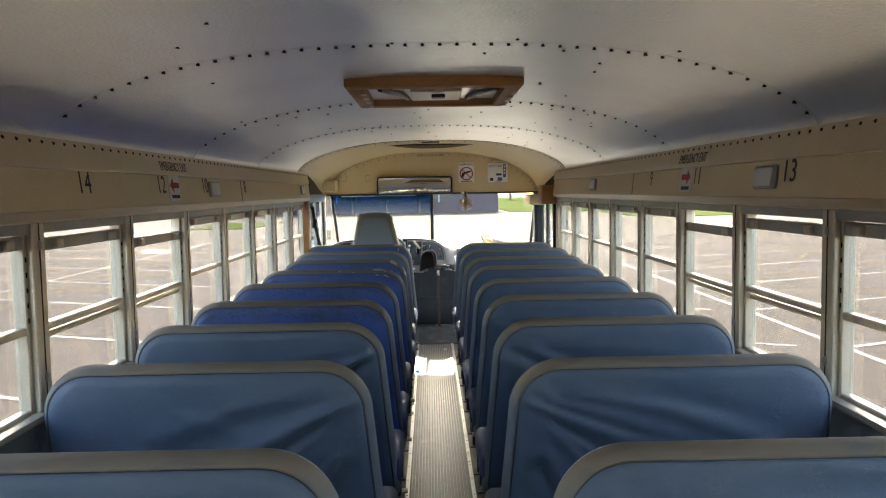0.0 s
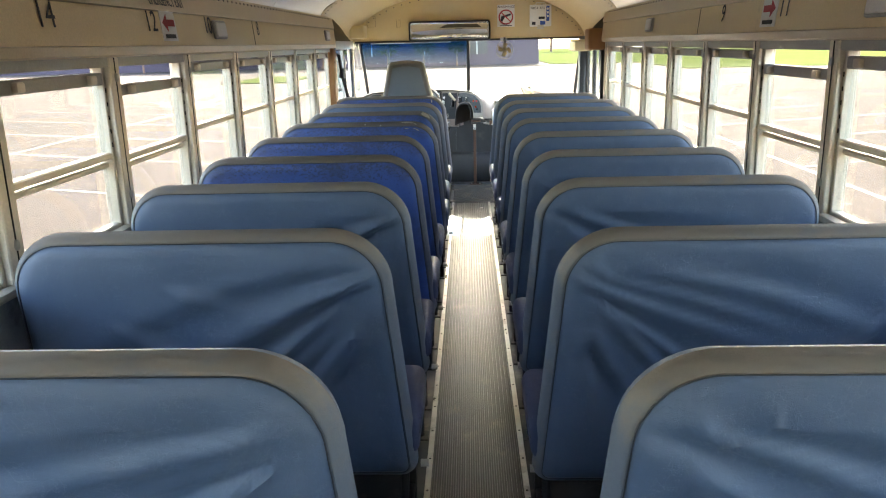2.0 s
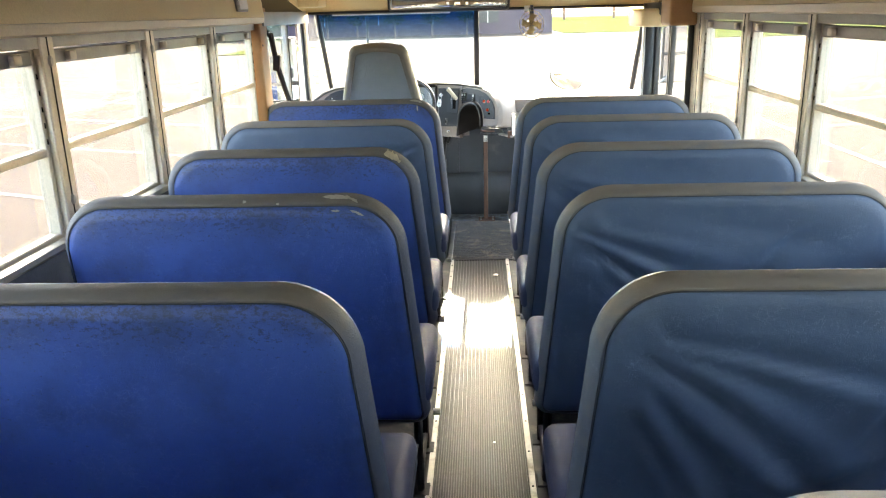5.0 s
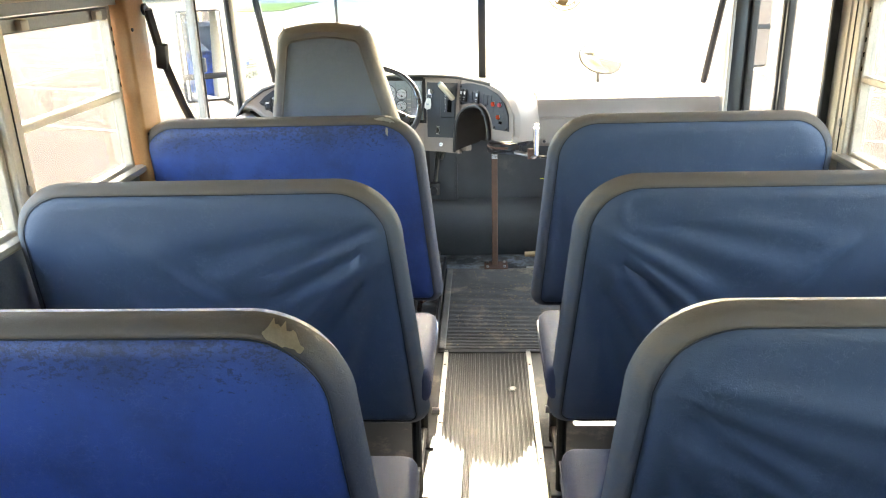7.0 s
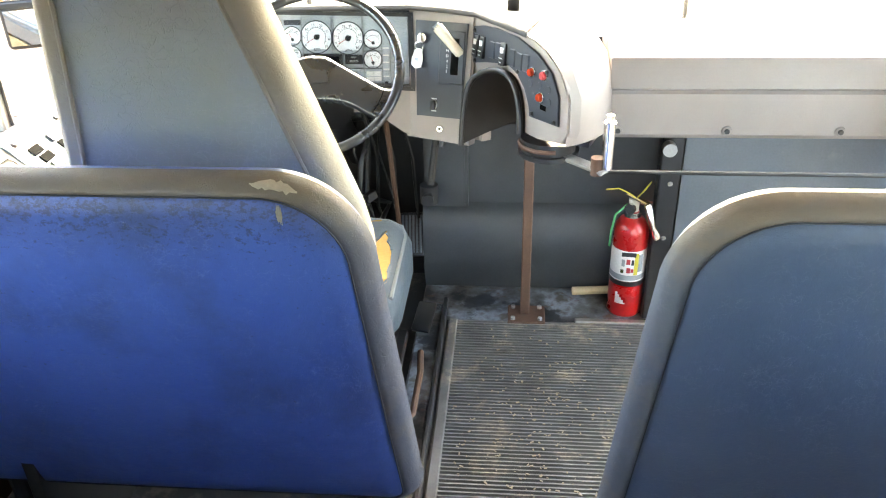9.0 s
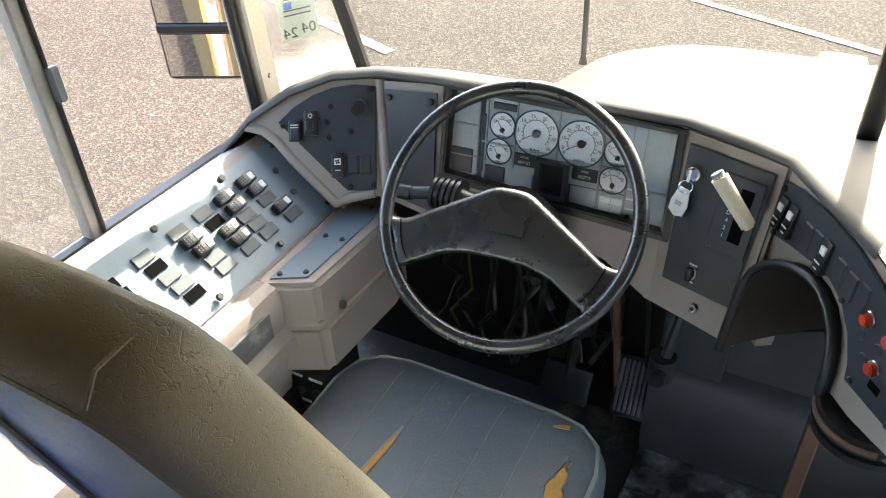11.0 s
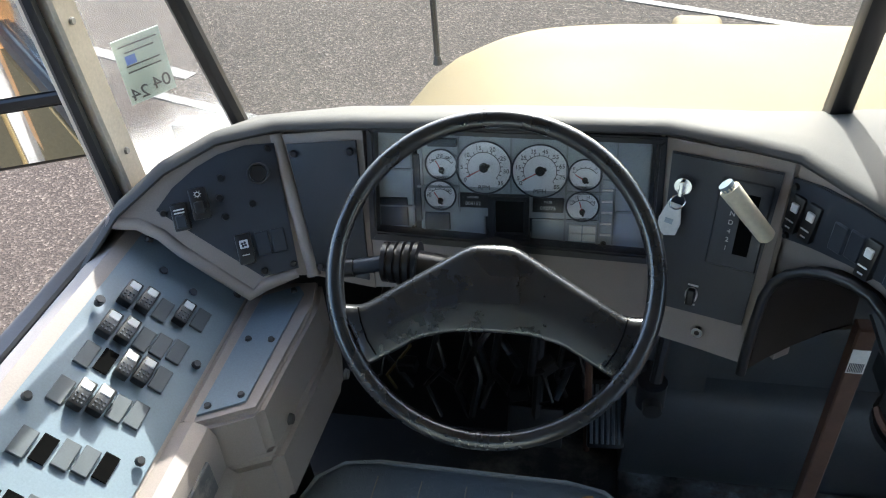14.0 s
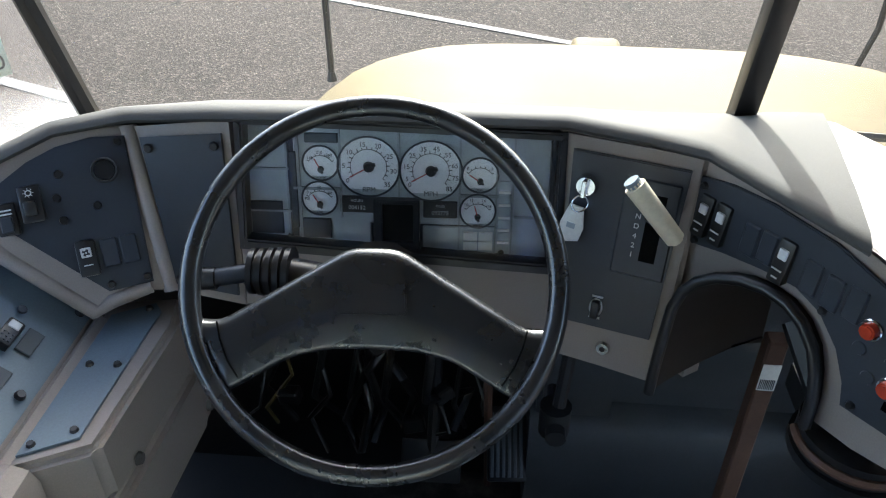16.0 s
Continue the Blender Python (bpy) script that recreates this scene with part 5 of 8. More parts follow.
def dash_body():
    # fascia pieces
    L = SEG_A.length
    plate(SEG_A, [(0.0, -0.080), (0.021, -0.066), (0.06, -0.040), (0.104, -0.014), (0.15, 0.004), (0.193, 0.014), (0.25, 0.012), (L + 0.004, 0.006), (L + 0.012, -0.236), (0.27, -0.229), (0.211, -0.241), (0.189, -0.253), (0.138, -0.196), (0.10, -0.154), (0.076, -0.122), (0.051, -0.097), (0.0, -0.085)], 0.04, DASH, name="left_fascia", bev=0.005)
    ob = part("fascia_ridge", sweep([(0.27, 0.004, -0.222), (0.215, 0.004, -0.232), (0.190, 0.004, -0.243), (0.138, 0.004, -0.188), (0.10, 0.004, -0.147), (0.076, 0.004, -0.115), (0.045, 0.004, -0.090), (0.0, 0.004, -0.078)], 0.011, 10), DASH, dash, smooth=80)
    place(ob, SEG_A.at(0, 0))
    ob = part("fascia_ridge", sweep([(L - 0.004, 0.006, 0.006), (L, 0.004, -0.11), (L + 0.006, 0.006, -0.236)], 0.0125, 10), DASH, dash, smooth=80)
    place(ob, SEG_A.at(0, 0))
    part("centre_fascia", blank_patch(0.0, 1.0, 0.0, 1.0, 0.0, 0.05), DASH, dash)
    plate(SEG_B, [(0.150, -0.190), (0.612, -0.216), (0.612, -0.352), (0.585, -0.338), (0.545, -0.310), (0.51, -0.288), (0.47, -0.28), (0.150, -0.29)], 0.05, DASH, name="lower_fascia", bev=0.004)
    plate(SEG_B, [(0.612, 0.0), (0.62, 0.0), (0.62, -0.352), (0.612, -0.352)], 0.05, DASH, name="fascia_edge", bev=0.002)
    plate(SEG_C, [(-0.003, 0.0), (0.19, 0.0), (0.19, -0.358), (0.10, -0.354), (-0.003, -0.352)], 0.06, DASH, name="shift_fascia", bev=0.006)
    # right wing with its arched cut-out
    bend = [(0.054, -0.336, 0.056), (0.051, -0.29, 0.054), (0.047, -0.24, 0.049), (0.043, -0.195, 0.042), (0.047, -0.168, 0.035), (0.058, -0.147, 0.027), (0.080, -0.129, 0.019), (0.110, -0.116, 0.012), (0.142, -0.110, 0.008), (0.172, -0.112, 0.006), (0.200, -0.124, 0.006), (0.222, -0.146, 0.006), (0.236, -0.175, 0.006), (0.245, -0.21, 0.006), (0.249, -0.25, 0.006)]
    arch, lip = [(u, v) for u, v, o in bend], [o + 0.012 for u, v, o in bend]
    outer = [(0.30, -0.250), (0.405, -0.232), (0.42, -0.20), (0.412, -0.12), (0.372, -0.062), (0.30, -0.018), (0.22, 0.0), (0.15, 0.004), (-0.002, 0.0), (-0.006, -0.20), (-0.006, -0.345), (0.046, -0.336)]
    plate(SEG_D, arch + outer, 0.04, DASH, name="right_wing", bev=0.004)
    # deep curved shroud at the shifter's side, only a rim at the other
    shell_ = bmesh.new()
    deep = [0.12 if i < 7 else max(0.045, 0.12 - 0.015 * (i - 6)) for i in range(len(arch))]
    rows = [[shell_.verts.new((u + (0.035 * f * f if i < 6 else 0.0), -lip[i] + (d + lip[i]) * f, v + (0.06 * f if i == 0 else 0.0))) for i, ((u, v), d) in enumerate(zip(arch, deep))] for f in (0.0, 0.25, 0.5, 0.75, 1.0)]
    for q, t in zip(rows, rows[1:]):
        for i in range(len(arch) - 1):
            shell_.faces.new((q[i], q[i + 1], t[i + 1], t[i]))
    bmesh.ops.solidify(shell_, geom=list(shell_.faces), thickness=0.006)
    ob = part("arched_shroud", shell_, SHROUD, dash, "brownish black arched shroud below the switches", smooth=50)
    place(ob, SEG_D.at(0, 0))
    ob = part("shroud_lip", sweep([(u, 0.003 - o, v) for (u, v), o in zip(arch, lip)], 0.008, 8), BLACK, dash, smooth=60)
    place(ob, SEG_D.at(0, 0))
    # levers and brackets in the dark under the wing
    for a, c, r in (((0.115, 0.10, -0.150), (0.200, 0.06, -0.190), 0.016), ((0.150, 0.07, -0.185), (0.243, 0.05, -0.265), 0.020), ((0.185, 0.09, -0.140), (0.235, 0.05, -0.230), 0.022)):
        ob = part("lever_bracket", rod(a, c, r, 8), BLACK, dash)
        place(ob, SEG_D.at(0, 0))
    ob = part("pivot", cyl(0.015, 0.03, 16, 0.012), STEEL_DARK, dash)
    place(ob, SEG_D.at(0.125, -0.145, -0.07) @ pose(0, 0, 0, 90, 0, 0))
    # rounded end of the wing, drawn out from the panel's edge to the cover beside it
    rim = [SEG_D.at(u, v, 0.0).translation for u, v in ((0.17, 0.0), (0.22, -0.001), (0.27, -0.010), (0.32, -0.028), (0.372, -0.062), (0.40, -0.10), (0.414, -0.15), (0.416, -0.235))]
    end = [Vector(p) for p in ((0.05, 8.64, 0.925), (0.11, 8.62, 0.92), (0.165, 8.57, 0.91), (0.205, 8.50, 0.893), (0.232, 8.43, 0.862), (0.244, 8.385, 0.825), (0.248, 8.36, 0.77), (0.25, 8.345, 0.685))]
    b = bmesh.new()
    rows = []
    for i, (p, q) in enumerate(zip(rim, end)):
        mid = (p + q) / 2 + Vector((0.035, -0.045, 0.012 + 0.012 * min(1, i / 3) if i < 6 else 0.004))
        rows.append([b.verts.new(p * (1 - f) ** 2 + mid * 2 * f * (1 - f) + q * f * f) for f in (k / 10 for k in range(11))])
    for q, t in zip(rows, rows[1:]):
        for i in range(10):
            b.faces.new((q[i], q[i + 1], t[i + 1], t[i]))
    low = [b.verts.new((v.co.x * 0.9 - 0.01, v.co.y + 0.03, v.co.z - 0.012)) for v in rows[-1]]
    for i in range(10):
        b.faces.new((rows[-1][i], rows[-1][i + 1], low[i + 1], low[i]))
    part("wing_end", b, DASH, dash, "sun-faded rounded dash end", smooth=70)
    part("wing_underside", moved(box((-0.08, -0.12, 0), (0.10, 0.18, 0.012)), pose(0.12, 8.30, 0.69, 0, 0, -20)), BLACK, dash)
    # top pad: from the brow above the panels back to the windshield
    front = [(-1.205, 8.240, 0.800), (-1.141, 8.298, 0.886), (-1.079, 8.358, 0.930), (-1.008, 8.412, 0.955), (-0.919, 8.450, 0.962), (-0.80, 8.458, 0.966), (-0.55, 8.466, 0.970), (-0.305, 8.470, 0.970), (-0.20, 8.437, 0.968), (-0.125, 8.410, 0.964), (-0.06, 8.32, 0.960), (-0.02, 8.265, 0.958), (0.01, 8.225, 0.955)]
    back = [(-1.215, 8.40, 0.76), (-1.20, 8.43, 0.835), (-1.16, 8.48, 0.855), (-1.10, 8.56, 0.878), (-1.03, 8.615, 0.89), (-0.85, 8.64, 0.905), (-0.55, 8.648, 0.912), (-0.30, 8.65, 0.912), (-0.15, 8.65, 0.912), (-0.02, 8.65, 0.915), (0.02, 8.65, 0.92), (0.06, 8.65, 0.922), (0.10, 8.65, 0.922)]
    b = bmesh.new()
    rows = []
    for k, (fo, up, mixf) in enumerate(((0.006, -0.004, 0.0), (-0.008, -0.003, 0.0), (-0.012, 0.003, 0.0), (-0.006, 0.010, 0.0), (0.008, 0.014, 0.02), (0.0, 0.016, 0.25), (0.0, 0.010, 0.7), (0.0, 0.0, 1.0), (0.0, -0.30, 1.0))):
        row = []
        for i, (f, g) in enumerate(zip(front, back)):
            f, g = Vector(f), Vector(g)
            d = (g - f)
            d.z = 0
            d.normalize()
            row.append(b.verts.new(f.lerp(g, mixf) + d * fo + Vector((0, 0, up))))
        rows.append(row)
    for q, t in zip(rows, rows[1:]):
        for i in range(len(front) - 1):
            b.faces.new((q[i], q[i + 1], t[i + 1], t[i]))
    part("top_pad", b, DASH_TOP, dash, "sun-faded dash top pad", smooth=60)
    # cover over the engine side, to the right
    ec = thing("engine_cover", "taupe padded cover ahead of the entry, with bolts", "cover", kind="structure")
    prof = [(8.62, 0.645), (8.345, 0.645), (8.330, 0.66), (8.325, 0.775), (8.333, 0.783), (8.325, 0.79), (8.33, 0.845), (8.345, 0.868), (8.40, 0.885), (8.66, 0.895), (8.66, 0.645)]
    b = along(prof, 0.235, 1.10)
    part("cover", moved(b, Matrix(((0, 1, 0, 0), (1, 0, 0, 0), (0, 0, 1, 0), (0, 0, 0, 1)))), DASH, ec, smooth=30)
    for x in (0.265, 0.555, 0.85):
        bolt = part("bolt", moved(cyl(0.014, 0.005, 14, 0.012), pose(x, 8.329, 0.672, 90, 0, 0)), DASH, ec)
        part("bolt_head", moved(cyl(0.007, 0.006, 8), pose(x, 8.325, 0.672, 90, 0, 0)), STEEL_DARK, bolt)


dash_body()


GRID = surface("pale_grid_plastic", (0.30, 0.32, 0.33), rough=0.5, relief=0)


def panels():
    L = SEG_A.length
    pa = plate(SEG_A, [(0.078, -0.075), (0.11, -0.046), (0.151, -0.022), (0.19, -0.008), (0.235, -0.002), (0.281, -0.007), (0.275, -0.216), (0.215, -0.217), (0.15, -0.150)], 0.006, PANEL, out=0.007, bev=0.002, name="left_panel", label="charcoal quarter-round switch panel")
    for u, v in ((0.088, -0.082), (0.270, -0.014), (0.268, -0.207), (0.220, -0.208)):
        screw(SEG_A, u, v, pa, r=0.006)
    ob = part("round_knob", cyl(0.015, 0.012, 20, 0.013), BLACK, pa)
    place(ob, SEG_A.at(0.246, -0.050, 0.008) @ pose(0, 0, 0, 90, 0, 0))
    ob = part("knob_ring", moved(ellipse_ring(0.016, 0.016, 0.002, 24), pose(0, -0.012, 0)), STEEL_DARK, pa)
    place(ob, SEG_A.at(0.246, -0.050, 0.008))
    sw = rocker(SEG_A, 0.113, -0.093, pa, 0.026, 0.044, cap=False)
    part("slider", box((-0.008, -0.017, -0.018), (0.008, -0.010, 0.004), 0.002, 1), PANEL, sw)
    for z in (0.007, 0.012):
        part("printed_bar", box((-0.008, -0.0128, z - 0.001), (0.008, -0.0060, z + 0.001)), PRINT_PALE, sw)
    sw = rocker(SEG_A, 0.146, -0.078, pa, 0.028, 0.050, cap=False)
    part("paddle", box((-0.008, -0.024, -0.016), (0.008, -0.010, 0.004), 0.003, 2), BLACK, sw)
    part("printed_ring", moved(ellipse_ring(0.0035, 0.0035, 0.0008, 14), pose(0, -0.0085, 0.015)), PRINT_PALE, sw)
    for k in range(8):
        part("printed_ray", moved(box((-0.0004, -0.0005, 0.0045), (0.0004, 0.0005, 0.0065)), pose(0, -0.0085, 0.015, 0, 45 * k, 0)), PRINT_PALE, sw, smooth=None)
    sw = rocker(SEG_A, 0.198, -0.165, pa, 0.026, 0.050, cap=False)
    part("white_cap", box((-0.007, -0.0095, 0.001), (0.007, -0.004, 0.015), 0.001, 1), PRINT_PALE, sw)
    for k in range(4):
        part("printed_blade", moved(box((-0.001, -0.0005, 0.001), (0.0025, 0.0005, 0.005)), pose(0, -0.0098, 0.008, 0, 90 * k + 20, 0)), PRINT, sw, smooth=None)
    part("printed_bar", box((-0.006, -0.0128, -0.010), (0.006, -0.0118, -0.0085)), PRINT_PALE, sw)
    for u in (0.228, 0.254):
        ob = part("blank_cover", box((-0.0115, -0.003, -0.020), (0.0115, 0.002, 0.020), 0.002, 1), PANEL, pa)
        place(ob, SEG_A.at(u, -0.163, 0.007))
    for u, v in ((0.187, -0.045), (0.180, -0.108), (0.178, -0.076), (0.226, -0.096)):
        ob = part("blank_plug", cyl(0.006, 0.003, 14, 0.005), BLACK, pa)
        place(ob, SEG_A.at(u, v, 0.007) @ pose(0, 0, 0, 90, 0, 0))
    pb = part("blank_panel", blank_patch(0.085, 0.925, 0.065, 0.945, 0.007, 0.006), PANEL, dash, "plain charcoal blanking panel")
    spots = [SEG_A.at(L, 0.004).translation.lerp(SEG_B.at(0.152, 0.0).translation, f).lerp(SEG_A.at(L + 0.008, -0.236).translation.lerp(SEG_B.at(0.152, -0.29).translation, f), g) for f, g in ((0.16, 0.12), (0.85, 0.12), (0.16, 0.90))]
    for spot in spots:
        ob = part("screw", cyl(0.007, 0.004, 10, 0.005), BLACK, pb)
        place(ob, Matrix.Translation(spot + Vector((0, -0.010, 0.002))) @ pose(0, 0, 0, 75, 0, 8))
    # instrument cluster
    u0, u1, v0, v1 = 0.150, 0.614, 0.004, -0.232
    cl = plate(CLUSTER, [(u0, v0), (u1, v0), (u1, v1), (u0, v1)], 0.006, PANEL, out=0.005, bev=0.002, name="gauge_board", label="black instrument cluster with white dials under a clear cover")
    oc = [(0.160, 0.006), (0.622, -0.006), (0.626, -0.221), (0.152, -0.194)]
    ic = [(0.172, -0.005), (0.610, -0.017), (0.612, -0.205), (0.164, -0.178)]
    for k in range(4):
        m_ = (k + 1) % 4
        ob = part("bezel", prism([oc[k], oc[m_], ic[m_], ic[k]], 0.033, 0.003), BLACK, cl)
        place(ob, CLUSTER.at(0, 0, 0.040))
    for a, c in (((0.158, -0.008), (0.225, -0.195)), ((0.235, -0.15), (0.344, -0.196)), ((0.421, -0.16), (0.535, -0.21)), ((0.234, -0.006), (0.534, -0.158)), ((0.53, -0.012), (0.605, -0.215))):
        ob = part("inner_tile", box((a[0], -0.009, c[1]), (c[0], -0.004, a[1]), 0.002, 1), TILE, cl)
        place(ob, CLUSTER.at(0, 0))
    dials = [(0.343, -0.070, 0.044, "RPM", list(range(0, 36, 5))), (0.433, -0.074, 0.044, "MPH", [0] + list(range(5, 86, 10))), (0.2735, -0.066, 0.0255, "", [("140", -0.60, 0.36), ("210", -0.04, 0.70), ("260", 0.50, 0.56), ("WATER", 0, -0.80)]), (0.270, -0.120, 0.0255, "", [("0", -0.68, 0.44), ("50", 0, 0.72), ("100", 0.56, 0.42), ("PSI", -0.72, 0.05), ("OIL", 0, -0.78)]), (0.504, -0.078, 0.0255, "", [("E", -0.70, 0.46), ("F", 0.66, 0.46), ("FUEL", 0, -0.80)]), (0.502, -0.133, 0.0255, "", [("10", -0.68, 0.44), ("12", -0.38, 0.72), ("14", 0.32, 0.72), ("16", 0.66, 0.40), ("VOLTS", 0, -0.78)])]
    for k, (u, v, r, unit, vals) in enumerate(dials):
        ring = [(r * math.cos(radians(-50 + 280 * i / 40)), r * math.sin(radians(-50 + 280 * i / 40))) for i in range(41)]
        dial = part("dial", prism(ring, 0.004), WHITE, cl, "white round dial")
        place(dial, CLUSTER.at(u, v, 0.012))
        rim = part("dial_rim", moved(ellipse_ring(r * 1.02, r * 1.02, 0.0015, 30), pose(0, -0.001, 0)), PANEL, dial)
        # the small dials turn about a point below their middle
        low = 0.0 if unit else -0.36 * r
        marks = bmesh.new()
        n = 18 if unit else 7
        for i in range(n):
            a = radians(212 - 252 * i / (n - 1)) if unit else radians(145 - 110 * i / (n - 1))
            rr = r * (0.64 if unit else 0.86)
            ln = r * (0.12 if i % 2 == 0 else 0.07)
            merge(marks, box((-0.0005, -0.0012, -ln / 2), (0.0005, 0.0, ln / 2)), pose(rr * math.cos(a), 0, low + rr * math.sin(a), 0, 90 - math.degrees(a), 0))
        part("marks", marks, PRINT, dial, smooth=None)
        na = radians(209 if unit else (118, 122, 147, 105)[k - 2])
        nl = r * 0.72
        part("needle", rod((0, -0.003, low), (nl * math.cos(na), -0.003, low + nl * math.sin(na)), 0.0008, 5), PRINT_RED, dial)
        part("needle_hub", moved(cyl(r * 0.19, 0.006, 14, r * 0.15), pose(0, 0, low, 90, 0, 0)), BLACK, dial)
        part("pointer_tail", rod((0, -0.004, low), (-nl * 0.34 * math.cos(na), -0.004, low - nl * 0.34 * math.sin(na)), r * 0.075, 6), BLACK, dial)
        arc_r, a0, a1 = (0.60 * r, 212, -40) if unit else (0.80 * r, 145, 35)
        part("scale_arc", sweep([(arc_r * math.cos(radians(a0 + (a1 - a0) * i / 30)), -0.0006, low + arc_r * math.sin(radians(a0 + (a1 - a0) * i / 30))) for i in range(31)], 0.0006, 4), PRINT, dial)
        if unit:
            letters(unit, 0.0105, PRINT, dial, pose(0, -0.001, -r * 0.78))
            for val in vals:
                a = radians(212 - 254 * val / vals[-1])
                letters(str(val), 0.0098, PRINT, dial, pose(r * 0.82 * math.cos(a), -0.001, r * 0.82 * math.sin(a) - 0.002))
        else:
            for word, fx, fz in vals:
                letters(word, 0.0042 if len(word) > 3 else 0.0062, PRINT, dial, pose(fx * r, -0.001, fz * r - 0.002))
    for u, name in ((0.3245, "HOURS"), (0.447, "MILES")):
        od = part("counter", box((-0.025, -0.012, -0.013), (0.025, -0.006, 0.013), 0.001, 1), BLACK, cl, "small counter window")
        place(od, CLUSTER.at(u, -0.128 if u < 0.4 else -0.133))
        letters(name, 0.0055, PRINT_PALE, od, pose(0, -0.0125, 0.006))
        letters("004152" if u < 0.4 else "092775", 0.0085, PRINT_PALE, od, pose(0, -0.0125, -0.005))
    ob = part("open_socket", box((0.362, -0.0145, -0.182), (0.408, 0.0, -0.123)), BLACK_HOLE, cl, "empty dark opening")
    place(ob, CLUSTER.at(0, 0))
    for a, c in (((0.350, -0.200), (0.362, -0.117)), ((0.408, -0.204), (0.417, -0.117)), ((0.350, -0.1225), (0.417, -0.116)), ((0.346, -0.206), (0.419, -0.182))):
        ob = part("socket_frame", box((a[0], -0.024, a[1]), (c[0], 0.0, c[1]), 0.001, 1), BLACK, cl)
        place(ob, CLUSTER.at(0, 0))
    for k in range(5):
        ob = part("warning_tile", box((0.532, -0.0145, -0.1035 - 0.0196 * k), (0.549, -0.009, -0.086 - 0.0196 * k)), TILE, cl)
        place(ob, CLUSTER.at(0, 0))
        part("tile_edge", box((0.532, -0.0175, -0.1035 - 0.0196 * k), (0.549, -0.0143, -0.1005 - 0.0196 * k)), PAPER, ob, smooth=None)
    for i in range(2):
        for j in range(2):
            ob = part("warning_tile", box((0.482 + 0.0225 * i, -0.0145, -0.1795 - 0.0148 * j), (0.5025 + 0.0225 * i, -0.009, -0.167 - 0.0148 * j)), PAPER, cl)
            place(ob, CLUSTER.at(0, 0))
    for a, c in (((0.2426, -0.152), (0.285, -0.183)), ((0.166, -0.127), (0.2136, -0.178)), ((0.2515, -0.022), (0.2995, -0.036)), ((0.227, -0.05), (0.2375, -0.168))):
        ob = part("dark_tile", box((a[0], -0.0125, c[1]), (c[0], -0.008, a[1]), 0.001, 1), PANEL, cl)
        place(ob, CLUSTER.at(0, 0))
    for u in (0.2231, 0.5386):
        ob = part("screw", cyl(0.005, 0.004, 12, 0.004), BLACK, cl)
        place(ob, CLUSTER.at(u, -0.1816 if u < 0.4 else -0.1994, 0.010) @ pose(0, 0, 0, 90, 0, 0))
    for a, c in (((0.2225, -0.02), (0.2255, -0.205)), ((0.239, -0.02), (0.2425, -0.20)), ((0.3005, -0.015), (0.303, -0.15)), ((0.385, -0.015), (0.388, -0.115)), ((0.4735, -0.015), (0.4765, -0.205)), ((0.527, -0.02), (0.5295, -0.205)), ((0.551, -0.02), (0.5535, -0.205)), ((0.232, -0.103), (0.300, -0.107)), ((0.476, -0.108), (0.536, -0.112)), ((0.160, -0.075), (0.228, -0.078)), ((0.160, -0.140), (0.228, -0.143)), ((0.555, -0.140), (0.605, -0.143))):
        ob = part("grid_line", box((a[0], -0.013, c[1]), (c[0], -0.006, a[1])), GRID, cl, smooth=None)
        place(ob, CLUSTER.at(0, 0))
    cover = part("clear_cover", box((u0 + 0.01, -0.0285, v1 + 0.012), (u1 - 0.01, -0.027, v0 - 0.004)), COVER, cl, "clear plastic cover", smooth=None)
    place(cover, CLUSTER.at(0, 0))
    cover.visible_shadow = False
    # shifter panel
    pc = plate(SEG_C, [(0.014, -0.024), (0.173, -0.024), (0.166, -0.283), (0.030, -0.286)], 0.006, PANEL, out=0.007, bev=0.002, name="shifter_panel", label="charcoal panel with gear selector and key lock")
    key = part("key_lock", cyl(0.016, 0.012, 20, 0.013), CHROME, pc, "round key lock")
    place(key, SEG_C.at(0.041, -0.070, 0.008) @ pose(0, 0, 0, 90, 0, 0))
    ob = part("ignition_key", box((-0.003, -0.026, -0.012), (0.003, -0.010, 0.012), 0.001, 1), CHROME, pc)
    place(ob, SEG_C.at(0.041, -0.070, 0.008))
    ob = part("key_ring", moved(ellipse_ring(0.012, 0.012, 0.0012, 20), pose(0, -0.024, -0.018, 0, 0, 35)), CHROME, pc)
    place(ob, SEG_C.at(0.039, -0.074, 0.006))
    ob = part("key_tag", prism([(-0.010, 0.0), (0.010, 0.0), (0.018, -0.03), (0.016, -0.05), (0.0, -0.056), (-0.014, -0.048), (-0.016, -0.03)], 0.004, 0.001), PAPER, pc, "pale plastic key tag")
    place(ob, SEG_C.at(0.034, -0.099, 0.022, 8))
    ob = part("tag_print", box((-0.006, -0.0008, -0.034), (0.006, 0.0, -0.026)), TILE, pc)
    place(ob, SEG_C.at(0.034, -0.099, 0.022, 8))
    sp = part("selector_plate", box((0.092, -0.004, -0.189), (0.166, 0.0, -0.046), 0.002, 1), PANEL, pc)
    place(sp, SEG_C.at(0, 0, 0.006))
    ob = part("selector_slot", box((0.128, -0.0055, -0.163), (0.150, -0.003, -0.065)), BLACK_HOLE, pc)
    place(ob, SEG_C.at(0, 0, 0.006))
    for i, ch in enumerate("RND421"):
        place(letters(ch, 0.0105, PRINT_PALE, pc, Matrix()), SEG_C.at(0.117, -0.085 - 0.0142 * i, 0.0112))
    lv = part("shift_lever", moved(cyl(0.0125, 0.10, 16, 0.0145, 0.004), Matrix()), LEVER, pc, "ivory plastic shift grip")
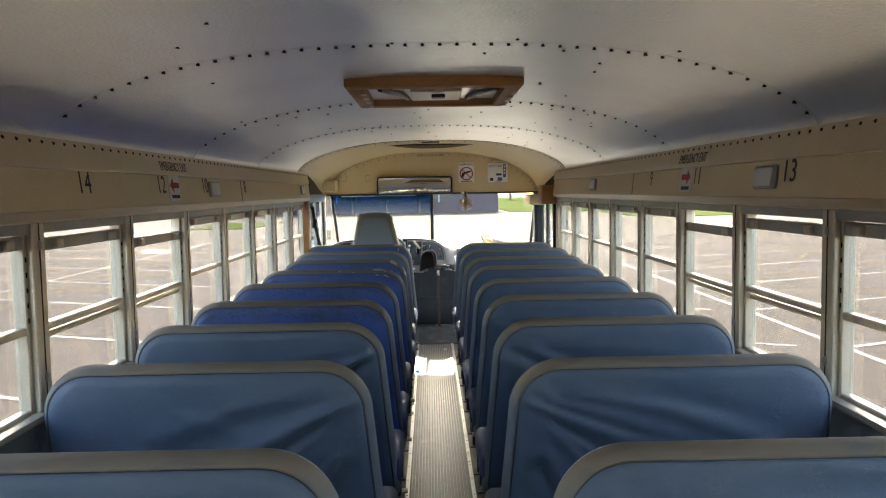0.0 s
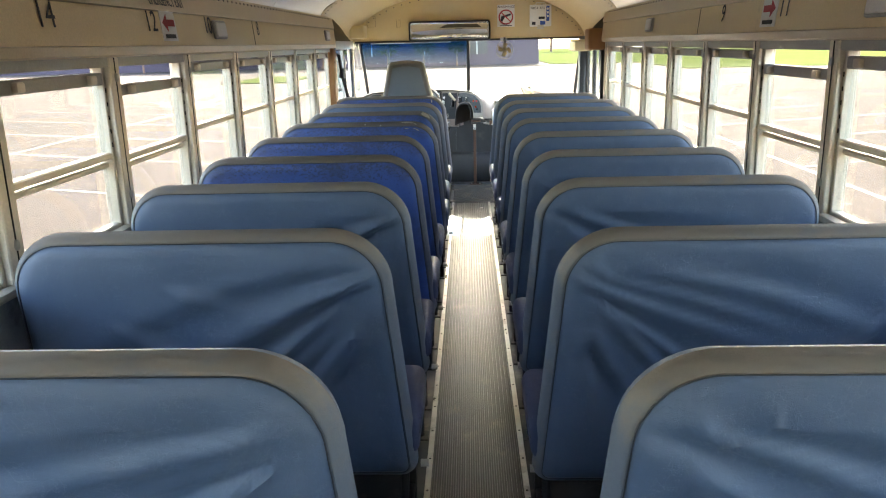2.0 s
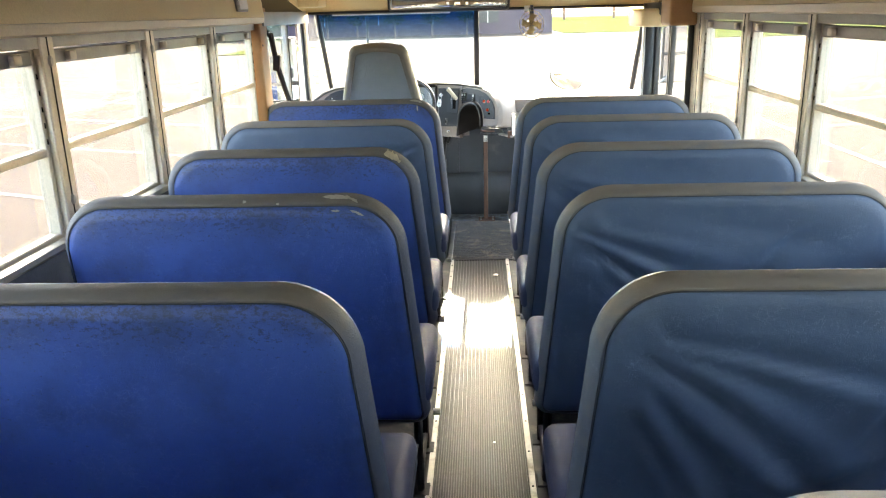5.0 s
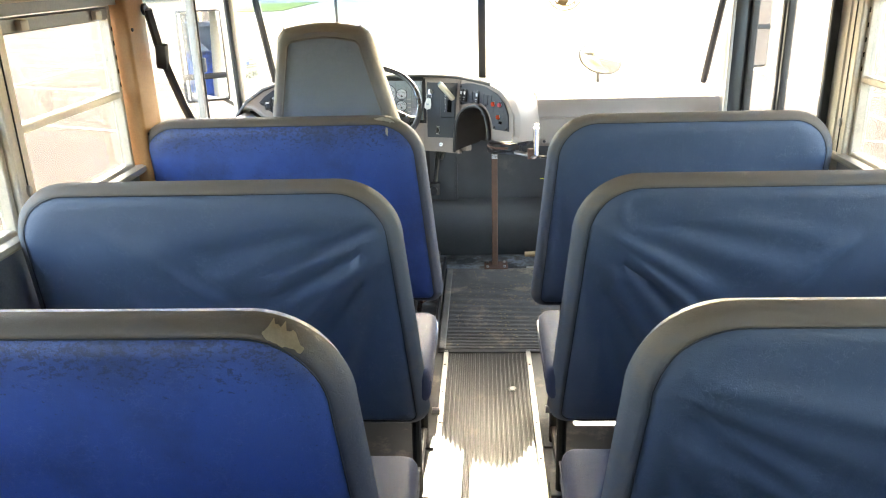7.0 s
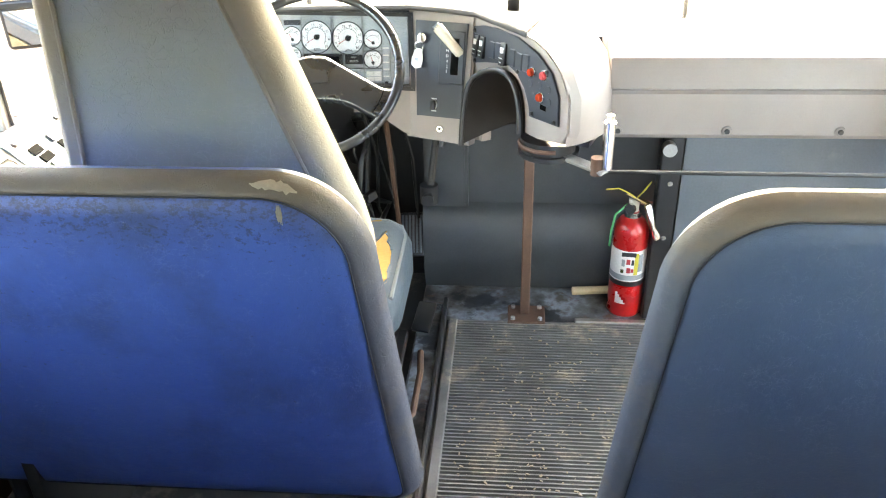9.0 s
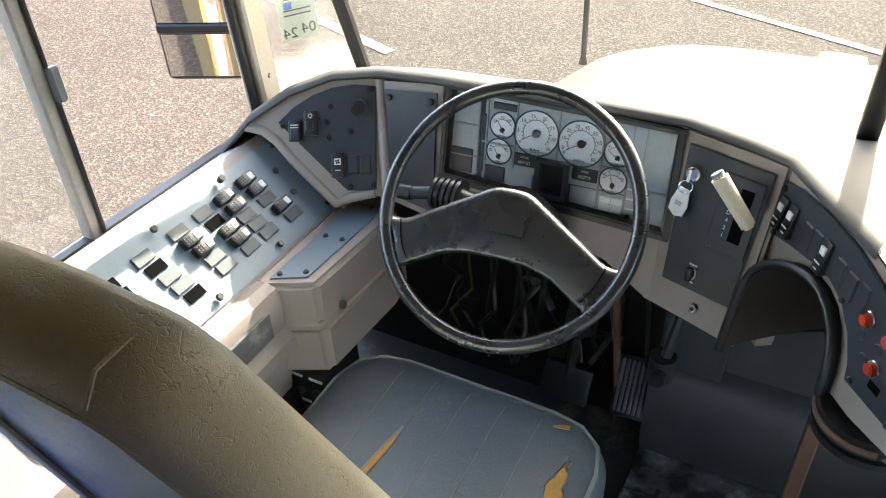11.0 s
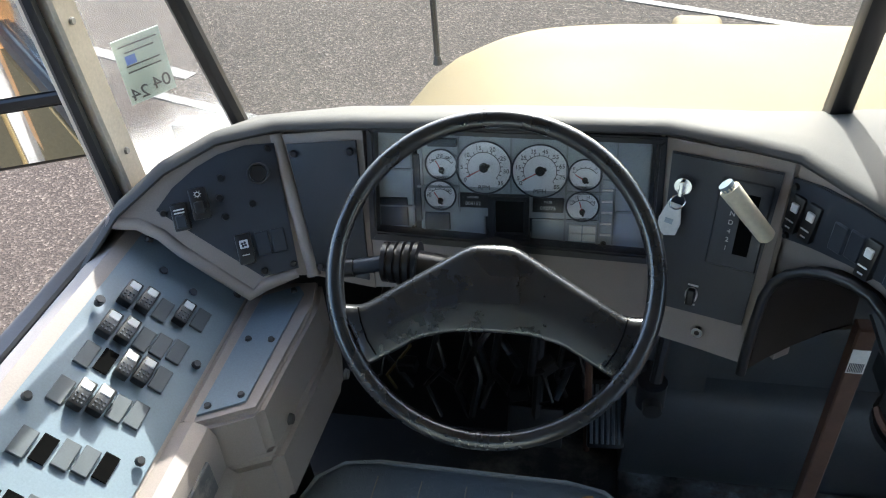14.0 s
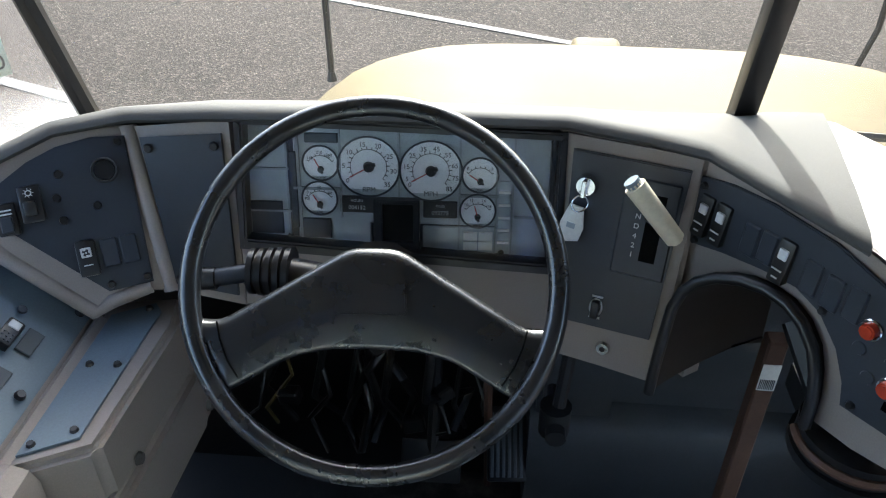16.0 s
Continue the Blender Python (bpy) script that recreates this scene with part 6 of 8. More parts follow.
    a, c = SEG_C.at(0.176, -0.104, 0.058).translation, SEG_C.at(0.1145, -0.037, 0.078).translation
    lv_m = Matrix.Translation(a) @ (c - a).to_track_quat("Z", "Y").to_matrix().to_4x4()
    place(lv, lv_m)
    ob = part("lever_tip", rod(c, c + (c - a).normalized() * 0.012, 0.0105, 12), SWITCH_PLATE, pc)
    place(ob, Matrix())
    ob = part("lever_rod", rod(SEG_C.at(0.125, -0.10, 0.0).translation, a + (c - a) * 0.15, 0.006, 8), STEEL_DARK, pc)
    place(ob, Matrix())
    ob = part("toggle", box((-0.006, -0.012, -0.014), (0.006, 0.0, 0.014), 0.003, 2), BLACK, pc)
    place(ob, SEG_C.at(0.083, -0.251, 0.010))
    ob = part("toggle_plate", moved(ellipse_ring(0.0085, 0.013, 0.0016, 20), pose(0, -0.001, 0)), PRINT_PALE, pc)
    place(ob, SEG_C.at(0.083, -0.251, 0.008))
    for v in (-0.234, -0.268):
        ob = part("toggle_mark", box((-0.008, -0.001, -0.0015), (0.008, 0, 0.0015)), PRINT_PALE, pc)
        place(ob, SEG_C.at(0.083, v, 0.0075))
    bolt = part("fascia_bolt", cyl(0.0115, 0.005, 16, 0.009), CHROME, dash, "bright hex bolt")
    place(bolt, SEG_C.at(0.103, -0.318, 0.002) @ pose(0, 0, 0, 90, 0, 0))
    ob = part("bolt_recess", cyl(0.0045, 0.0055, 6), BLACK, bolt)
    # right wing panel with switches and lamps
    arc_in = [(0.006, -0.122), (0.06, -0.108), (0.12, -0.097), (0.17, -0.092), (0.208, -0.104), (0.242, -0.134), (0.264, -0.170), (0.272, -0.198)]
    pd = plate(SEG_D, [(0.000, -0.024), (0.05, -0.013), (0.11, -0.009), (0.20, -0.014), (0.285, -0.036), (0.345, -0.072), (0.377, -0.118), (0.387, -0.192)] + arc_in[::-1], 0.006, PANEL, out=0.007, bev=0.0015, name="right_panel", label="curved charcoal switch panel")
    for u, v in ((0.010, -0.033), (0.328, -0.072), (0.372, -0.185), (0.284, -0.187), (0.017, -0.112), (0.212, -0.098)):
        screw(SEG_D, u, v, pd, r=0.006)
    for u, v in ((0.022, -0.071), (0.050, -0.070), (0.147, -0.068)):
        sw = rocker(SEG_D, u, v, pd, 0.022, 0.058, cap=False)
        part("white_cap", box((-0.006, -0.0105, 0.004), (0.006, -0.004, 0.018), 0.001, 1), PRINT_PALE, sw)
        part("printed_bar", box((-0.007, -0.0128, -0.010), (0.007, -0.0118, -0.008)), PRINT_PALE, sw)
        part("printed_bar", box((-0.004, -0.0128, -0.021), (0.004, -0.0118, -0.019)), PRINT_PALE, sw)
    for u, v in ((0.095, -0.068), (0.121, -0.065), (0.185, -0.069), (0.215, -0.072), (0.243, -0.069)):
        ob = part("blank_cover", box((-0.0115, -0.003, -0.022), (0.0115, 0.002, 0.022), 0.002, 1), PANEL, pd)
        place(ob, SEG_D.at(u, v, 0.007))
    for u, v, m_ in ((0.270, -0.085, RED_LENS), (0.319, -0.082, PRINT_RED), (0.312, -0.138, RED_LENS)):
        lamp = part("indicator_lamp", cyl(0.0105, 0.012, 16, 0.009, 0.002), m_, pd, "small red indicator lens")
        place(lamp, SEG_D.at(u, v, 0.007) @ pose(0, 0, 0, 90, 0, 0))
        ob = part("lamp_ring", moved(ellipse_ring(0.0115, 0.0115, 0.002, 20), pose(0, -0.002, 0)), CHROME, pd)
        place(ob, SEG_D.at(u, v, 0.007))
    for u, v in ((0.266, -0.114), (0.304, -0.110), (0.340, -0.112), (0.287, -0.142), (0.345, -0.142)):
        ob = part("blank_plug", cyl(0.009, 0.0015, 14, 0.008), PANEL, pd)
        place(ob, SEG_D.at(u, v, 0.007) @ pose(0, 0, 0, 90, 0, 0))
    ob = part("small_socket", box((0.314, -0.0085, -0.167), (0.336, -0.006, -0.155)), BLACK_HOLE, pd)
    place(ob, SEG_D.at(0, 0))


panels()


def side_console():
    """Sloping switch console under the driver window."""
    co = thing("driver_console", "taupe side console with sloping switch plate under the driver window", "console")
    prof = [(-1.197, 0.40), (-1.197, 0.80), (-1.187, 0.826), (-1.152, 0.840), (-1.137, 0.833), (-0.9785, 0.6935), (-0.955, 0.699), (-0.934, 0.690), (-0.926, 0.670), (-0.929, 0.598), (-0.910, 0.580), (-0.910, 0.552), (-0.928, 0.532), (-0.95, 0.40)]
    front = [(-1.197, 0.40), (-1.197, 0.80), (-1.187, 0.826), (-1.152, 0.840), (-1.137, 0.833), (-0.9785, 0.6935), (-0.970, 0.698), (-0.960, 0.692), (-0.958, 0.60), (-0.958, 0.40)]
    part("console_body", along(prof, 7.32, 8.06), DASH, co, smooth=25)
    part("console_front", along(front, 8.06, 8.335), DASH, co, smooth=25)
    part("grained_strip", moved(box((-0.004, 7.33, 0.0), (0.004, 8.02, 0.062), 0.002, 1), pose(-0.9255, 0, 0.604)), STRIP, co, "worn grained grey side strip")
    part("black_side", box((-0.96, 7.32, 0.0), (-0.935, 8.07, 0.42)), BLACK, co)
    # local frame of the slope: x along the bus, z up the slope, facing the driver
    d = Vector((-0.751, 0, 0.66)).normalized()
    n = d.cross(Vector((0, 1, 0)))
    n = n if n.z > 0 else -n
    frame_m = Matrix((Vector((0, 1, 0)), -n, d)).transposed().to_4x4()
    if frame_m.to_3x3().determinant() < 0:
        frame_m = Matrix((Vector((0, -1, 0)), -n, d)).transposed().to_4x4()
    sgn = 1 if frame_m.to_3x3().col[0].y > 0 else -1
    base = Matrix.Translation((-0.9785, 7.75, 0.6935)) @ frame_m
    at = lambda u, v, out=0.0: base @ pose(sgn * u, -out, v, 0, 0, 0)
    sp = part("switch_plate", prism([(sgn * 0.028, 0.006), (sgn * 0.580, 0.006), (sgn * 0.580, 0.204), (sgn * 0.028, 0.204)], 0.006, 0.001), SWITCH_PLATE, co, "slate grey switch plate, part in the sun")
    sp.matrix_basis = at(0, 0, 0.004)
    part("rear_cover", box((-0.075, -0.012, 0.01), (0.075, 0.0, 0.16), 0.012, 3), DASH, co, "smooth taupe lid").matrix_basis = at(-0.075, 0.01, 0.004)
    rim = part("lid_groove", box((-0.085, -0.003, 0.0), (0.085, 0.002, 0.172), 0.004, 1), BLACK_GAP, co)
    rim.matrix_basis = at(-0.075, 0.004, 0.002)
    for u, v in ((0.049, 0.190), (0.226, 0.190), (0.565, 0.190), (0.048, 0.022), (0.223, 0.022), (0.403, 0.022), (0.568, 0.022)):
        ob = part("screw", cyl(0.0075, 0.006, 12, 0.0055), BLACK, sp)
        place(ob, at(u, v, 0.010) @ pose(0, 0, 0, 90, 0, 0))
    for u, v in ((0.525, 0.142), (0.52, 0.085)):
        ob = part("blank_plug", cyl(0.007, 0.003, 12, 0.006), PANEL, sp)
        place(ob, at(u, v, 0.010) @ pose(0, 0, 0, 90, 0, 0))
    # rocker columns, blanks and open slots: (u, v, kind)
    cells = [(0.430, 0.152, "s"), (0.436, 0.127, "s"), (0.367, 0.150, "s"), (0.373, 0.125, "s"), (0.325, 0.100, "s"), (0.330, 0.076, "s"), (0.253, 0.126, "s"), (0.259, 0.102, "s"), (0.452, 0.074, "s"),
             (0.440, 0.101, "b"), (0.462, 0.048, "b"), (0.378, 0.100, "b"), (0.384, 0.076, "b"), (0.390, 0.052, "b"), (0.312, 0.150, "b"), (0.318, 0.125, "h"), (0.336, 0.052, "b"),
             (0.248, 0.150, "b"), (0.265, 0.078, "b"), (0.270, 0.054, "b"), (0.165, 0.150, "b"), (0.170, 0.125, "h"), (0.176, 0.100, "b"), (0.181, 0.076, "b"), (0.187, 0.052, "h"),
             (0.085, 0.146, "h"), (0.090, 0.122, "h"), (0.096, 0.098, "b"), (0.101, 0.074, "b"), (0.107, 0.050, "h")]
    for u, v, kind in cells:
        if kind == "s":
            sw = part("rocker_switch", box((-0.022, -0.015, -0.0112), (0.022, 0.002, 0.0112), 0.003, 2), BLACK, sp)
            part("white_cap", box((sgn * 0.0115 - 0.0065, -0.0165, -0.0078), (sgn * 0.0115 + 0.0065, -0.012, 0.0078), 0.001, 1), PRINT_PALE, sw)
            for i in range(3):
                for j in range(3):
                    part("grip_dot", moved(cyl(0.0016, 0.0022, 6), pose(sgn * (-0.004 - 0.006 * i), -0.0145, -0.006 + 0.006 * j, 90, 0, 0)), PANEL, sw, smooth=None)
        elif kind == "b":
            sw = part("blank_cover", box((-0.0205, -0.003, -0.0112), (0.0205, 0.002, 0.0112), 0.001, 1), BLANK, sp)
        else:
            sw = part("open_slot", box((-0.0195, -0.001, -0.0105), (0.0195, 0.002, 0.0105)), BLACK_HOLE, sp)
        place(sw, at(u * 1.045, v * 1.07, 0.006))
    kn = part("small_knob", cyl(0.006, 0.016, 12, 0.008, 0.002), BLACK, sp)
    place(kn, at(0.404, 0.191, 0.01) @ pose(0, 0, 0, 90, 0, 0))
    # low tray between console and dash
    tr = bmesh.new()
    corners = [(-0.972, 8.045), (-0.868, 8.098), (-0.855, 8.335), (-0.868, 8.40), (-0.975, 8.38)]
    f = tr.faces.new([tr.verts.new((x, y, 0.585)) for x, y in corners])
    ext = bmesh.ops.extrude_face_region(tr, geom=[f])
    for v in ext["geom"]:
        if isinstance(v, bmesh.types.BMVert):
            v.co.z = 0.692
    bmesh.ops.bevel(tr, geom=list(tr.edges), offset=0.010, segments=3, affect="EDGES", clamp_overlap=True)
    part("tray", tr, DASH, co, smooth=40)
    lw = bmesh.new()
    f = lw.faces.new([lw.verts.new((x, y, 0.47)) for x, y in ((-0.965, 8.035), (-0.855, 8.088), (-0.842, 8.34), (-0.868, 8.42), (-0.97, 8.40))])
    ext = bmesh.ops.extrude_face_region(lw, geom=[f])
    for v in ext["geom"]:
        if isinstance(v, bmesh.types.BMVert):
            v.co.z = 0.598
    bmesh.ops.bevel(lw, geom=list(lw.edges), offset=0.014, segments=3, affect="EDGES", clamp_overlap=True)
    part("tray_skirt", lw, DASH, co, smooth=40)
    tp = bmesh.new()
    f = tp.faces.new([tp.verts.new((x, y, 0.692)) for x, y in ((-0.958, 8.075), (-0.895, 8.110), (-0.886, 8.355), (-0.90, 8.372), (-0.955, 8.34))])
    ext = bmesh.ops.extrude_face_region(tp, geom=[f])
    bmesh.ops.translate(tp, verts=[v for v in ext["geom"] if isinstance(v, bmesh.types.BMVert)], vec=(0, 0, 0.004))
    tpo = part("tray_plate", tp, SWITCH_PLATE, co, "slate plate on the tray")
    for x, y in ((-0.948, 8.093), (-0.906, 8.120), (-0.940, 8.235), (-0.902, 8.238), (-0.905, 8.358)):
        part("screw", moved(cyl(0.006, 0.004, 10, 0.0045), pose(x, y, 0.696)), BLACK, tpo)
    for p in ((-0.862, 8.16, 0.60), (-0.884, 7.80, 0.58), (-0.80, 8.265, 0.60)):
        part("side_bolt", moved(cyl(0.010, 0.006, 12, 0.008), pose(*p, 0, 90, 0)), DASH_TOP, co)
    hb = part("heater_box", box((-0.965, 8.075, 0.27), (-0.865, 8.20, 0.465), 0.01, 2), BLACK, co, "black heater control box")
    for x, z in ((-0.94, 0.405), (-0.892, 0.405), (-0.916, 0.35)):
        part("dial", moved(cyl(0.015, 0.01, 16, 0.012), pose(x, 8.075, z, 90, 0, 0)), PANEL, hb)
    for x, z in ((-0.942, 0.448), (-0.892, 0.448), (-0.93, 0.375)):
        part("printed_bar", box((x - 0.016, 8.072, z - 0.0025), (x + 0.016, 8.075, z + 0.0025)), PRINT_PALE, hb)


side_console()


def steering():
    st = thing("steering_wheel", "worn black two-spoke bus steering wheel", "steering wheel")
    st.matrix_basis = pose(-0.540, 8.235, 0.862, 47.0, 0, 2.5)
    R = 0.225
    ring = [(R * math.cos(2 * math.pi * k / 72), R * math.sin(2 * math.pi * k / 72), 0) for k in range(72)]
    part("rim", sweep(ring, 0.0132, 12, True), WHEEL, st, smooth=80)
    # spoke cover: a broad shallow V, flat on top with rounded edges, let into the rim
    top_e = [(0.0, 0.046), (0.030, 0.045), (0.050, 0.034), (0.185, -0.047), (0.215, -0.046)]
    low_e = [(0.0, -0.077), (0.055, -0.079), (0.100, -0.090), (0.166, -0.129), (0.215, -0.152)]

    def edge_at(pts, x):
        x = abs(x)
        for (a, p), (c, q) in zip(pts, pts[1:]):
            if x <= c:
                return p + (q - p) * (x - a) / (c - a)
        return pts[-1][1]
    b = bmesh.new()
    rows = []
    n = 44
    for i in range(n + 1):
        x = -0.214 + 0.428 * i / n
        soft = lambda pts: sum(edge_at(pts, x + k) for k in (-0.008, 0.0, 0.008)) / 3
        yt, yb = soft(top_e), max(soft(low_e), -math.sqrt(max(0.0, 0.2205 ** 2 - x * x)))
        crown = 0.006 * math.exp(-(x / 0.07) ** 2)
        r = 0.017
        sec = [(yt, -0.026), (yt, 0.004 + crown - r)]
        sec += [(yt - r + r * math.cos(a), 0.004 + crown - r + r * math.sin(a)) for a in (radians(q) for q in (12, 24, 36, 48, 60, 75, 90))]
        sec += [(yt + (yb - yt) * 0.5, 0.003 + crown * 0.9)]
        sec += [(yb + 0.006 - 0.006 * math.sin(a), 0.001 + crown * 0.5 - 0.006 + 0.006 * math.cos(a)) for a in (radians(q) for q in (0, 45, 90))]
        sec += [(yb, -0.022)]
        rows.append([b.verts.new((x, y, z)) for y, z in sec])
    for q, t in zip(rows, rows[1:]):
        for k in range(len(q) - 1):
            b.faces.new((q[k], t[k], t[k + 1], q[k + 1]))
        b.faces.new((q[-1], t[-1], t[0], q[0]))
    b.faces.new(rows[0][::-1])
    b.faces.new(rows[-1])
    bmesh.ops.recalc_face_normals(b, faces=b.faces)
    part("spoke_cover", b, WHEEL, st, "scuffed black spoke cover", smooth=50)
    pad = prism([(-0.045, -0.037), (-0.042, 0.004), (-0.036, 0.024), (-0.020, 0.031), (0.018, 0.031), (0.033, 0.024), (0.040, 0.004), (0.043, -0.037)], 0.006, 0.002)
    horn = part("horn_pad", moved(pad, pose(0, 0, 0.0, -90, 0, 0)), WHEEL, st)
    horn.location = (0, 0, 0.0118)
    for s in (-1, 1):
        part("seam", sweep([(s * 0.187, -0.050, 0.004), (s * 0.182, -0.070, 0.005), (s * 0.172, -0.095, 0.004), (s * 0.158, -0.116, 0.001)], 0.0011, 5), BLACK_HOLE, st)
    col = thing("steering_column", "black steering column with turn signal stalk", "steering column")
    a = Vector((-0.540, 8.255, 0.845))
    d = (Matrix.Rotation(radians(47), 3, "X") @ Vector((0, 0, -1)))
    part("tube", rod(a, a + d * 0.75, 0.035, 16), BLACK, col)
    part("shroud", rod(a + d * 0.02, a + d * 0.22, 0.06, 20), BLACK, col)
    s0 = a + d * 0.06 + Vector((-0.06, 0, 0))
    sb = s0 + Vector((-0.055, 0, 0.020))
    part("boot", rod(s0 + Vector((-0.005, 0, 0.004)), sb + Vector((-0.055, 0, 0.0)), 0.027, 14), BLACK, col)
    for k in range(5):
        part("boot_rib", rod(sb + Vector((-0.004 - 0.012 * k, 0, 0.0)), sb + Vector((-0.011 - 0.012 * k, 0, 0.0)), 0.035 - 0.001 * k, 16), BLACK, col)
    part("stalk", rod(sb + Vector((-0.05, 0, 0)), s0 + Vector((-0.165, -0.01, 0.012)), 0.0125, 12), PANEL, col)
    part("stalk_tip", rod(s0 + Vector((-0.160, -0.01, 0.012)), s0 + Vector((-0.185, -0.012, 0.011)), 0.015, 12), BLACK, col)
    for k, (x, r) in enumerate(((-0.72, 0.012), (-0.66, 0.009), (-0.60, 0.014), (-0.47, 0.010), (-0.42, 0.013), (-0.36, 0.009))):
        part("cable", sweep([(x, 8.50, 0.66), (x + 0.03, 8.52, 0.50), (x - 0.02 + 0.01 * k, 8.58, 0.3), (x + 0.03, 8.66, 0.15)], r * 0.6, 6), BLACK, col)


steering()


def under_dash():
    rng = random.Random(21)
    hn = thing("wiring_harness", "tangled black and yellow wiring under the dash", "wiring")
    for k in range(12):
        x = rng.uniform(-0.86, -0.36)
        pts = [(x, 8.50, 0.66)]
        for i in range(5):
            pts.append((x + rng.uniform(-0.055, 0.055), 8.53 + rng.uniform(-0.02, 0.10), 0.58 - 0.10 * i + rng.uniform(-0.03, 0.03)))
        fine = []
        for p, q in zip(pts, pts[1:]):
            fine += [Vector(p).lerp(Vector(q), f / 3) for f in range(3)]
        part("wire", sweep(fine, rng.choice((0.003, 0.004, 0.006, 0.009)), 6), YELLOW_WIRE if k == 0 else BLACK, hn, smooth=60)
    for k in range(5):
        x, z = rng.uniform(-0.8, -0.4), rng.uniform(0.25, 0.5)
        part("connector", moved(box((-0.022, -0.015, -0.015), (0.022, 0.015, 0.015), 0.004, 1), pose(x, 8.56, z, rng.uniform(-30, 30), rng.uniform(-40, 40), rng.uniform(-40, 40))), BLACK, hn)
    part("harness_trunk", sweep([(-0.88, 8.56, 0.62), (-0.65, 8.60, 0.60), (-0.36, 8.58, 0.64)], 0.022, 10), BLACK, hn)
    part("steering_shaft", rod((-0.40, 8.46, 0.70), (-0.385, 8.60, 0.04), 0.008, 8), RUST, hn, "thin rusty rod")


YELLOW_WIRE = surface("yellow_wire", (0.13, 0.095, 0.025), rough=0.5, relief=0)
under_dash()


def pedals():
    p = thing("accelerator_pedal", "ribbed black accelerator pedal", "pedal")
    b = box((-0.04, -0.008, 0), (0.04, 0.008, 0.15), 0.006, 2)
    pl = part("plate", moved(b, pose(-0.347, 8.522, 0.148, -41, 0, 4)), BLACK, p)
    for k in range(6):
        part("rib", moved(box((-0.034 + 0.0118 * k, -0.011, 0.010), (-0.027 + 0.0118 * k, -0.006, 0.140), 0.001, 1), pose(-0.347, 8.522, 0.148, -41, 0, 4)), GREY_WALL, p)
    part("pedal_arm", rod((-0.345, 8.57, 0.20), (-0.345, 8.68, 0.12), 0.010, 8), STEEL_DARK, p)
    q = thing("brake_pedal", "worn metal brake pedal on an arm", "pedal")
    part("plate", moved(box((-0.06, -0.008, 0), (0.06, 0.008, 0.09), 0.006, 2), pose(-0.50, 8.50, 0.16, -30, 0, 0)), STEEL_DARK, q)
    part("arm", rod((-0.50, 8.53, 0.2), (-0.49, 8.64, 0.55), 0.012, 8), STEEL_DARK, q)
    k = thing("seat_lever", "bent rusty seat adjusting lever with black pad", "lever")
    part("lever", sweep([(-0.30, 7.74, 0.10), (-0.262, 7.80, 0.10), (-0.258, 7.95, 0.115), (-0.27, 8.06, 0.10)], 0.009, 8), RUST, k)
    part("pad", moved(box((-0.028, -0.045, -0.008), (0.028, 0.055, 0.008), 0.006, 2), pose(-0.275, 8.20, 0.12, 30, 0, -12)), BLACK, k)
    part("bracket", rod((-0.275, 8.22, 0.11), (-0.27, 8.30, 0.02), 0.010, 8), STEEL_DARK, k)
    v = thing("brake_valve", "small grey air valve below the dash", "valve")
    part("body", rod((-0.275, 8.46, 0.38), (-0.275, 8.46, 0.44), 0.028, 14), STEEL_DARK, v)
    part("bracket", rod((-0.27, 8.46, 0.44), (-0.25, 8.52, 0.60), 0.012, 8), BLACK, v)
    part("cap", rod((-0.275, 8.43, 0.41), (-0.275, 8.41, 0.41), 0.018, 12), STEEL_DARK, v)
    part("hose", sweep([(-0.24, 8.50, 0.55), (-0.20, 8.54, 0.64), (-0.17, 8.57, 0.70)], 0.010, 8), BLACK, v)
    part("foot", rod((-0.275, 8.46, 0.40), (-0.275, 8.545, 0.40), 0.01, 8), STEEL_DARK, v)


pedals()


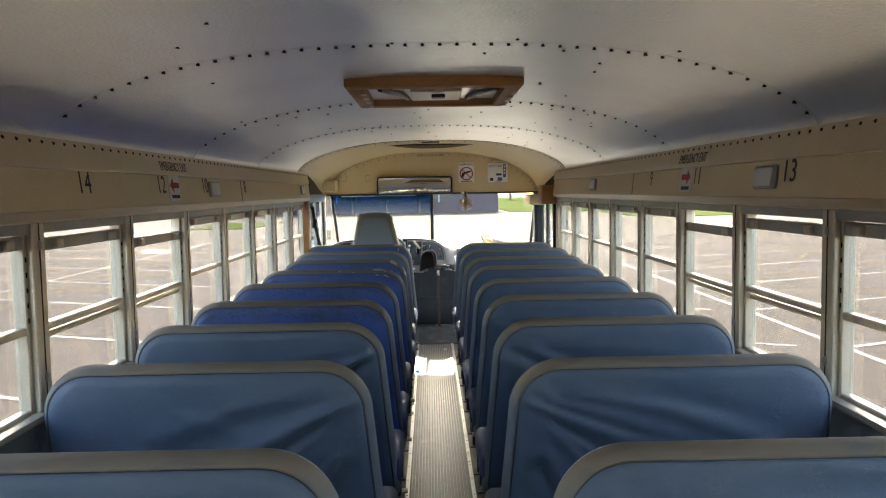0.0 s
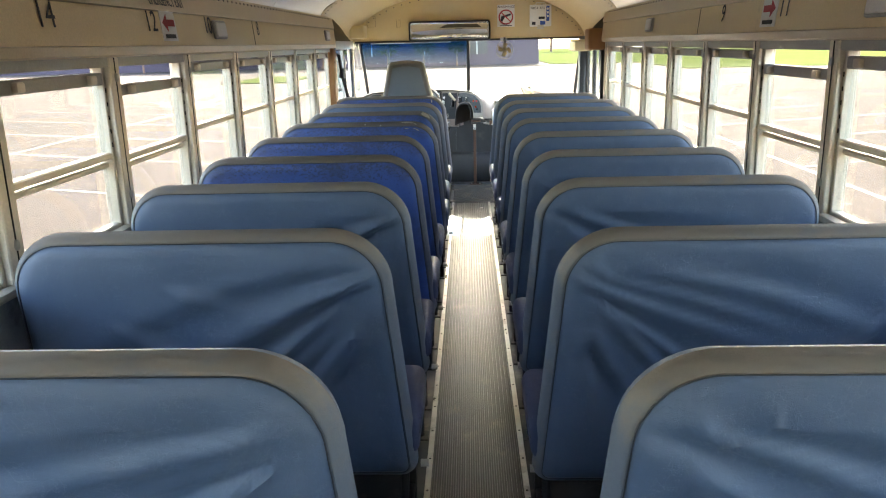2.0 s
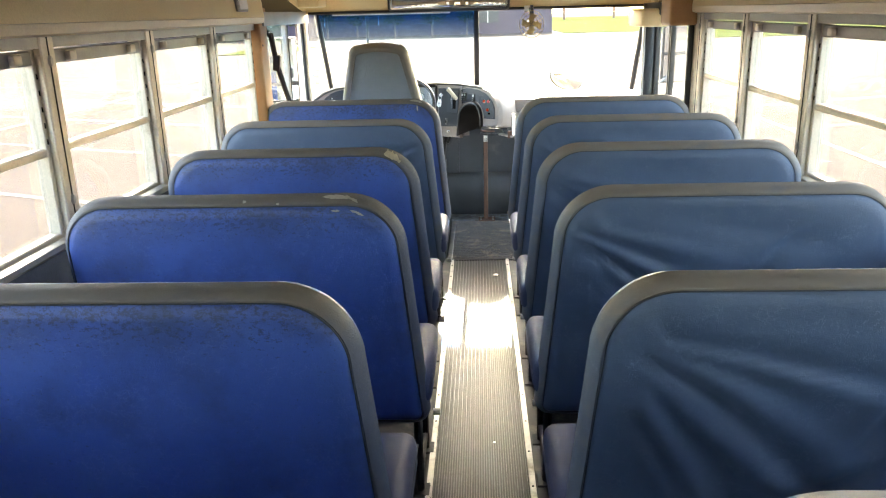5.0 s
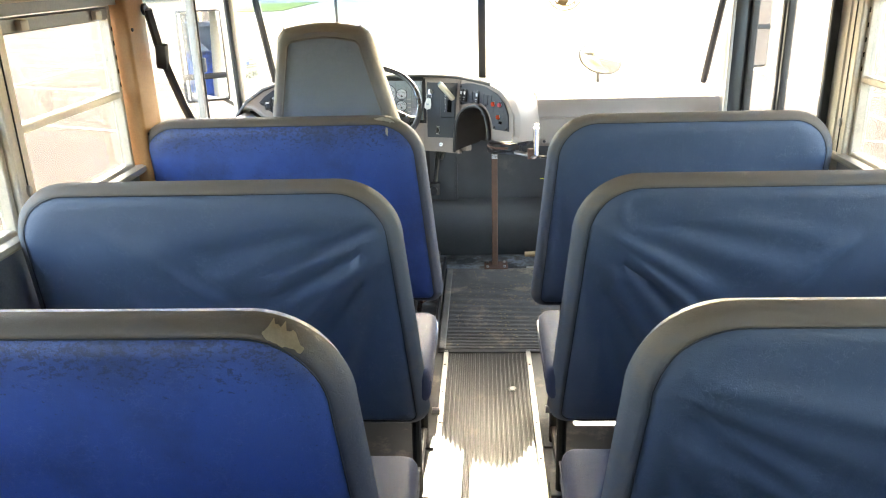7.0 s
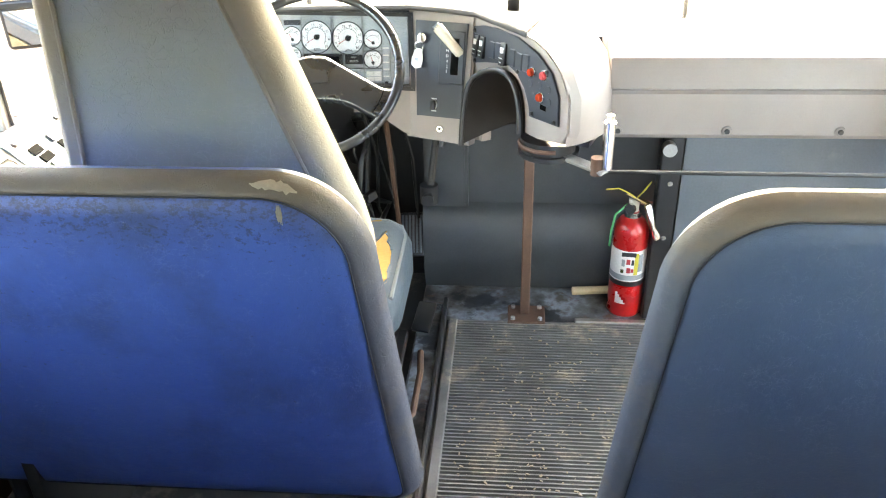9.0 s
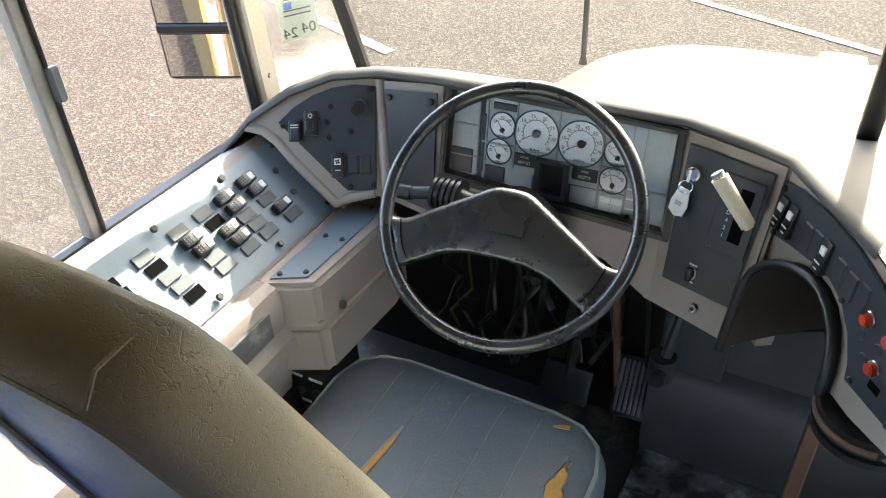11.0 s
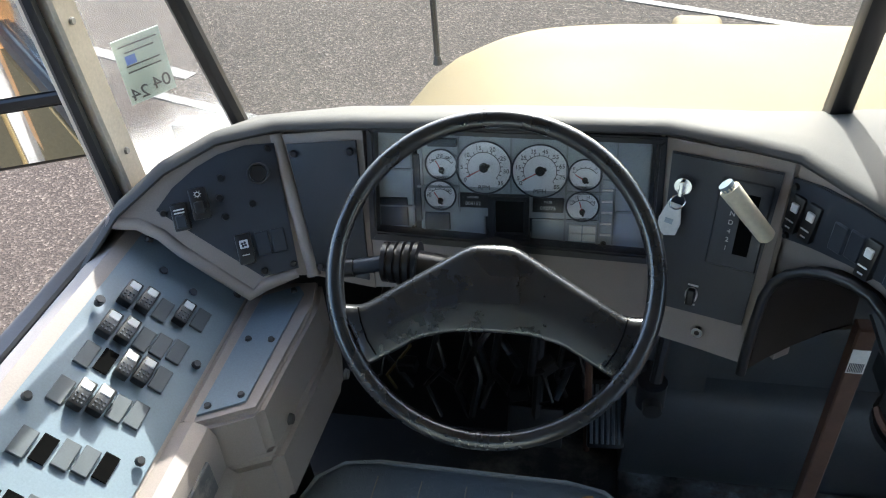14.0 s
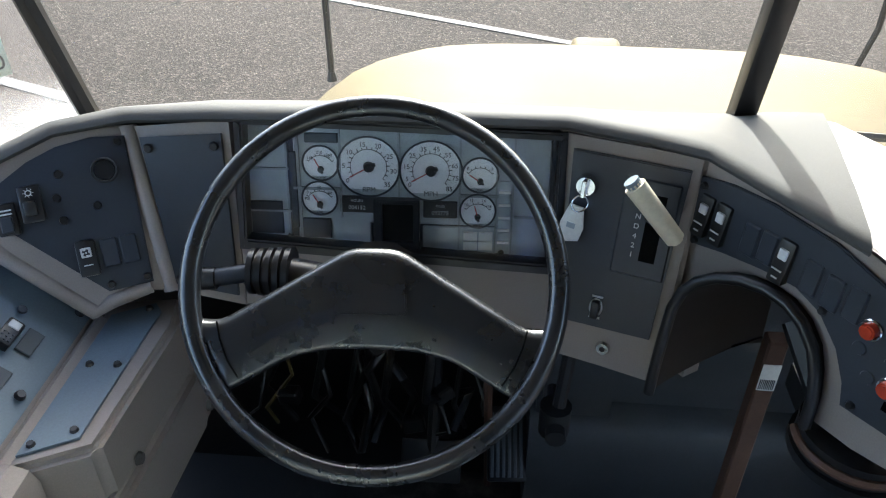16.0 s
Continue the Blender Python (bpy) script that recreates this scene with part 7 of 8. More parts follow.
def driver_seat():
    s = thing("driver_chair", "high-backed grey vinyl driver seat with torn cushion", "driver seat")
    # back: rounded slab, narrower at the top, leaning back
    def outline(inset):
        pts = []
        zt, zb = 1.284 - inset, 0.355 + inset
        w = lambda z: min(0.282, 0.165 + (1.25 - z) * 0.235) - inset
        r = 0.06 - inset * 0.6
        for i in range(13):
            z = zb + (zt - r - zb) * i / 12
            pts.append((-w(z), z))
        for i in range(1, 9):
            a = radians(180 - 90 * i / 8)
            pts.append((-w(zt - r) + r + r * math.cos(a), zt - r + r * math.sin(a)))
        for i in range(1, 8):
            f = i / 8
            pts.append((-(w(zt - r) - r) + 2 * (w(zt - r) - r) * f, zt + 0.012 * math.sin(math.pi * f)))
        right = [(-x, z) for x, z in reversed(pts[:21])]
        return pts + right
    lean = lambda z: 7.68 - (z - 0.5) * 0.29
    def loop(bm, inset, off):
        return [bm.verts.new((x - 0.578, lean(z) + off * (1 - 0.6 * max(0.0, min(1.0, (z - 0.75) / 0.5)) if off > 0 else 1.0), z)) for x, z in outline(inset)]
    def skin(bm, rings, fill=False):
        for q, t in zip(rings, rings[1:]):
            for i in range(len(q)):
                j = (i + 1) % len(q)
                bm.faces.new((q[i], q[j], t[j], t[i]))
        if fill:
            bm.faces.new(rings[-1])
    edge = bmesh.new()
    skin(edge, [loop(edge, d, o) for d, o in ((0.046, -0.062), (0.026, -0.067), (0.008, -0.05), (0.0, -0.02), (0.0, 0.03), (0.012, 0.06), (0.05, 0.075))])
    back = part("backrest", edge, DRIVER_EDGE, s, "taupe vinyl bolster round the backrest", smooth=60)
    rear = bmesh.new()
    skin(rear, [loop(rear, d, o) for d, o in ((0.046, -0.060), (0.056, -0.056), (0.095, -0.055))], True)
    part("rear_panel", rear, DRIVER, back, "grey grained vinyl rear panel", smooth=60)
    fr = bmesh.new()
    skin(fr, [loop(fr, d, o) for d, o in ((0.05, 0.075), (0.09, 0.085))], True)
    part("front_panel", fr, DRIVER, back)
    part("piping", sweep([(x - 0.578, lean(z) - 0.063, z) for x, z in outline(0.046)], 0.004, 6, True), DRIVER_EDGE, back)
    for i, x in enumerate((-0.13, 0.13)):
        part("top_seam", sweep([(x - 0.578, lean(1.262) - 0.064, 1.262), (x * 1.02 - 0.578, lean(1.28) - 0.045, 1.284), (x * 1.04 - 0.578, lean(1.29) - 0.01, 1.289)], 0.0018, 5), DRIVER_EDGE, back)
    # cushion
    b = bmesh.new()
    def ring(inset, z, bow=0.0):
        pts = []
        x0, x1, y0, y1 = -0.875 + inset, -0.285 - inset, 7.74 + inset, 8.218 - inset
        r = max(0.02, 0.12 - inset)
        for cx, cy, a0 in ((x1 - r, y1 - r, 90), (x0 + r, y1 - r, 180), (x0 + r, y0 + r, 270), (x1 - r, y0 + r, 0)):
            for i in range(7):
                a = radians(a0 - 90 + 90 * i / 6)
                pts.append((cx + r * math.cos(a), cy + r * math.sin(a), z))
        return [b.verts.new(p) for p in pts]
    rings = [ring(0.02, 0.33), ring(0.0, 0.345), ring(0.0, 0.42), ring(0.012, 0.447), ring(0.035, 0.462), ring(0.09, 0.470), ring(0.16, 0.470)]
    skin(b, rings, True)
    cu = part("cushion", b, DRIVER_SEAT, s, "faded blue-grey vinyl cushion, split and torn", smooth=60)
    part("piping", sweep([(x, y, 0.449) for x, y in ((-0.855, 8.0), (-0.858, 8.10), (-0.842, 8.16), (-0.80, 8.195), (-0.74, 8.206), (-0.42, 8.206), (-0.36, 8.195), (-0.318, 8.16), (-0.302, 8.10), (-0.298, 7.80))], 0.005, 6), DRIVER, cu)
    for k in range(5):
        x = -0.733 + 0.0755 * k
        part("stitch_line", sweep([(x, 7.86, 0.4702), (x + 0.002, 8.00, 0.4704), (x, 8.12, 0.4704), (x, 8.165, 0.466)], 0.0012, 5), DRIVER_EDGE, cu)
    part("worn_spot", moved(box((-0.016, -0.007, 0), (0.016, 0.007, 0.002), 0.0008, 1), pose(-0.392, 8.168, 0.4625, -14, 0, 12)), FOAM, cu)
    tear = [(-0.372, 7.80), (-0.352, 7.78), (-0.325, 7.80), (-0.316, 7.88), (-0.322, 7.99), (-0.338, 8.03), (-0.345, 8.07), (-0.355, 8.10), (-0.362, 8.05), (-0.370, 8.02), (-0.366, 7.96), (-0.378, 7.90)]
    rg = random.Random(3)
    ragged = []
    for (ax, ay), (cx, cy) in zip(tear, tear[1:] + tear[:1]):
        ragged += [(ax, ay)] + [(ax + (cx - ax) * f + rg.uniform(-0.006, 0.006), ay + (cy - ay) * f + rg.uniform(-0.004, 0.004)) for f in (0.33, 0.66)]
    tear = ragged
    tb = bmesh.new()
    f = tb.faces.new([tb.verts.new((x, y, 0.462)) for x, y in tear])
    ext = bmesh.ops.extrude_face_region(tb, geom=[f])
    for v in ext["geom"]:
        if isinstance(v, bmesh.types.BMVert):
            v.co.z = 0.4745
    bmesh.ops.bevel(tb, geom=[e for e in tb.edges], offset=0.003, segments=2, affect="EDGES", clamp_overlap=True)
    part("torn_foam", tb, FOAM, cu, "yellow foam showing through the tear")
    for i, a in enumerate(tear):
        c = tear[(i + 1) % len(tear)]
        part("torn_flap", moved(box((-0.5 * math.dist(a, c), -0.004, 0), (0.5 * math.dist(a, c), 0.001 + 0.003 * (i % 3 == 0), 0.003)), pose((a[0] + c[0]) / 2, (a[1] + c[1]) / 2, 0.4715, 8 + 9 * (i % 4), 0, math.degrees(math.atan2(c[1] - a[1], c[0] - a[0])))), DRIVER_SEAT, cu)
    sl = [(-0.674, 7.83), (-0.666, 7.88), (-0.659, 7.94), (-0.655, 7.99), (-0.656, 8.032), (-0.664, 7.99), (-0.671, 7.94), (-0.677, 7.88)]
    tb = bmesh.new()
    tb.faces.new([tb.verts.new((x, y, 0.4728)) for x, y in sl])
    part("split", tb, FOAM, cu, "narrow split showing foam", smooth=None)
    part("split_lip", sweep([(x - 0.001, y, 0.4725) for x, y in sl[4:]], 0.0022, 6), DRIVER, cu)
    part("pedestal", box((-0.80, 7.78, 0.0), (-0.36, 8.18, 0.33), 0.02, 2), BLACK, s)
    part("slide_rail", box((-0.36, 7.74, 0.02), (-0.33, 8.24, 0.05), 0.004, 1), STEEL_DARK, s)
    return s


driver_seat()


def door_crank():
    c = thing("door_crank", "hand crank of the entry door with bright handle", "door crank")
    part("drum", rod((0.072, 8.205, 0.667), (0.072, 8.205, 0.700), 0.072, 28), BLACK, c)
    part("drum_flange", rod((0.074, 8.205, 0.655), (0.074, 8.205, 0.668), 0.080, 28), BLACK, c)
    part("strap", sweep([(0.072 + 0.0745 * math.cos(radians(a)), 8.205 + 0.0745 * math.sin(radians(a)), 0.684) for a in range(170, 285, 8)], 0.006, 6), RUST, c, "brown strap on the drum")
    part("arm", moved(box((0, -0.018, -0.006), (0.19, 0.018, 0.006), 0.004, 1), pose(0.065, 8.20, 0.668, 0, 4, -40)), ALU_DULL, c)
    part("arm_bolt", rod((0.19, 8.09, 0.645), (0.19, 8.09, 0.69), 0.017, 12), RUST, c)
    part("handle", rod((0.212, 8.082, 0.665), (0.212, 8.082, 0.785), 0.0145, 16), CHROME, c, "bright steel handle")
    part("handle_nut", rod((0.212, 8.082, 0.785), (0.212, 8.082, 0.803), 0.010, 6), CHROME, c)
    part("link_rod", rod((0.19, 8.09, 0.652), (1.15, 8.14, 0.628), 0.006, 8), BLACK, c)
    part("mount", box((0.02, 8.21, 0.66), (0.11, 8.32, 0.70)), BLACK, c)
    part("stop_bolt", rod((0.42, 8.39, 0.60), (0.42, 8.36, 0.60), 0.02, 12), ALU_DULL, c)


door_crank()


def support_bar():
    s = thing("support_bar", "rusty brown steel support bar bolted to the floor", "support bar")
    part("base_plate", box((-0.025, 8.345, 0.006), (0.095, 8.445, 0.016), 0.003, 1), RUST, s)
    for x in (-0.008, 0.078):
        for y in (8.362, 8.428):
            part("bolt", moved(cyl(0.008, 0.008, 6), pose(x, y, 0.016)), ALU_DULL, s)
    part("bar", box((0.015, 8.392, 0.014), (0.045, 8.422, 0.67), 0.003, 1), RUST, s)
    part("sticker", box((0.0165, 8.3905, 0.575), (0.0435, 8.3918, 0.628)), PAPER, s, "white barcode sticker")
    for k in range(9):
        part("printed_bar", box((0.0185 + 0.0026 * k, 8.3898, 0.578), (0.0196 + 0.0026 * k, 8.3906, 0.598)), PRINT, s, smooth=None)


support_bar()


YELLOW_PRINT = surface("yellow_plastic", (0.62, 0.52, 0.05), rough=0.5, relief=0)
GREEN_CORD = surface("green_cord", (0.08, 0.42, 0.16), rough=0.6, relief=0)
RED_HOSE = surface("dark_red_hose", (0.16, 0.02, 0.02), rough=0.5, relief=0)


def extinguisher():
    e = thing("fire_extinguisher", "red fire extinguisher standing on the floor, white label", "fire extinguisher", (0.352, 8.455, 0.006))
    body = [(0.0, 0.0), (0.050, 0.0), (0.054, 0.006), (0.054, 0.285), (0.050, 0.312), (0.038, 0.332), (0.022, 0.342), (0.018, 0.36), (0.0, 0.36)]
    def lathe(pts, n=28):
        b = bmesh.new()
        rings = [[b.verts.new((r * math.cos(2 * math.pi * k / n), r * math.sin(2 * math.pi * k / n), z)) for k in range(n)] for r, z in pts if r > 0]
        for q, t in zip(rings, rings[1:]):
            for k in range(n):
                b.faces.new((q[k], q[(k + 1) % n], t[(k + 1) % n], t[k]))
        b.faces.new(rings[0])
        b.faces.new(rings[-1])
        return b
    part("cylinder", lathe(body), RED, e, smooth=50)
    def band(name, z0, z1, material, r=0.0549, label=""):
        return part(name, lathe([(r - 0.0002, z0), (r, z0 + 0.001), (r, z1 - 0.001), (r - 0.0002, z1)]), material, e, label, smooth=50)
    band("label", 0.135, 0.243, PAPER, label="white instruction label with yellow and red print")
    band("label_stripe", 0.140, 0.158, GRID, 0.0552)
    band("black_band", 0.118, 0.134, BLACK, 0.0556)
    for a, z0, z1, w_, m_ in ((262, 0.226, 0.240, 0.022, PRINT), (288, 0.16, 0.236, 0.006, YELLOW_PRINT), (262, 0.198, 0.216, 0.006, PRINT_RED), (264, 0.168, 0.186, 0.006, PRINT_RED), (246, 0.190, 0.214, 0.005, GRID), (276, 0.196, 0.214, 0.004, PRINT), (303, 0.17, 0.23, 0.007, GRID), (244, 0.166, 0.178, 0.005, LEAF), (276, 0.170, 0.182, 0.004, PRINT_RED)):
        part("label_print", moved(box((-w_, -0.001, z0), (w_, 0.001, z1)), pose(0.0553 * math.cos(radians(a)), 0.0553 * math.sin(radians(a)), 0, 0, 0, a + 90)), m_, e)
    for k in range(5):
        a = 232 + 7 * k
        part("printed_mark", moved(box((-0.0035, -0.001, 0.052), (0.0035, 0.001, 0.092 - 0.009 * k)), pose(0.0547 * math.cos(radians(a)), 0.0547 * math.sin(radians(a)), 0, 0, 0, a + 90)), PAPER, e)
    part("valve", rod((0, 0, 0.355), (0, 0, 0.40), 0.016, 14), ALU, e)
    part("collar", rod((0, 0, 0.343), (0, 0, 0.358), 0.026, 16), CHROME, e)
    part("lower_handle", moved(box((-0.012, -0.012, -0.115), (0.012, 0.004, 0.004), 0.005, 2), pose(0.034, -0.035, 0.395, -14, -14, 25)), CHROME, e, "bright carrying lever hanging down")
    part("upper_handle", moved(box((-0.03, -0.012, -0.004), (0.075, 0.012, 0.006), 0.004, 1), pose(0, -0.005, 0.405, 0, 22, -20)), CHROME, e, "bright squeeze lever")
    part("gauge", moved(cyl(0.017, 0.012, 18), pose(-0.01, -0.016, 0.375, 90, 0, -30)), CHROME, e)
    part("hose", sweep([(0.016, 0.01, 0.385), (0.062, 0.015, 0.375), (0.074, 0.012, 0.32), (0.068, 0.012, 0.22), (0.063, 0.012, 0.17)], 0.009, 8), RED_HOSE, e)
    part("tie", sweep([(-0.10, -0.10, 0.475), (-0.06, -0.07, 0.465), (-0.02, -0.03, 0.43), (0.004, -0.01, 0.405), (0.03, 0.0, 0.43), (0.045, 0.0, 0.455), (0.02, -0.01, 0.425)], 0.0022, 5), YELLOW_PRINT, e, "yellow plastic tie")
    part("cord", sweep([(-0.02, -0.01, 0.385), (-0.055, -0.02, 0.355), (-0.064, -0.02, 0.30), (-0.066, -0.02, 0.245)], 0.0035, 6), GREEN_CORD, e, "green cord")
    h = thing("broom_handle", "short pale wooden handle end on the floor", "wooden handle")
    part("stick", rod((0.19, 8.53, 0.022), (0.33, 8.545, 0.022), 0.014, 10), WOOD, h)


extinguisher()


def bulkhead_things():
    m = thing("interior_mirror", "long black framed interior rear-view mirror", "mirror", (-0.207, 8.34, 1.552))
    m.matrix_basis = m.matrix_basis @ pose(0, 0, 0, -5, 0, 0)
    b = box((-0.405, -0.012, -0.098), (0.405, 0.03, 0.098), 0.03, 4)
    part("housing", b, BLACK, m)
    part("glass", box((-0.388, -0.016, -0.082), (0.388, -0.008, 0.082), 0.02, 3), MIRROR, m)
    for x in (-0.2, 0.2):
        part("bracket", rod((x, 0.02, 0.0), (x, 0.05, 0.03), 0.01, 8), BLACK, m)
    w = thing("warning_sign", "white warning sign with a crossed-out red circle", "sign", (0.352, 8.397, 1.684))
    part("sheet", box((-0.085, -0.003, -0.105), (0.085, 0.001, 0.105)), PAPER, w)
    letters("WARNING!", 0.034, PRINT, w, pose(0, -0.0035, 0.085))
    part("red_circle", moved(ellipse_ring(0.066, 0.066, 0.0065, 40), pose(0, -0.004, -0.012)), PRINT_RED, w)
    part("red_bar", moved(box((-0.066, -0.007, -0.005), (0.066, -0.003, 0.005)), pose(0, 0, -0.012, 0, 45, 0)), PRINT_RED, w)
    pic = part("pictogram", prism([(-0.055, -0.045), (-0.045, -0.002), (0.045, 0.022), (0.05, 0.004), (0.0, -0.012), (-0.016, -0.02), (-0.034, -0.055)], 0.001), PRINT, w)
    pic.location = (0, -0.0065, 0)
    part("printed_bar", box((-0.06, -0.004, -0.098), (0.06, -0.003, -0.09)), PRINT, w)
    f = thing("first_aid_box", "white first aid box on the bulkhead", "first aid box", (0.69, 8.398, 1.675))
    part("box", box((-0.105, -0.05, -0.10), (0.105, 0.0, 0.105), 0.008, 2), PAPER, f)
    letters("FIRST AID", 0.033, PRINT, f, pose(-0.028, -0.0505, 0.072))
    part("blue_bar", box((0.055, -0.052, -0.05), (0.085, -0.0495, 0.09)), PRINT_BLUE, f)
    for z in (0.065, 0.03, -0.005):
        part("printed_bar", box((0.062, -0.053, z - 0.01), (0.078, -0.0515, z + 0.01)), PAPER, f)
    part("printed_bar", box((-0.02, -0.052, -0.03), (0.04, -0.0495, -0.008)), PRINT, f)
    part("printed_bar", box((-0.005, -0.052, -0.085), (0.045, -0.0495, -0.05)), PRINT_BLUE, f)
    part("printed_bar", box((-0.085, -0.052, -0.085), (-0.05, -0.0495, -0.055)), PRINT, f)
    part("latch", box((-0.03, -0.056, -0.125), (0.03, -0.02, -0.085), 0.006, 2), ALU, f)
    part("handle", sweep([(-0.05, -0.03, 0.103), (-0.04, -0.03, 0.122), (0.04, -0.03, 0.122), (0.05, -0.03, 0.103)], 0.005, 6), PAPER, f)
    fan = thing("dash_fan", "small gold wire-caged fan hung above the windshield", "fan", (0.325, 8.10, 1.408))
    part("mount", box((-0.03, 0.255, 0.03), (0.03, 0.29, 0.07), 0.004, 1), PAPER, fan)
    part("bracket", sweep([(0.0, 0.27, 0.04), (0.0, 0.16, 0.05), (0.0, 0.05, 0.03), (0.0, 0.02, 0.0)], 0.008, 8), BLACK, fan)
    part("neck", rod((0.0, 0, 0.07), (0.01, 0.02, 0.0), 0.010, 8), BLACK, fan)
    for k in range(4):
        part("cage_ring", moved(ellipse_ring(0.024 + 0.018 * k, (0.024 + 0.018 * k) * 1.06, 0.0018, 24), pose(0, -0.035 + 0.008 * k, -0.045)), BRASS, fan)
    for k in range(14):
        a = 2 * math.pi * k / 14
        part("cage_wire", sweep([(0.01 * math.cos(a), -0.037, -0.045 + 0.01 * math.sin(a)), (0.05 * math.cos(a), -0.028, -0.045 + 0.055 * math.sin(a)), (0.079 * math.cos(a), -0.008, -0.045 + 0.084 * math.sin(a)), (0.055 * math.cos(a), 0.03, -0.045 + 0.06 * math.sin(a))], 0.0012, 4), BRASS, fan)
    for k in range(4):
        part("blade", moved(prism([(0, 0), (0.016, 0.03), (0.038, 0.056), (0.0, 0.066), (-0.022, 0.036)], 0.002), pose(0, -0.005, -0.045, 0, 90 * k, 12)), BRASS, fan)
    part("fan_housing", rod((0, 0.0, -0.045), (0, 0.06, -0.045), 0.028, 14), BLACK, fan)
    v = thing("sun_visor", "dark blue tinted sun visor across the driver windshield", "sun visor")
    part("tinted_sheet", moved(box((-0.53, -0.002, -0.21), (0.535, 0.002, 0.0), 0.0, 1), pose(-0.575, 8.42, 1.455, 10, 0, 0)), VISOR, v, smooth=None)
    part("top_rail", rod((-1.0, 8.415, 1.45), (-0.2, 8.415, 1.45), 0.008, 8), ALU_DULL, v)
    sb = thing("driver_belt", "black seat belt hanging beside the driver window", "seat belt")
    part("webbing", sweep([(-1.16, 7.36, 1.36), (-1.15, 7.40, 1.20), (-1.12, 7.46, 1.02), (-1.08, 7.52, 0.85)], 0.016, 6), BLACK, sb)
    part("buckle", moved(box((-0.02, -0.018, -0.045), (0.02, 0.018, 0.045), 0.008, 2), pose(-1.148, 7.40, 1.20, 15, 10, 0)), BLACK, sb)
    part("anchor", moved(cyl(0.02, 0.01, 12), pose(-1.175, 7.36, 1.36, 0, 90, 0)), BLACK, sb)
    rb = thing("belt_reel", "black belt reel box on the driver sill", "belt reel")
    part("box", box((-1.17, 7.33, 0.83), (-1.06, 7.43, 0.90), 0.01, 2), BLACK, rb)
    stk = thing("inspection_sticker", "pale green inspection sticker on the corner glass", "sticker")
    a, u_, v_ = Vector((-1.172, 8.535, 1.022)), Vector((0.62, 0.785, 0.02)).normalized(), Vector((0.03, -0.12, 0.99)).normalized()
    nn = u_.cross(v_)
    mm = Matrix.Translation(a) @ Matrix((u_, nn, v_)).transposed().to_4x4() if Matrix((u_, nn, v_)).determinant() > 0 else Matrix.Translation(a) @ Matrix((u_, -nn, v_)).transposed().to_4x4()
    sh = part("sheet", box((-0.042, -0.002, -0.055), (0.042, 0.0, 0.065)), PAPER_GREEN, stk)
    sh.matrix_basis = mm
    for name, size, x, z in (("04", 0.034, 0.020, -0.032), ("24", 0.034, -0.022, -0.038)):
        ob = part("lettering", text_mesh(name, size, PRINT), None, sh)
        ob.matrix_basis = Matrix.Translation((x, -0.003, z)) @ Matrix.Diagonal((-1, 1, 1, 1))
    for z, wd in ((0.052, 0.034), (0.040, 0.026), (0.015, 0.03), (0.004, 0.03)):
        part("printed_bar", box((-wd, -0.003, z - 0.0012), (wd, -0.0015, z + 0.0012)), PRINT, sh)
    part("printed_mark", box((-0.028, -0.003, 0.018), (-0.010, -0.0015, 0.034)), PRINT_BLUE, sh)


bulkhead_things()


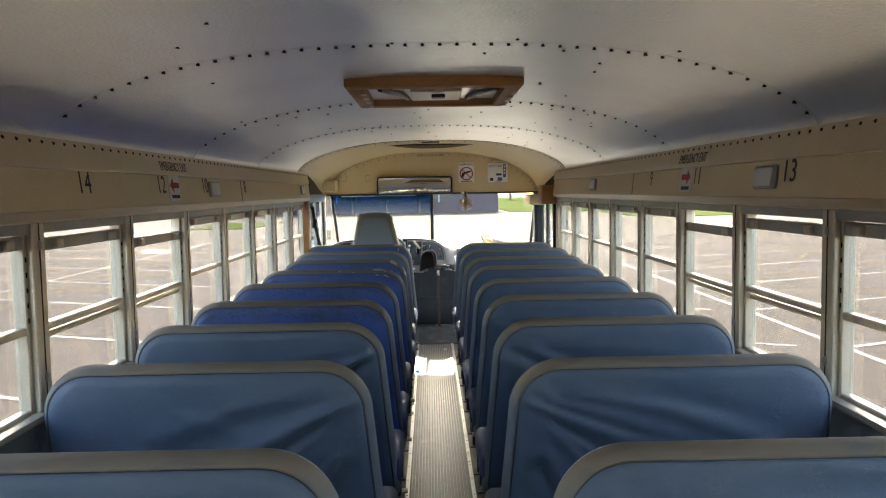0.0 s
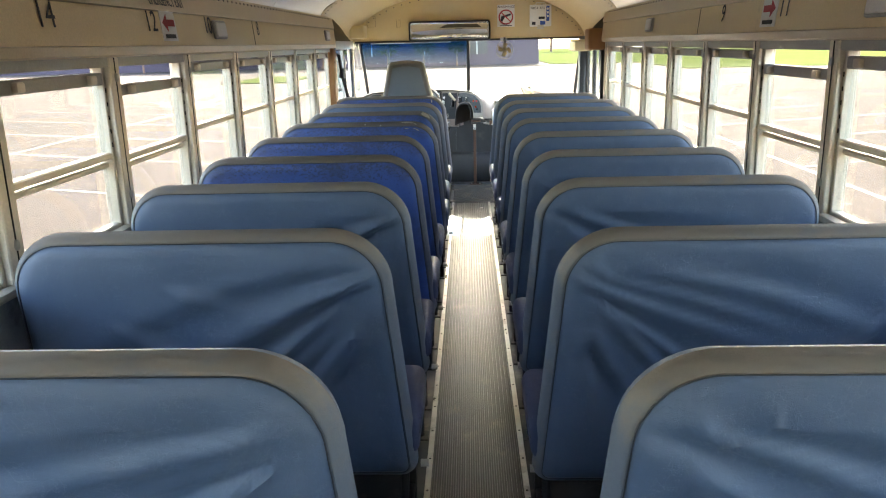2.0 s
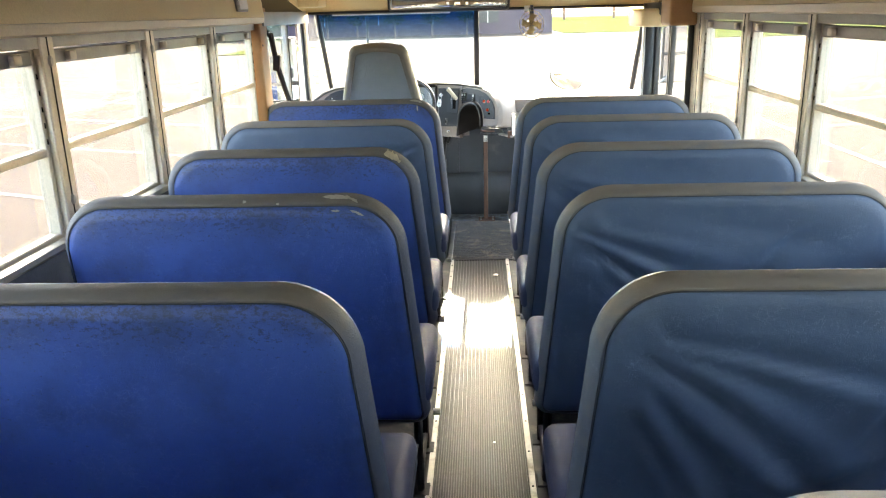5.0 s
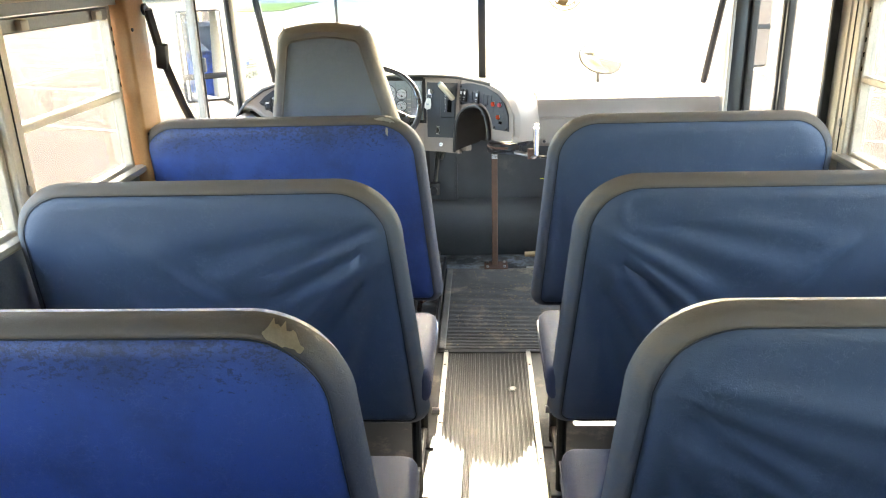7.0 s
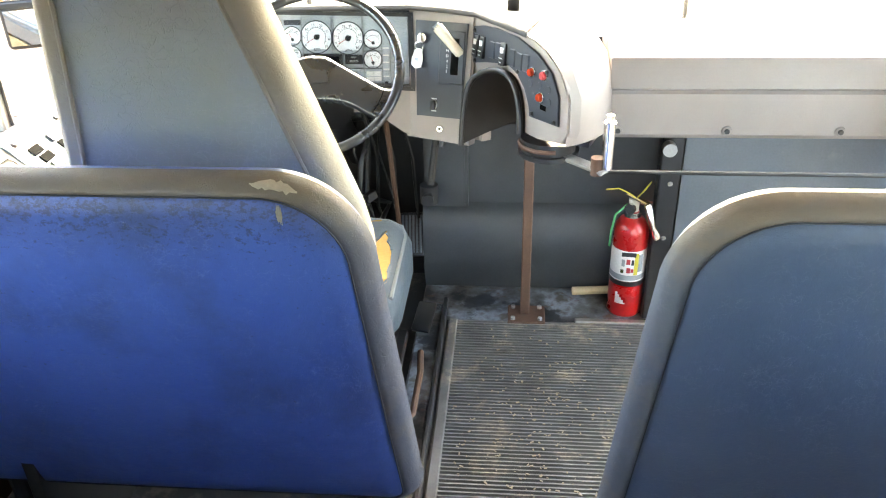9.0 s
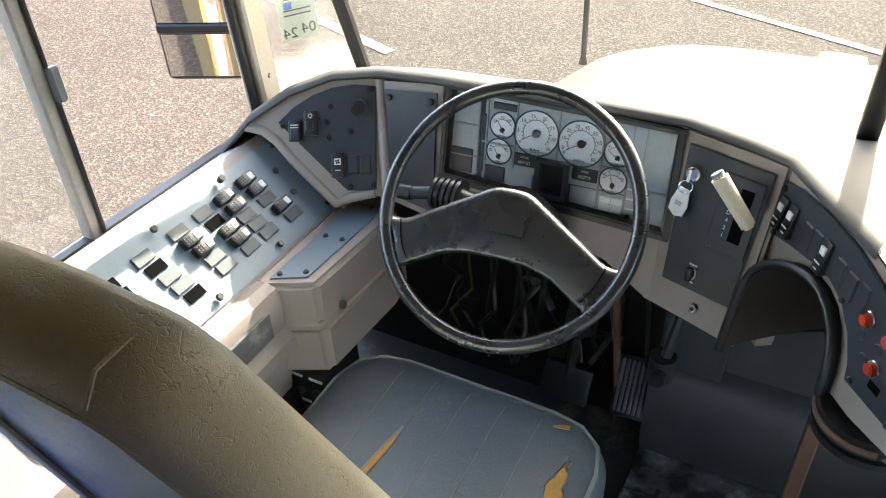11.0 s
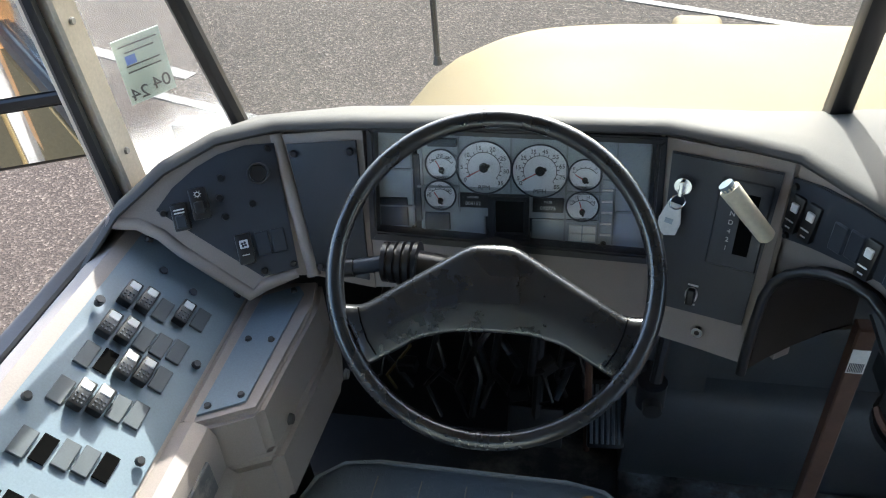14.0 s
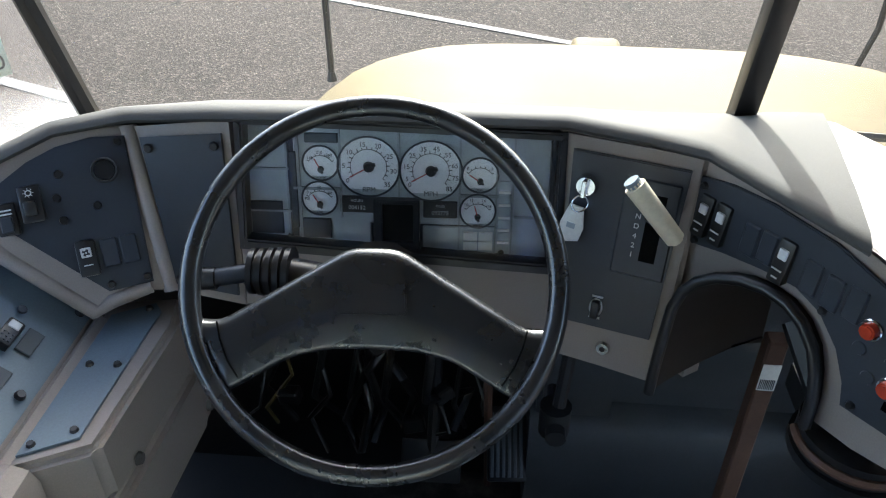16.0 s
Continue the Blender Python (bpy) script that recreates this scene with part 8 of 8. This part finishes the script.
def rail_things():
    """Writing and plates on the panels above the windows."""
    def on_panel(s, y, z, out=0.0):
        lean = math.degrees(math.atan2(0.013, 0.108))
        return pose(side(s, 1.1035 + (z - 1.447) * 0.12 - out), y, z, 0, 0, 0) @ (pose(0, 0, 0, 0, 0, 90) if s < 0 else pose(0, 0, 0, 0, 0, -90)) @ pose(0, 0, 0, -lean, 0, 0)
    for s, y, txt in ((-1, 2.527, "14"), (-1, 3.263, "12"), (-1, 3.903, "10"), (-1, 4.749, "8"), (1, 2.463, "13"), (1, 3.338, "11"), (1, 4.045, "9")):
        num = thing("seat_number", "black painted seat number on the panel", "seat number", group="seat numbers")
        num.matrix_basis = on_panel(s, y, 1.531)
        for i, ch in enumerate(txt):
            letters(ch, 0.105, PRINT, num, pose((i - (len(txt) - 1) / 2) * 0.055, -0.003, 0), "digit")
    for s, y in ((-1, 3.449), (1, 3.419)):
        t = thing("emergency_exit_lettering", "black lettering above the exit window", "lettering")
        t.matrix_basis = pose(side(s, 1.119), y, 1.612, 0, 0, 90 if s < 0 else -90) @ pose(0, 0, 0, -16, 0, 0)
        letters("EMERGENCY EXIT", 0.060, PRINT, t, pose(0, -0.003, 0) @ Matrix.Diagonal((0.74, 1, 1, 1)))
        k = thing("exit_arrow_sticker", "white sticker with a red arrow, curling at the edge", "sticker")
        k.matrix_basis = on_panel(s, 3.43 if s < 0 else 3.486, 1.52)
        part("sheet", box((-0.075, -0.003, -0.055), (0.075, 0.0, 0.06)), PAPER, k)
        arrow = part("red_arrow", prism([(-0.06, 0.012), (-0.015, 0.045), (-0.015, 0.025), (0.06, 0.025), (0.06, 0.0), (-0.015, 0.0), (-0.015, -0.02)] if s < 0 else [(0.06, 0.012), (0.015, 0.045), (0.015, 0.025), (-0.06, 0.025), (-0.06, 0.0), (0.015, 0.0), (0.015, -0.02)], 0.001), PRINT_RED, k)
        arrow.location = (0, -0.0045, 0)
        part("printed_bar", box((-0.05, -0.005, -0.045), (0.05, -0.003, -0.03)), PRINT, k)
    for s, y in ((-1, 4.045), (-1, 6.885), (1, 2.63), (1, 5.48)):
        p = thing("interior_lamp", "small square clear lamp plate on the panel", "lamp", group="panel lamps")
        p.matrix_basis = on_panel(s, y, 1.516)
        part("plate", box((-0.085, -0.016, -0.042), (0.085, 0.0, 0.042), 0.008, 2), ALU_DULL, p)
        part("lens", box((-0.07, -0.022, -0.032), (0.07, -0.012, 0.032), 0.008, 2), PAPER, p)


rail_things()


def hatch():
    h = thing("roof_hatch", "tan framed roof escape hatch with metal latch plate", "roof hatch")
    z = 1.925
    x0, x1, y0, y1 = -0.375, 0.335, 3.04, 3.80
    fr = [((x0, y0), (x1, y0 + 0.07)), ((x0, y1 - 0.07), (x1, y1)), ((x0, y0 + 0.07), (x0 + 0.07, y1 - 0.07)), ((x1 - 0.07, y0 + 0.07), (x1, y1 - 0.07))]
    for a, c in fr:
        part("frame_side", box((a[0], a[1], z - 0.028), (c[0], c[1], z + 0.02), 0.010, 2), TAN, h)
    part("lid", box((x0 + 0.05, y0 + 0.05, z + 0.005), (x1 - 0.05, y1 - 0.05, z + 0.02)), CEIL, h)
    part("latch_plate", box((-0.12, y0 + 0.22, z - 0.02), (0.10, y1 - 0.22, z + 0.006), 0.005, 1), ALU, h)
    part("latch_knob", box((-0.03, y0 + 0.30, z - 0.035), (0.03, y0 + 0.36, z - 0.018), 0.006, 2), BLACK, h)
    for s in (-1, 1):
        part("hinge_arm", sweep([(s * 0.24, y0 + 0.12, z - 0.02), (s * 0.17, y0 + 0.35, z - 0.01), (s * 0.14, y1 - 0.15, z)], 0.012, 8), BLACK, h)
        for yy in (y0 + 0.16, y0 + 0.30, y0 + 0.44, y1 - 0.16):
            part("screw", moved(cyl(0.012, 0.006, 8), pose(s * 0.31, yy, z - 0.041)), ALU, h)


hatch()


def scraps():
    """Bits of paper and grit on the floor."""
    rng = random.Random(8)
    for x, y, r in ((0.071, 7.154, 0.016), (0.10, 6.72, 0.007), (-0.12, 6.25, 0.006), (0.03, 5.35, 0.006)):
        p = thing("paper_scrap", "small pale crumpled paper scrap on the runner", "litter", (x, y, 0.009), group="paper scraps")
        b = bmesh.new()
        bmesh.ops.create_icosphere(b, subdivisions=2, radius=r)
        for v in b.verts:
            v.co = v.co * rng.uniform(0.55, 1.2)
            v.co.z = max(0.0, v.co.z * 0.5)
        part("paper", b, PAPER, p)
    grit = bmesh.new()
    for k in range(420):
        x, y = rng.gauss(0.06, 0.14), rng.gauss(7.85, 0.25)
        if -0.18 < x < 0.42 and 7.5 < y < 8.34:
            r = rng.uniform(0.0015, 0.0055)
            merge(grit, moved(box((-r, -r * 0.5, 0), (r, r * 0.5, r * 0.5)), pose(x, y, 0.0095, 0, rng.uniform(-10, 10), rng.uniform(0, 180))))
    tagged(part("grit", grit, GRIT, smooth=None), "dry mud crumbs and grit scattered on the mat", "grit", kind="stuff")


GRIT = surface("dry_mud_crumbs", (0.34, 0.27, 0.18), (0.2, 0.16, 0.11), rough=0.95, scale=60, relief=0.3)
scraps()


# ---- distance ----
def tree(x, y, h, seed):
    rng = random.Random(seed)
    t = thing("tree", "leafy green tree beyond the parking lot", "tree", (x, y, GROUND), group="far trees")
    b = rod((0, 0, 0), (0, 0, h * 0.45), h * 0.022, 8)
    for k in range(5):
        a = rng.uniform(0, 6.28)
        merge(b, rod((0, 0, h * rng.uniform(0.25, 0.42)), (math.cos(a) * h * 0.2, math.sin(a) * h * 0.2, h * rng.uniform(0.5, 0.7)), h * 0.010, 6))
    part("trunk", b, RUST, t)
    verts, faces = [], []
    for k in range(700):
        while True:
            p = Vector((rng.uniform(-1, 1), rng.uniform(-1, 1), rng.uniform(-1, 1)))
            if 0.25 < p.length < 1:
                break
        lump = 1 + 0.3 * noise.noise(p * 1.7 + Vector((seed, 0, 0)))
        c = Vector((p.x * h * 0.3, p.y * h * 0.3, h * 0.64 + p.z * h * 0.36)) * 1.0
        c = Vector((c.x * lump, c.y * lump, c.z))
        sz = h * rng.uniform(0.02, 0.045)
        d1, d2 = Vector((rng.gauss(0, 1), rng.gauss(0, 1), rng.gauss(0, 1))).normalized() * sz, Vector((rng.gauss(0, 1), rng.gauss(0, 1), rng.gauss(0, 1))).normalized() * sz
        i = len(verts)
        verts += [c - d1, c - d2 * 0.6, c + d1, c + d2 * 0.6]
        faces.append((i, i + 1, i + 2, i + 3))
    me = bpy.data.meshes.new("crown")
    me.from_pydata(verts, [], faces)
    me.materials.append(LEAF)
    part("crown", me, None, t)


def far_building(x0, x1, y0, y1, h, material, label):
    bd = thing("far_building", label, "building")
    part("wall", box((x0, y0, GROUND), (x1, y1, GROUND + h)), material, bd)
    part("roof", box((x0 - 0.4, y0 - 0.4, GROUND + h), (x1 + 0.4, y1 + 0.4, GROUND + h + 0.5)), STEEL_DARK, bd)
    n = int((x1 - x0) / 6)
    for k in range(n):
        x = x0 + 3 + k * 6
        w = part("window", box((x - 1.2, y0 - 0.06, GROUND + 1.2), (x + 1.2, y0, GROUND + h - 1.2)), BLACK, bd)
        part("frame", box((x - 0.06, y0 - 0.1, GROUND + 1.2), (x + 0.06, y0 - 0.06, GROUND + h - 1.2)), ALU_DULL, w)


rng = random.Random(5)
for k in range(11):
    tree(-36 + 3.4 * k + rng.uniform(-0.8, 0.8), 87 + rng.uniform(-1, 1), rng.uniform(4.2, 6.0), 120 + k)
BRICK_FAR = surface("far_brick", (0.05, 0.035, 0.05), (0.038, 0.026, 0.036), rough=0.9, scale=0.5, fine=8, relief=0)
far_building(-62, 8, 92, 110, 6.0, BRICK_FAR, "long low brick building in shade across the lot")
rng = random.Random(5)
for k in range(16):
    tree(-95 + 12.5 * k + rng.uniform(-3, 3), (118 if k < 8 else 195) + rng.uniform(-6, 10), rng.uniform(10, 15) * (1 if k < 8 else 1.3), 60 + k)
for k in range(7):
    tree(-150 + rng.uniform(-4, 4), -30 + 30 * k, rng.uniform(9, 14), 90 + k)
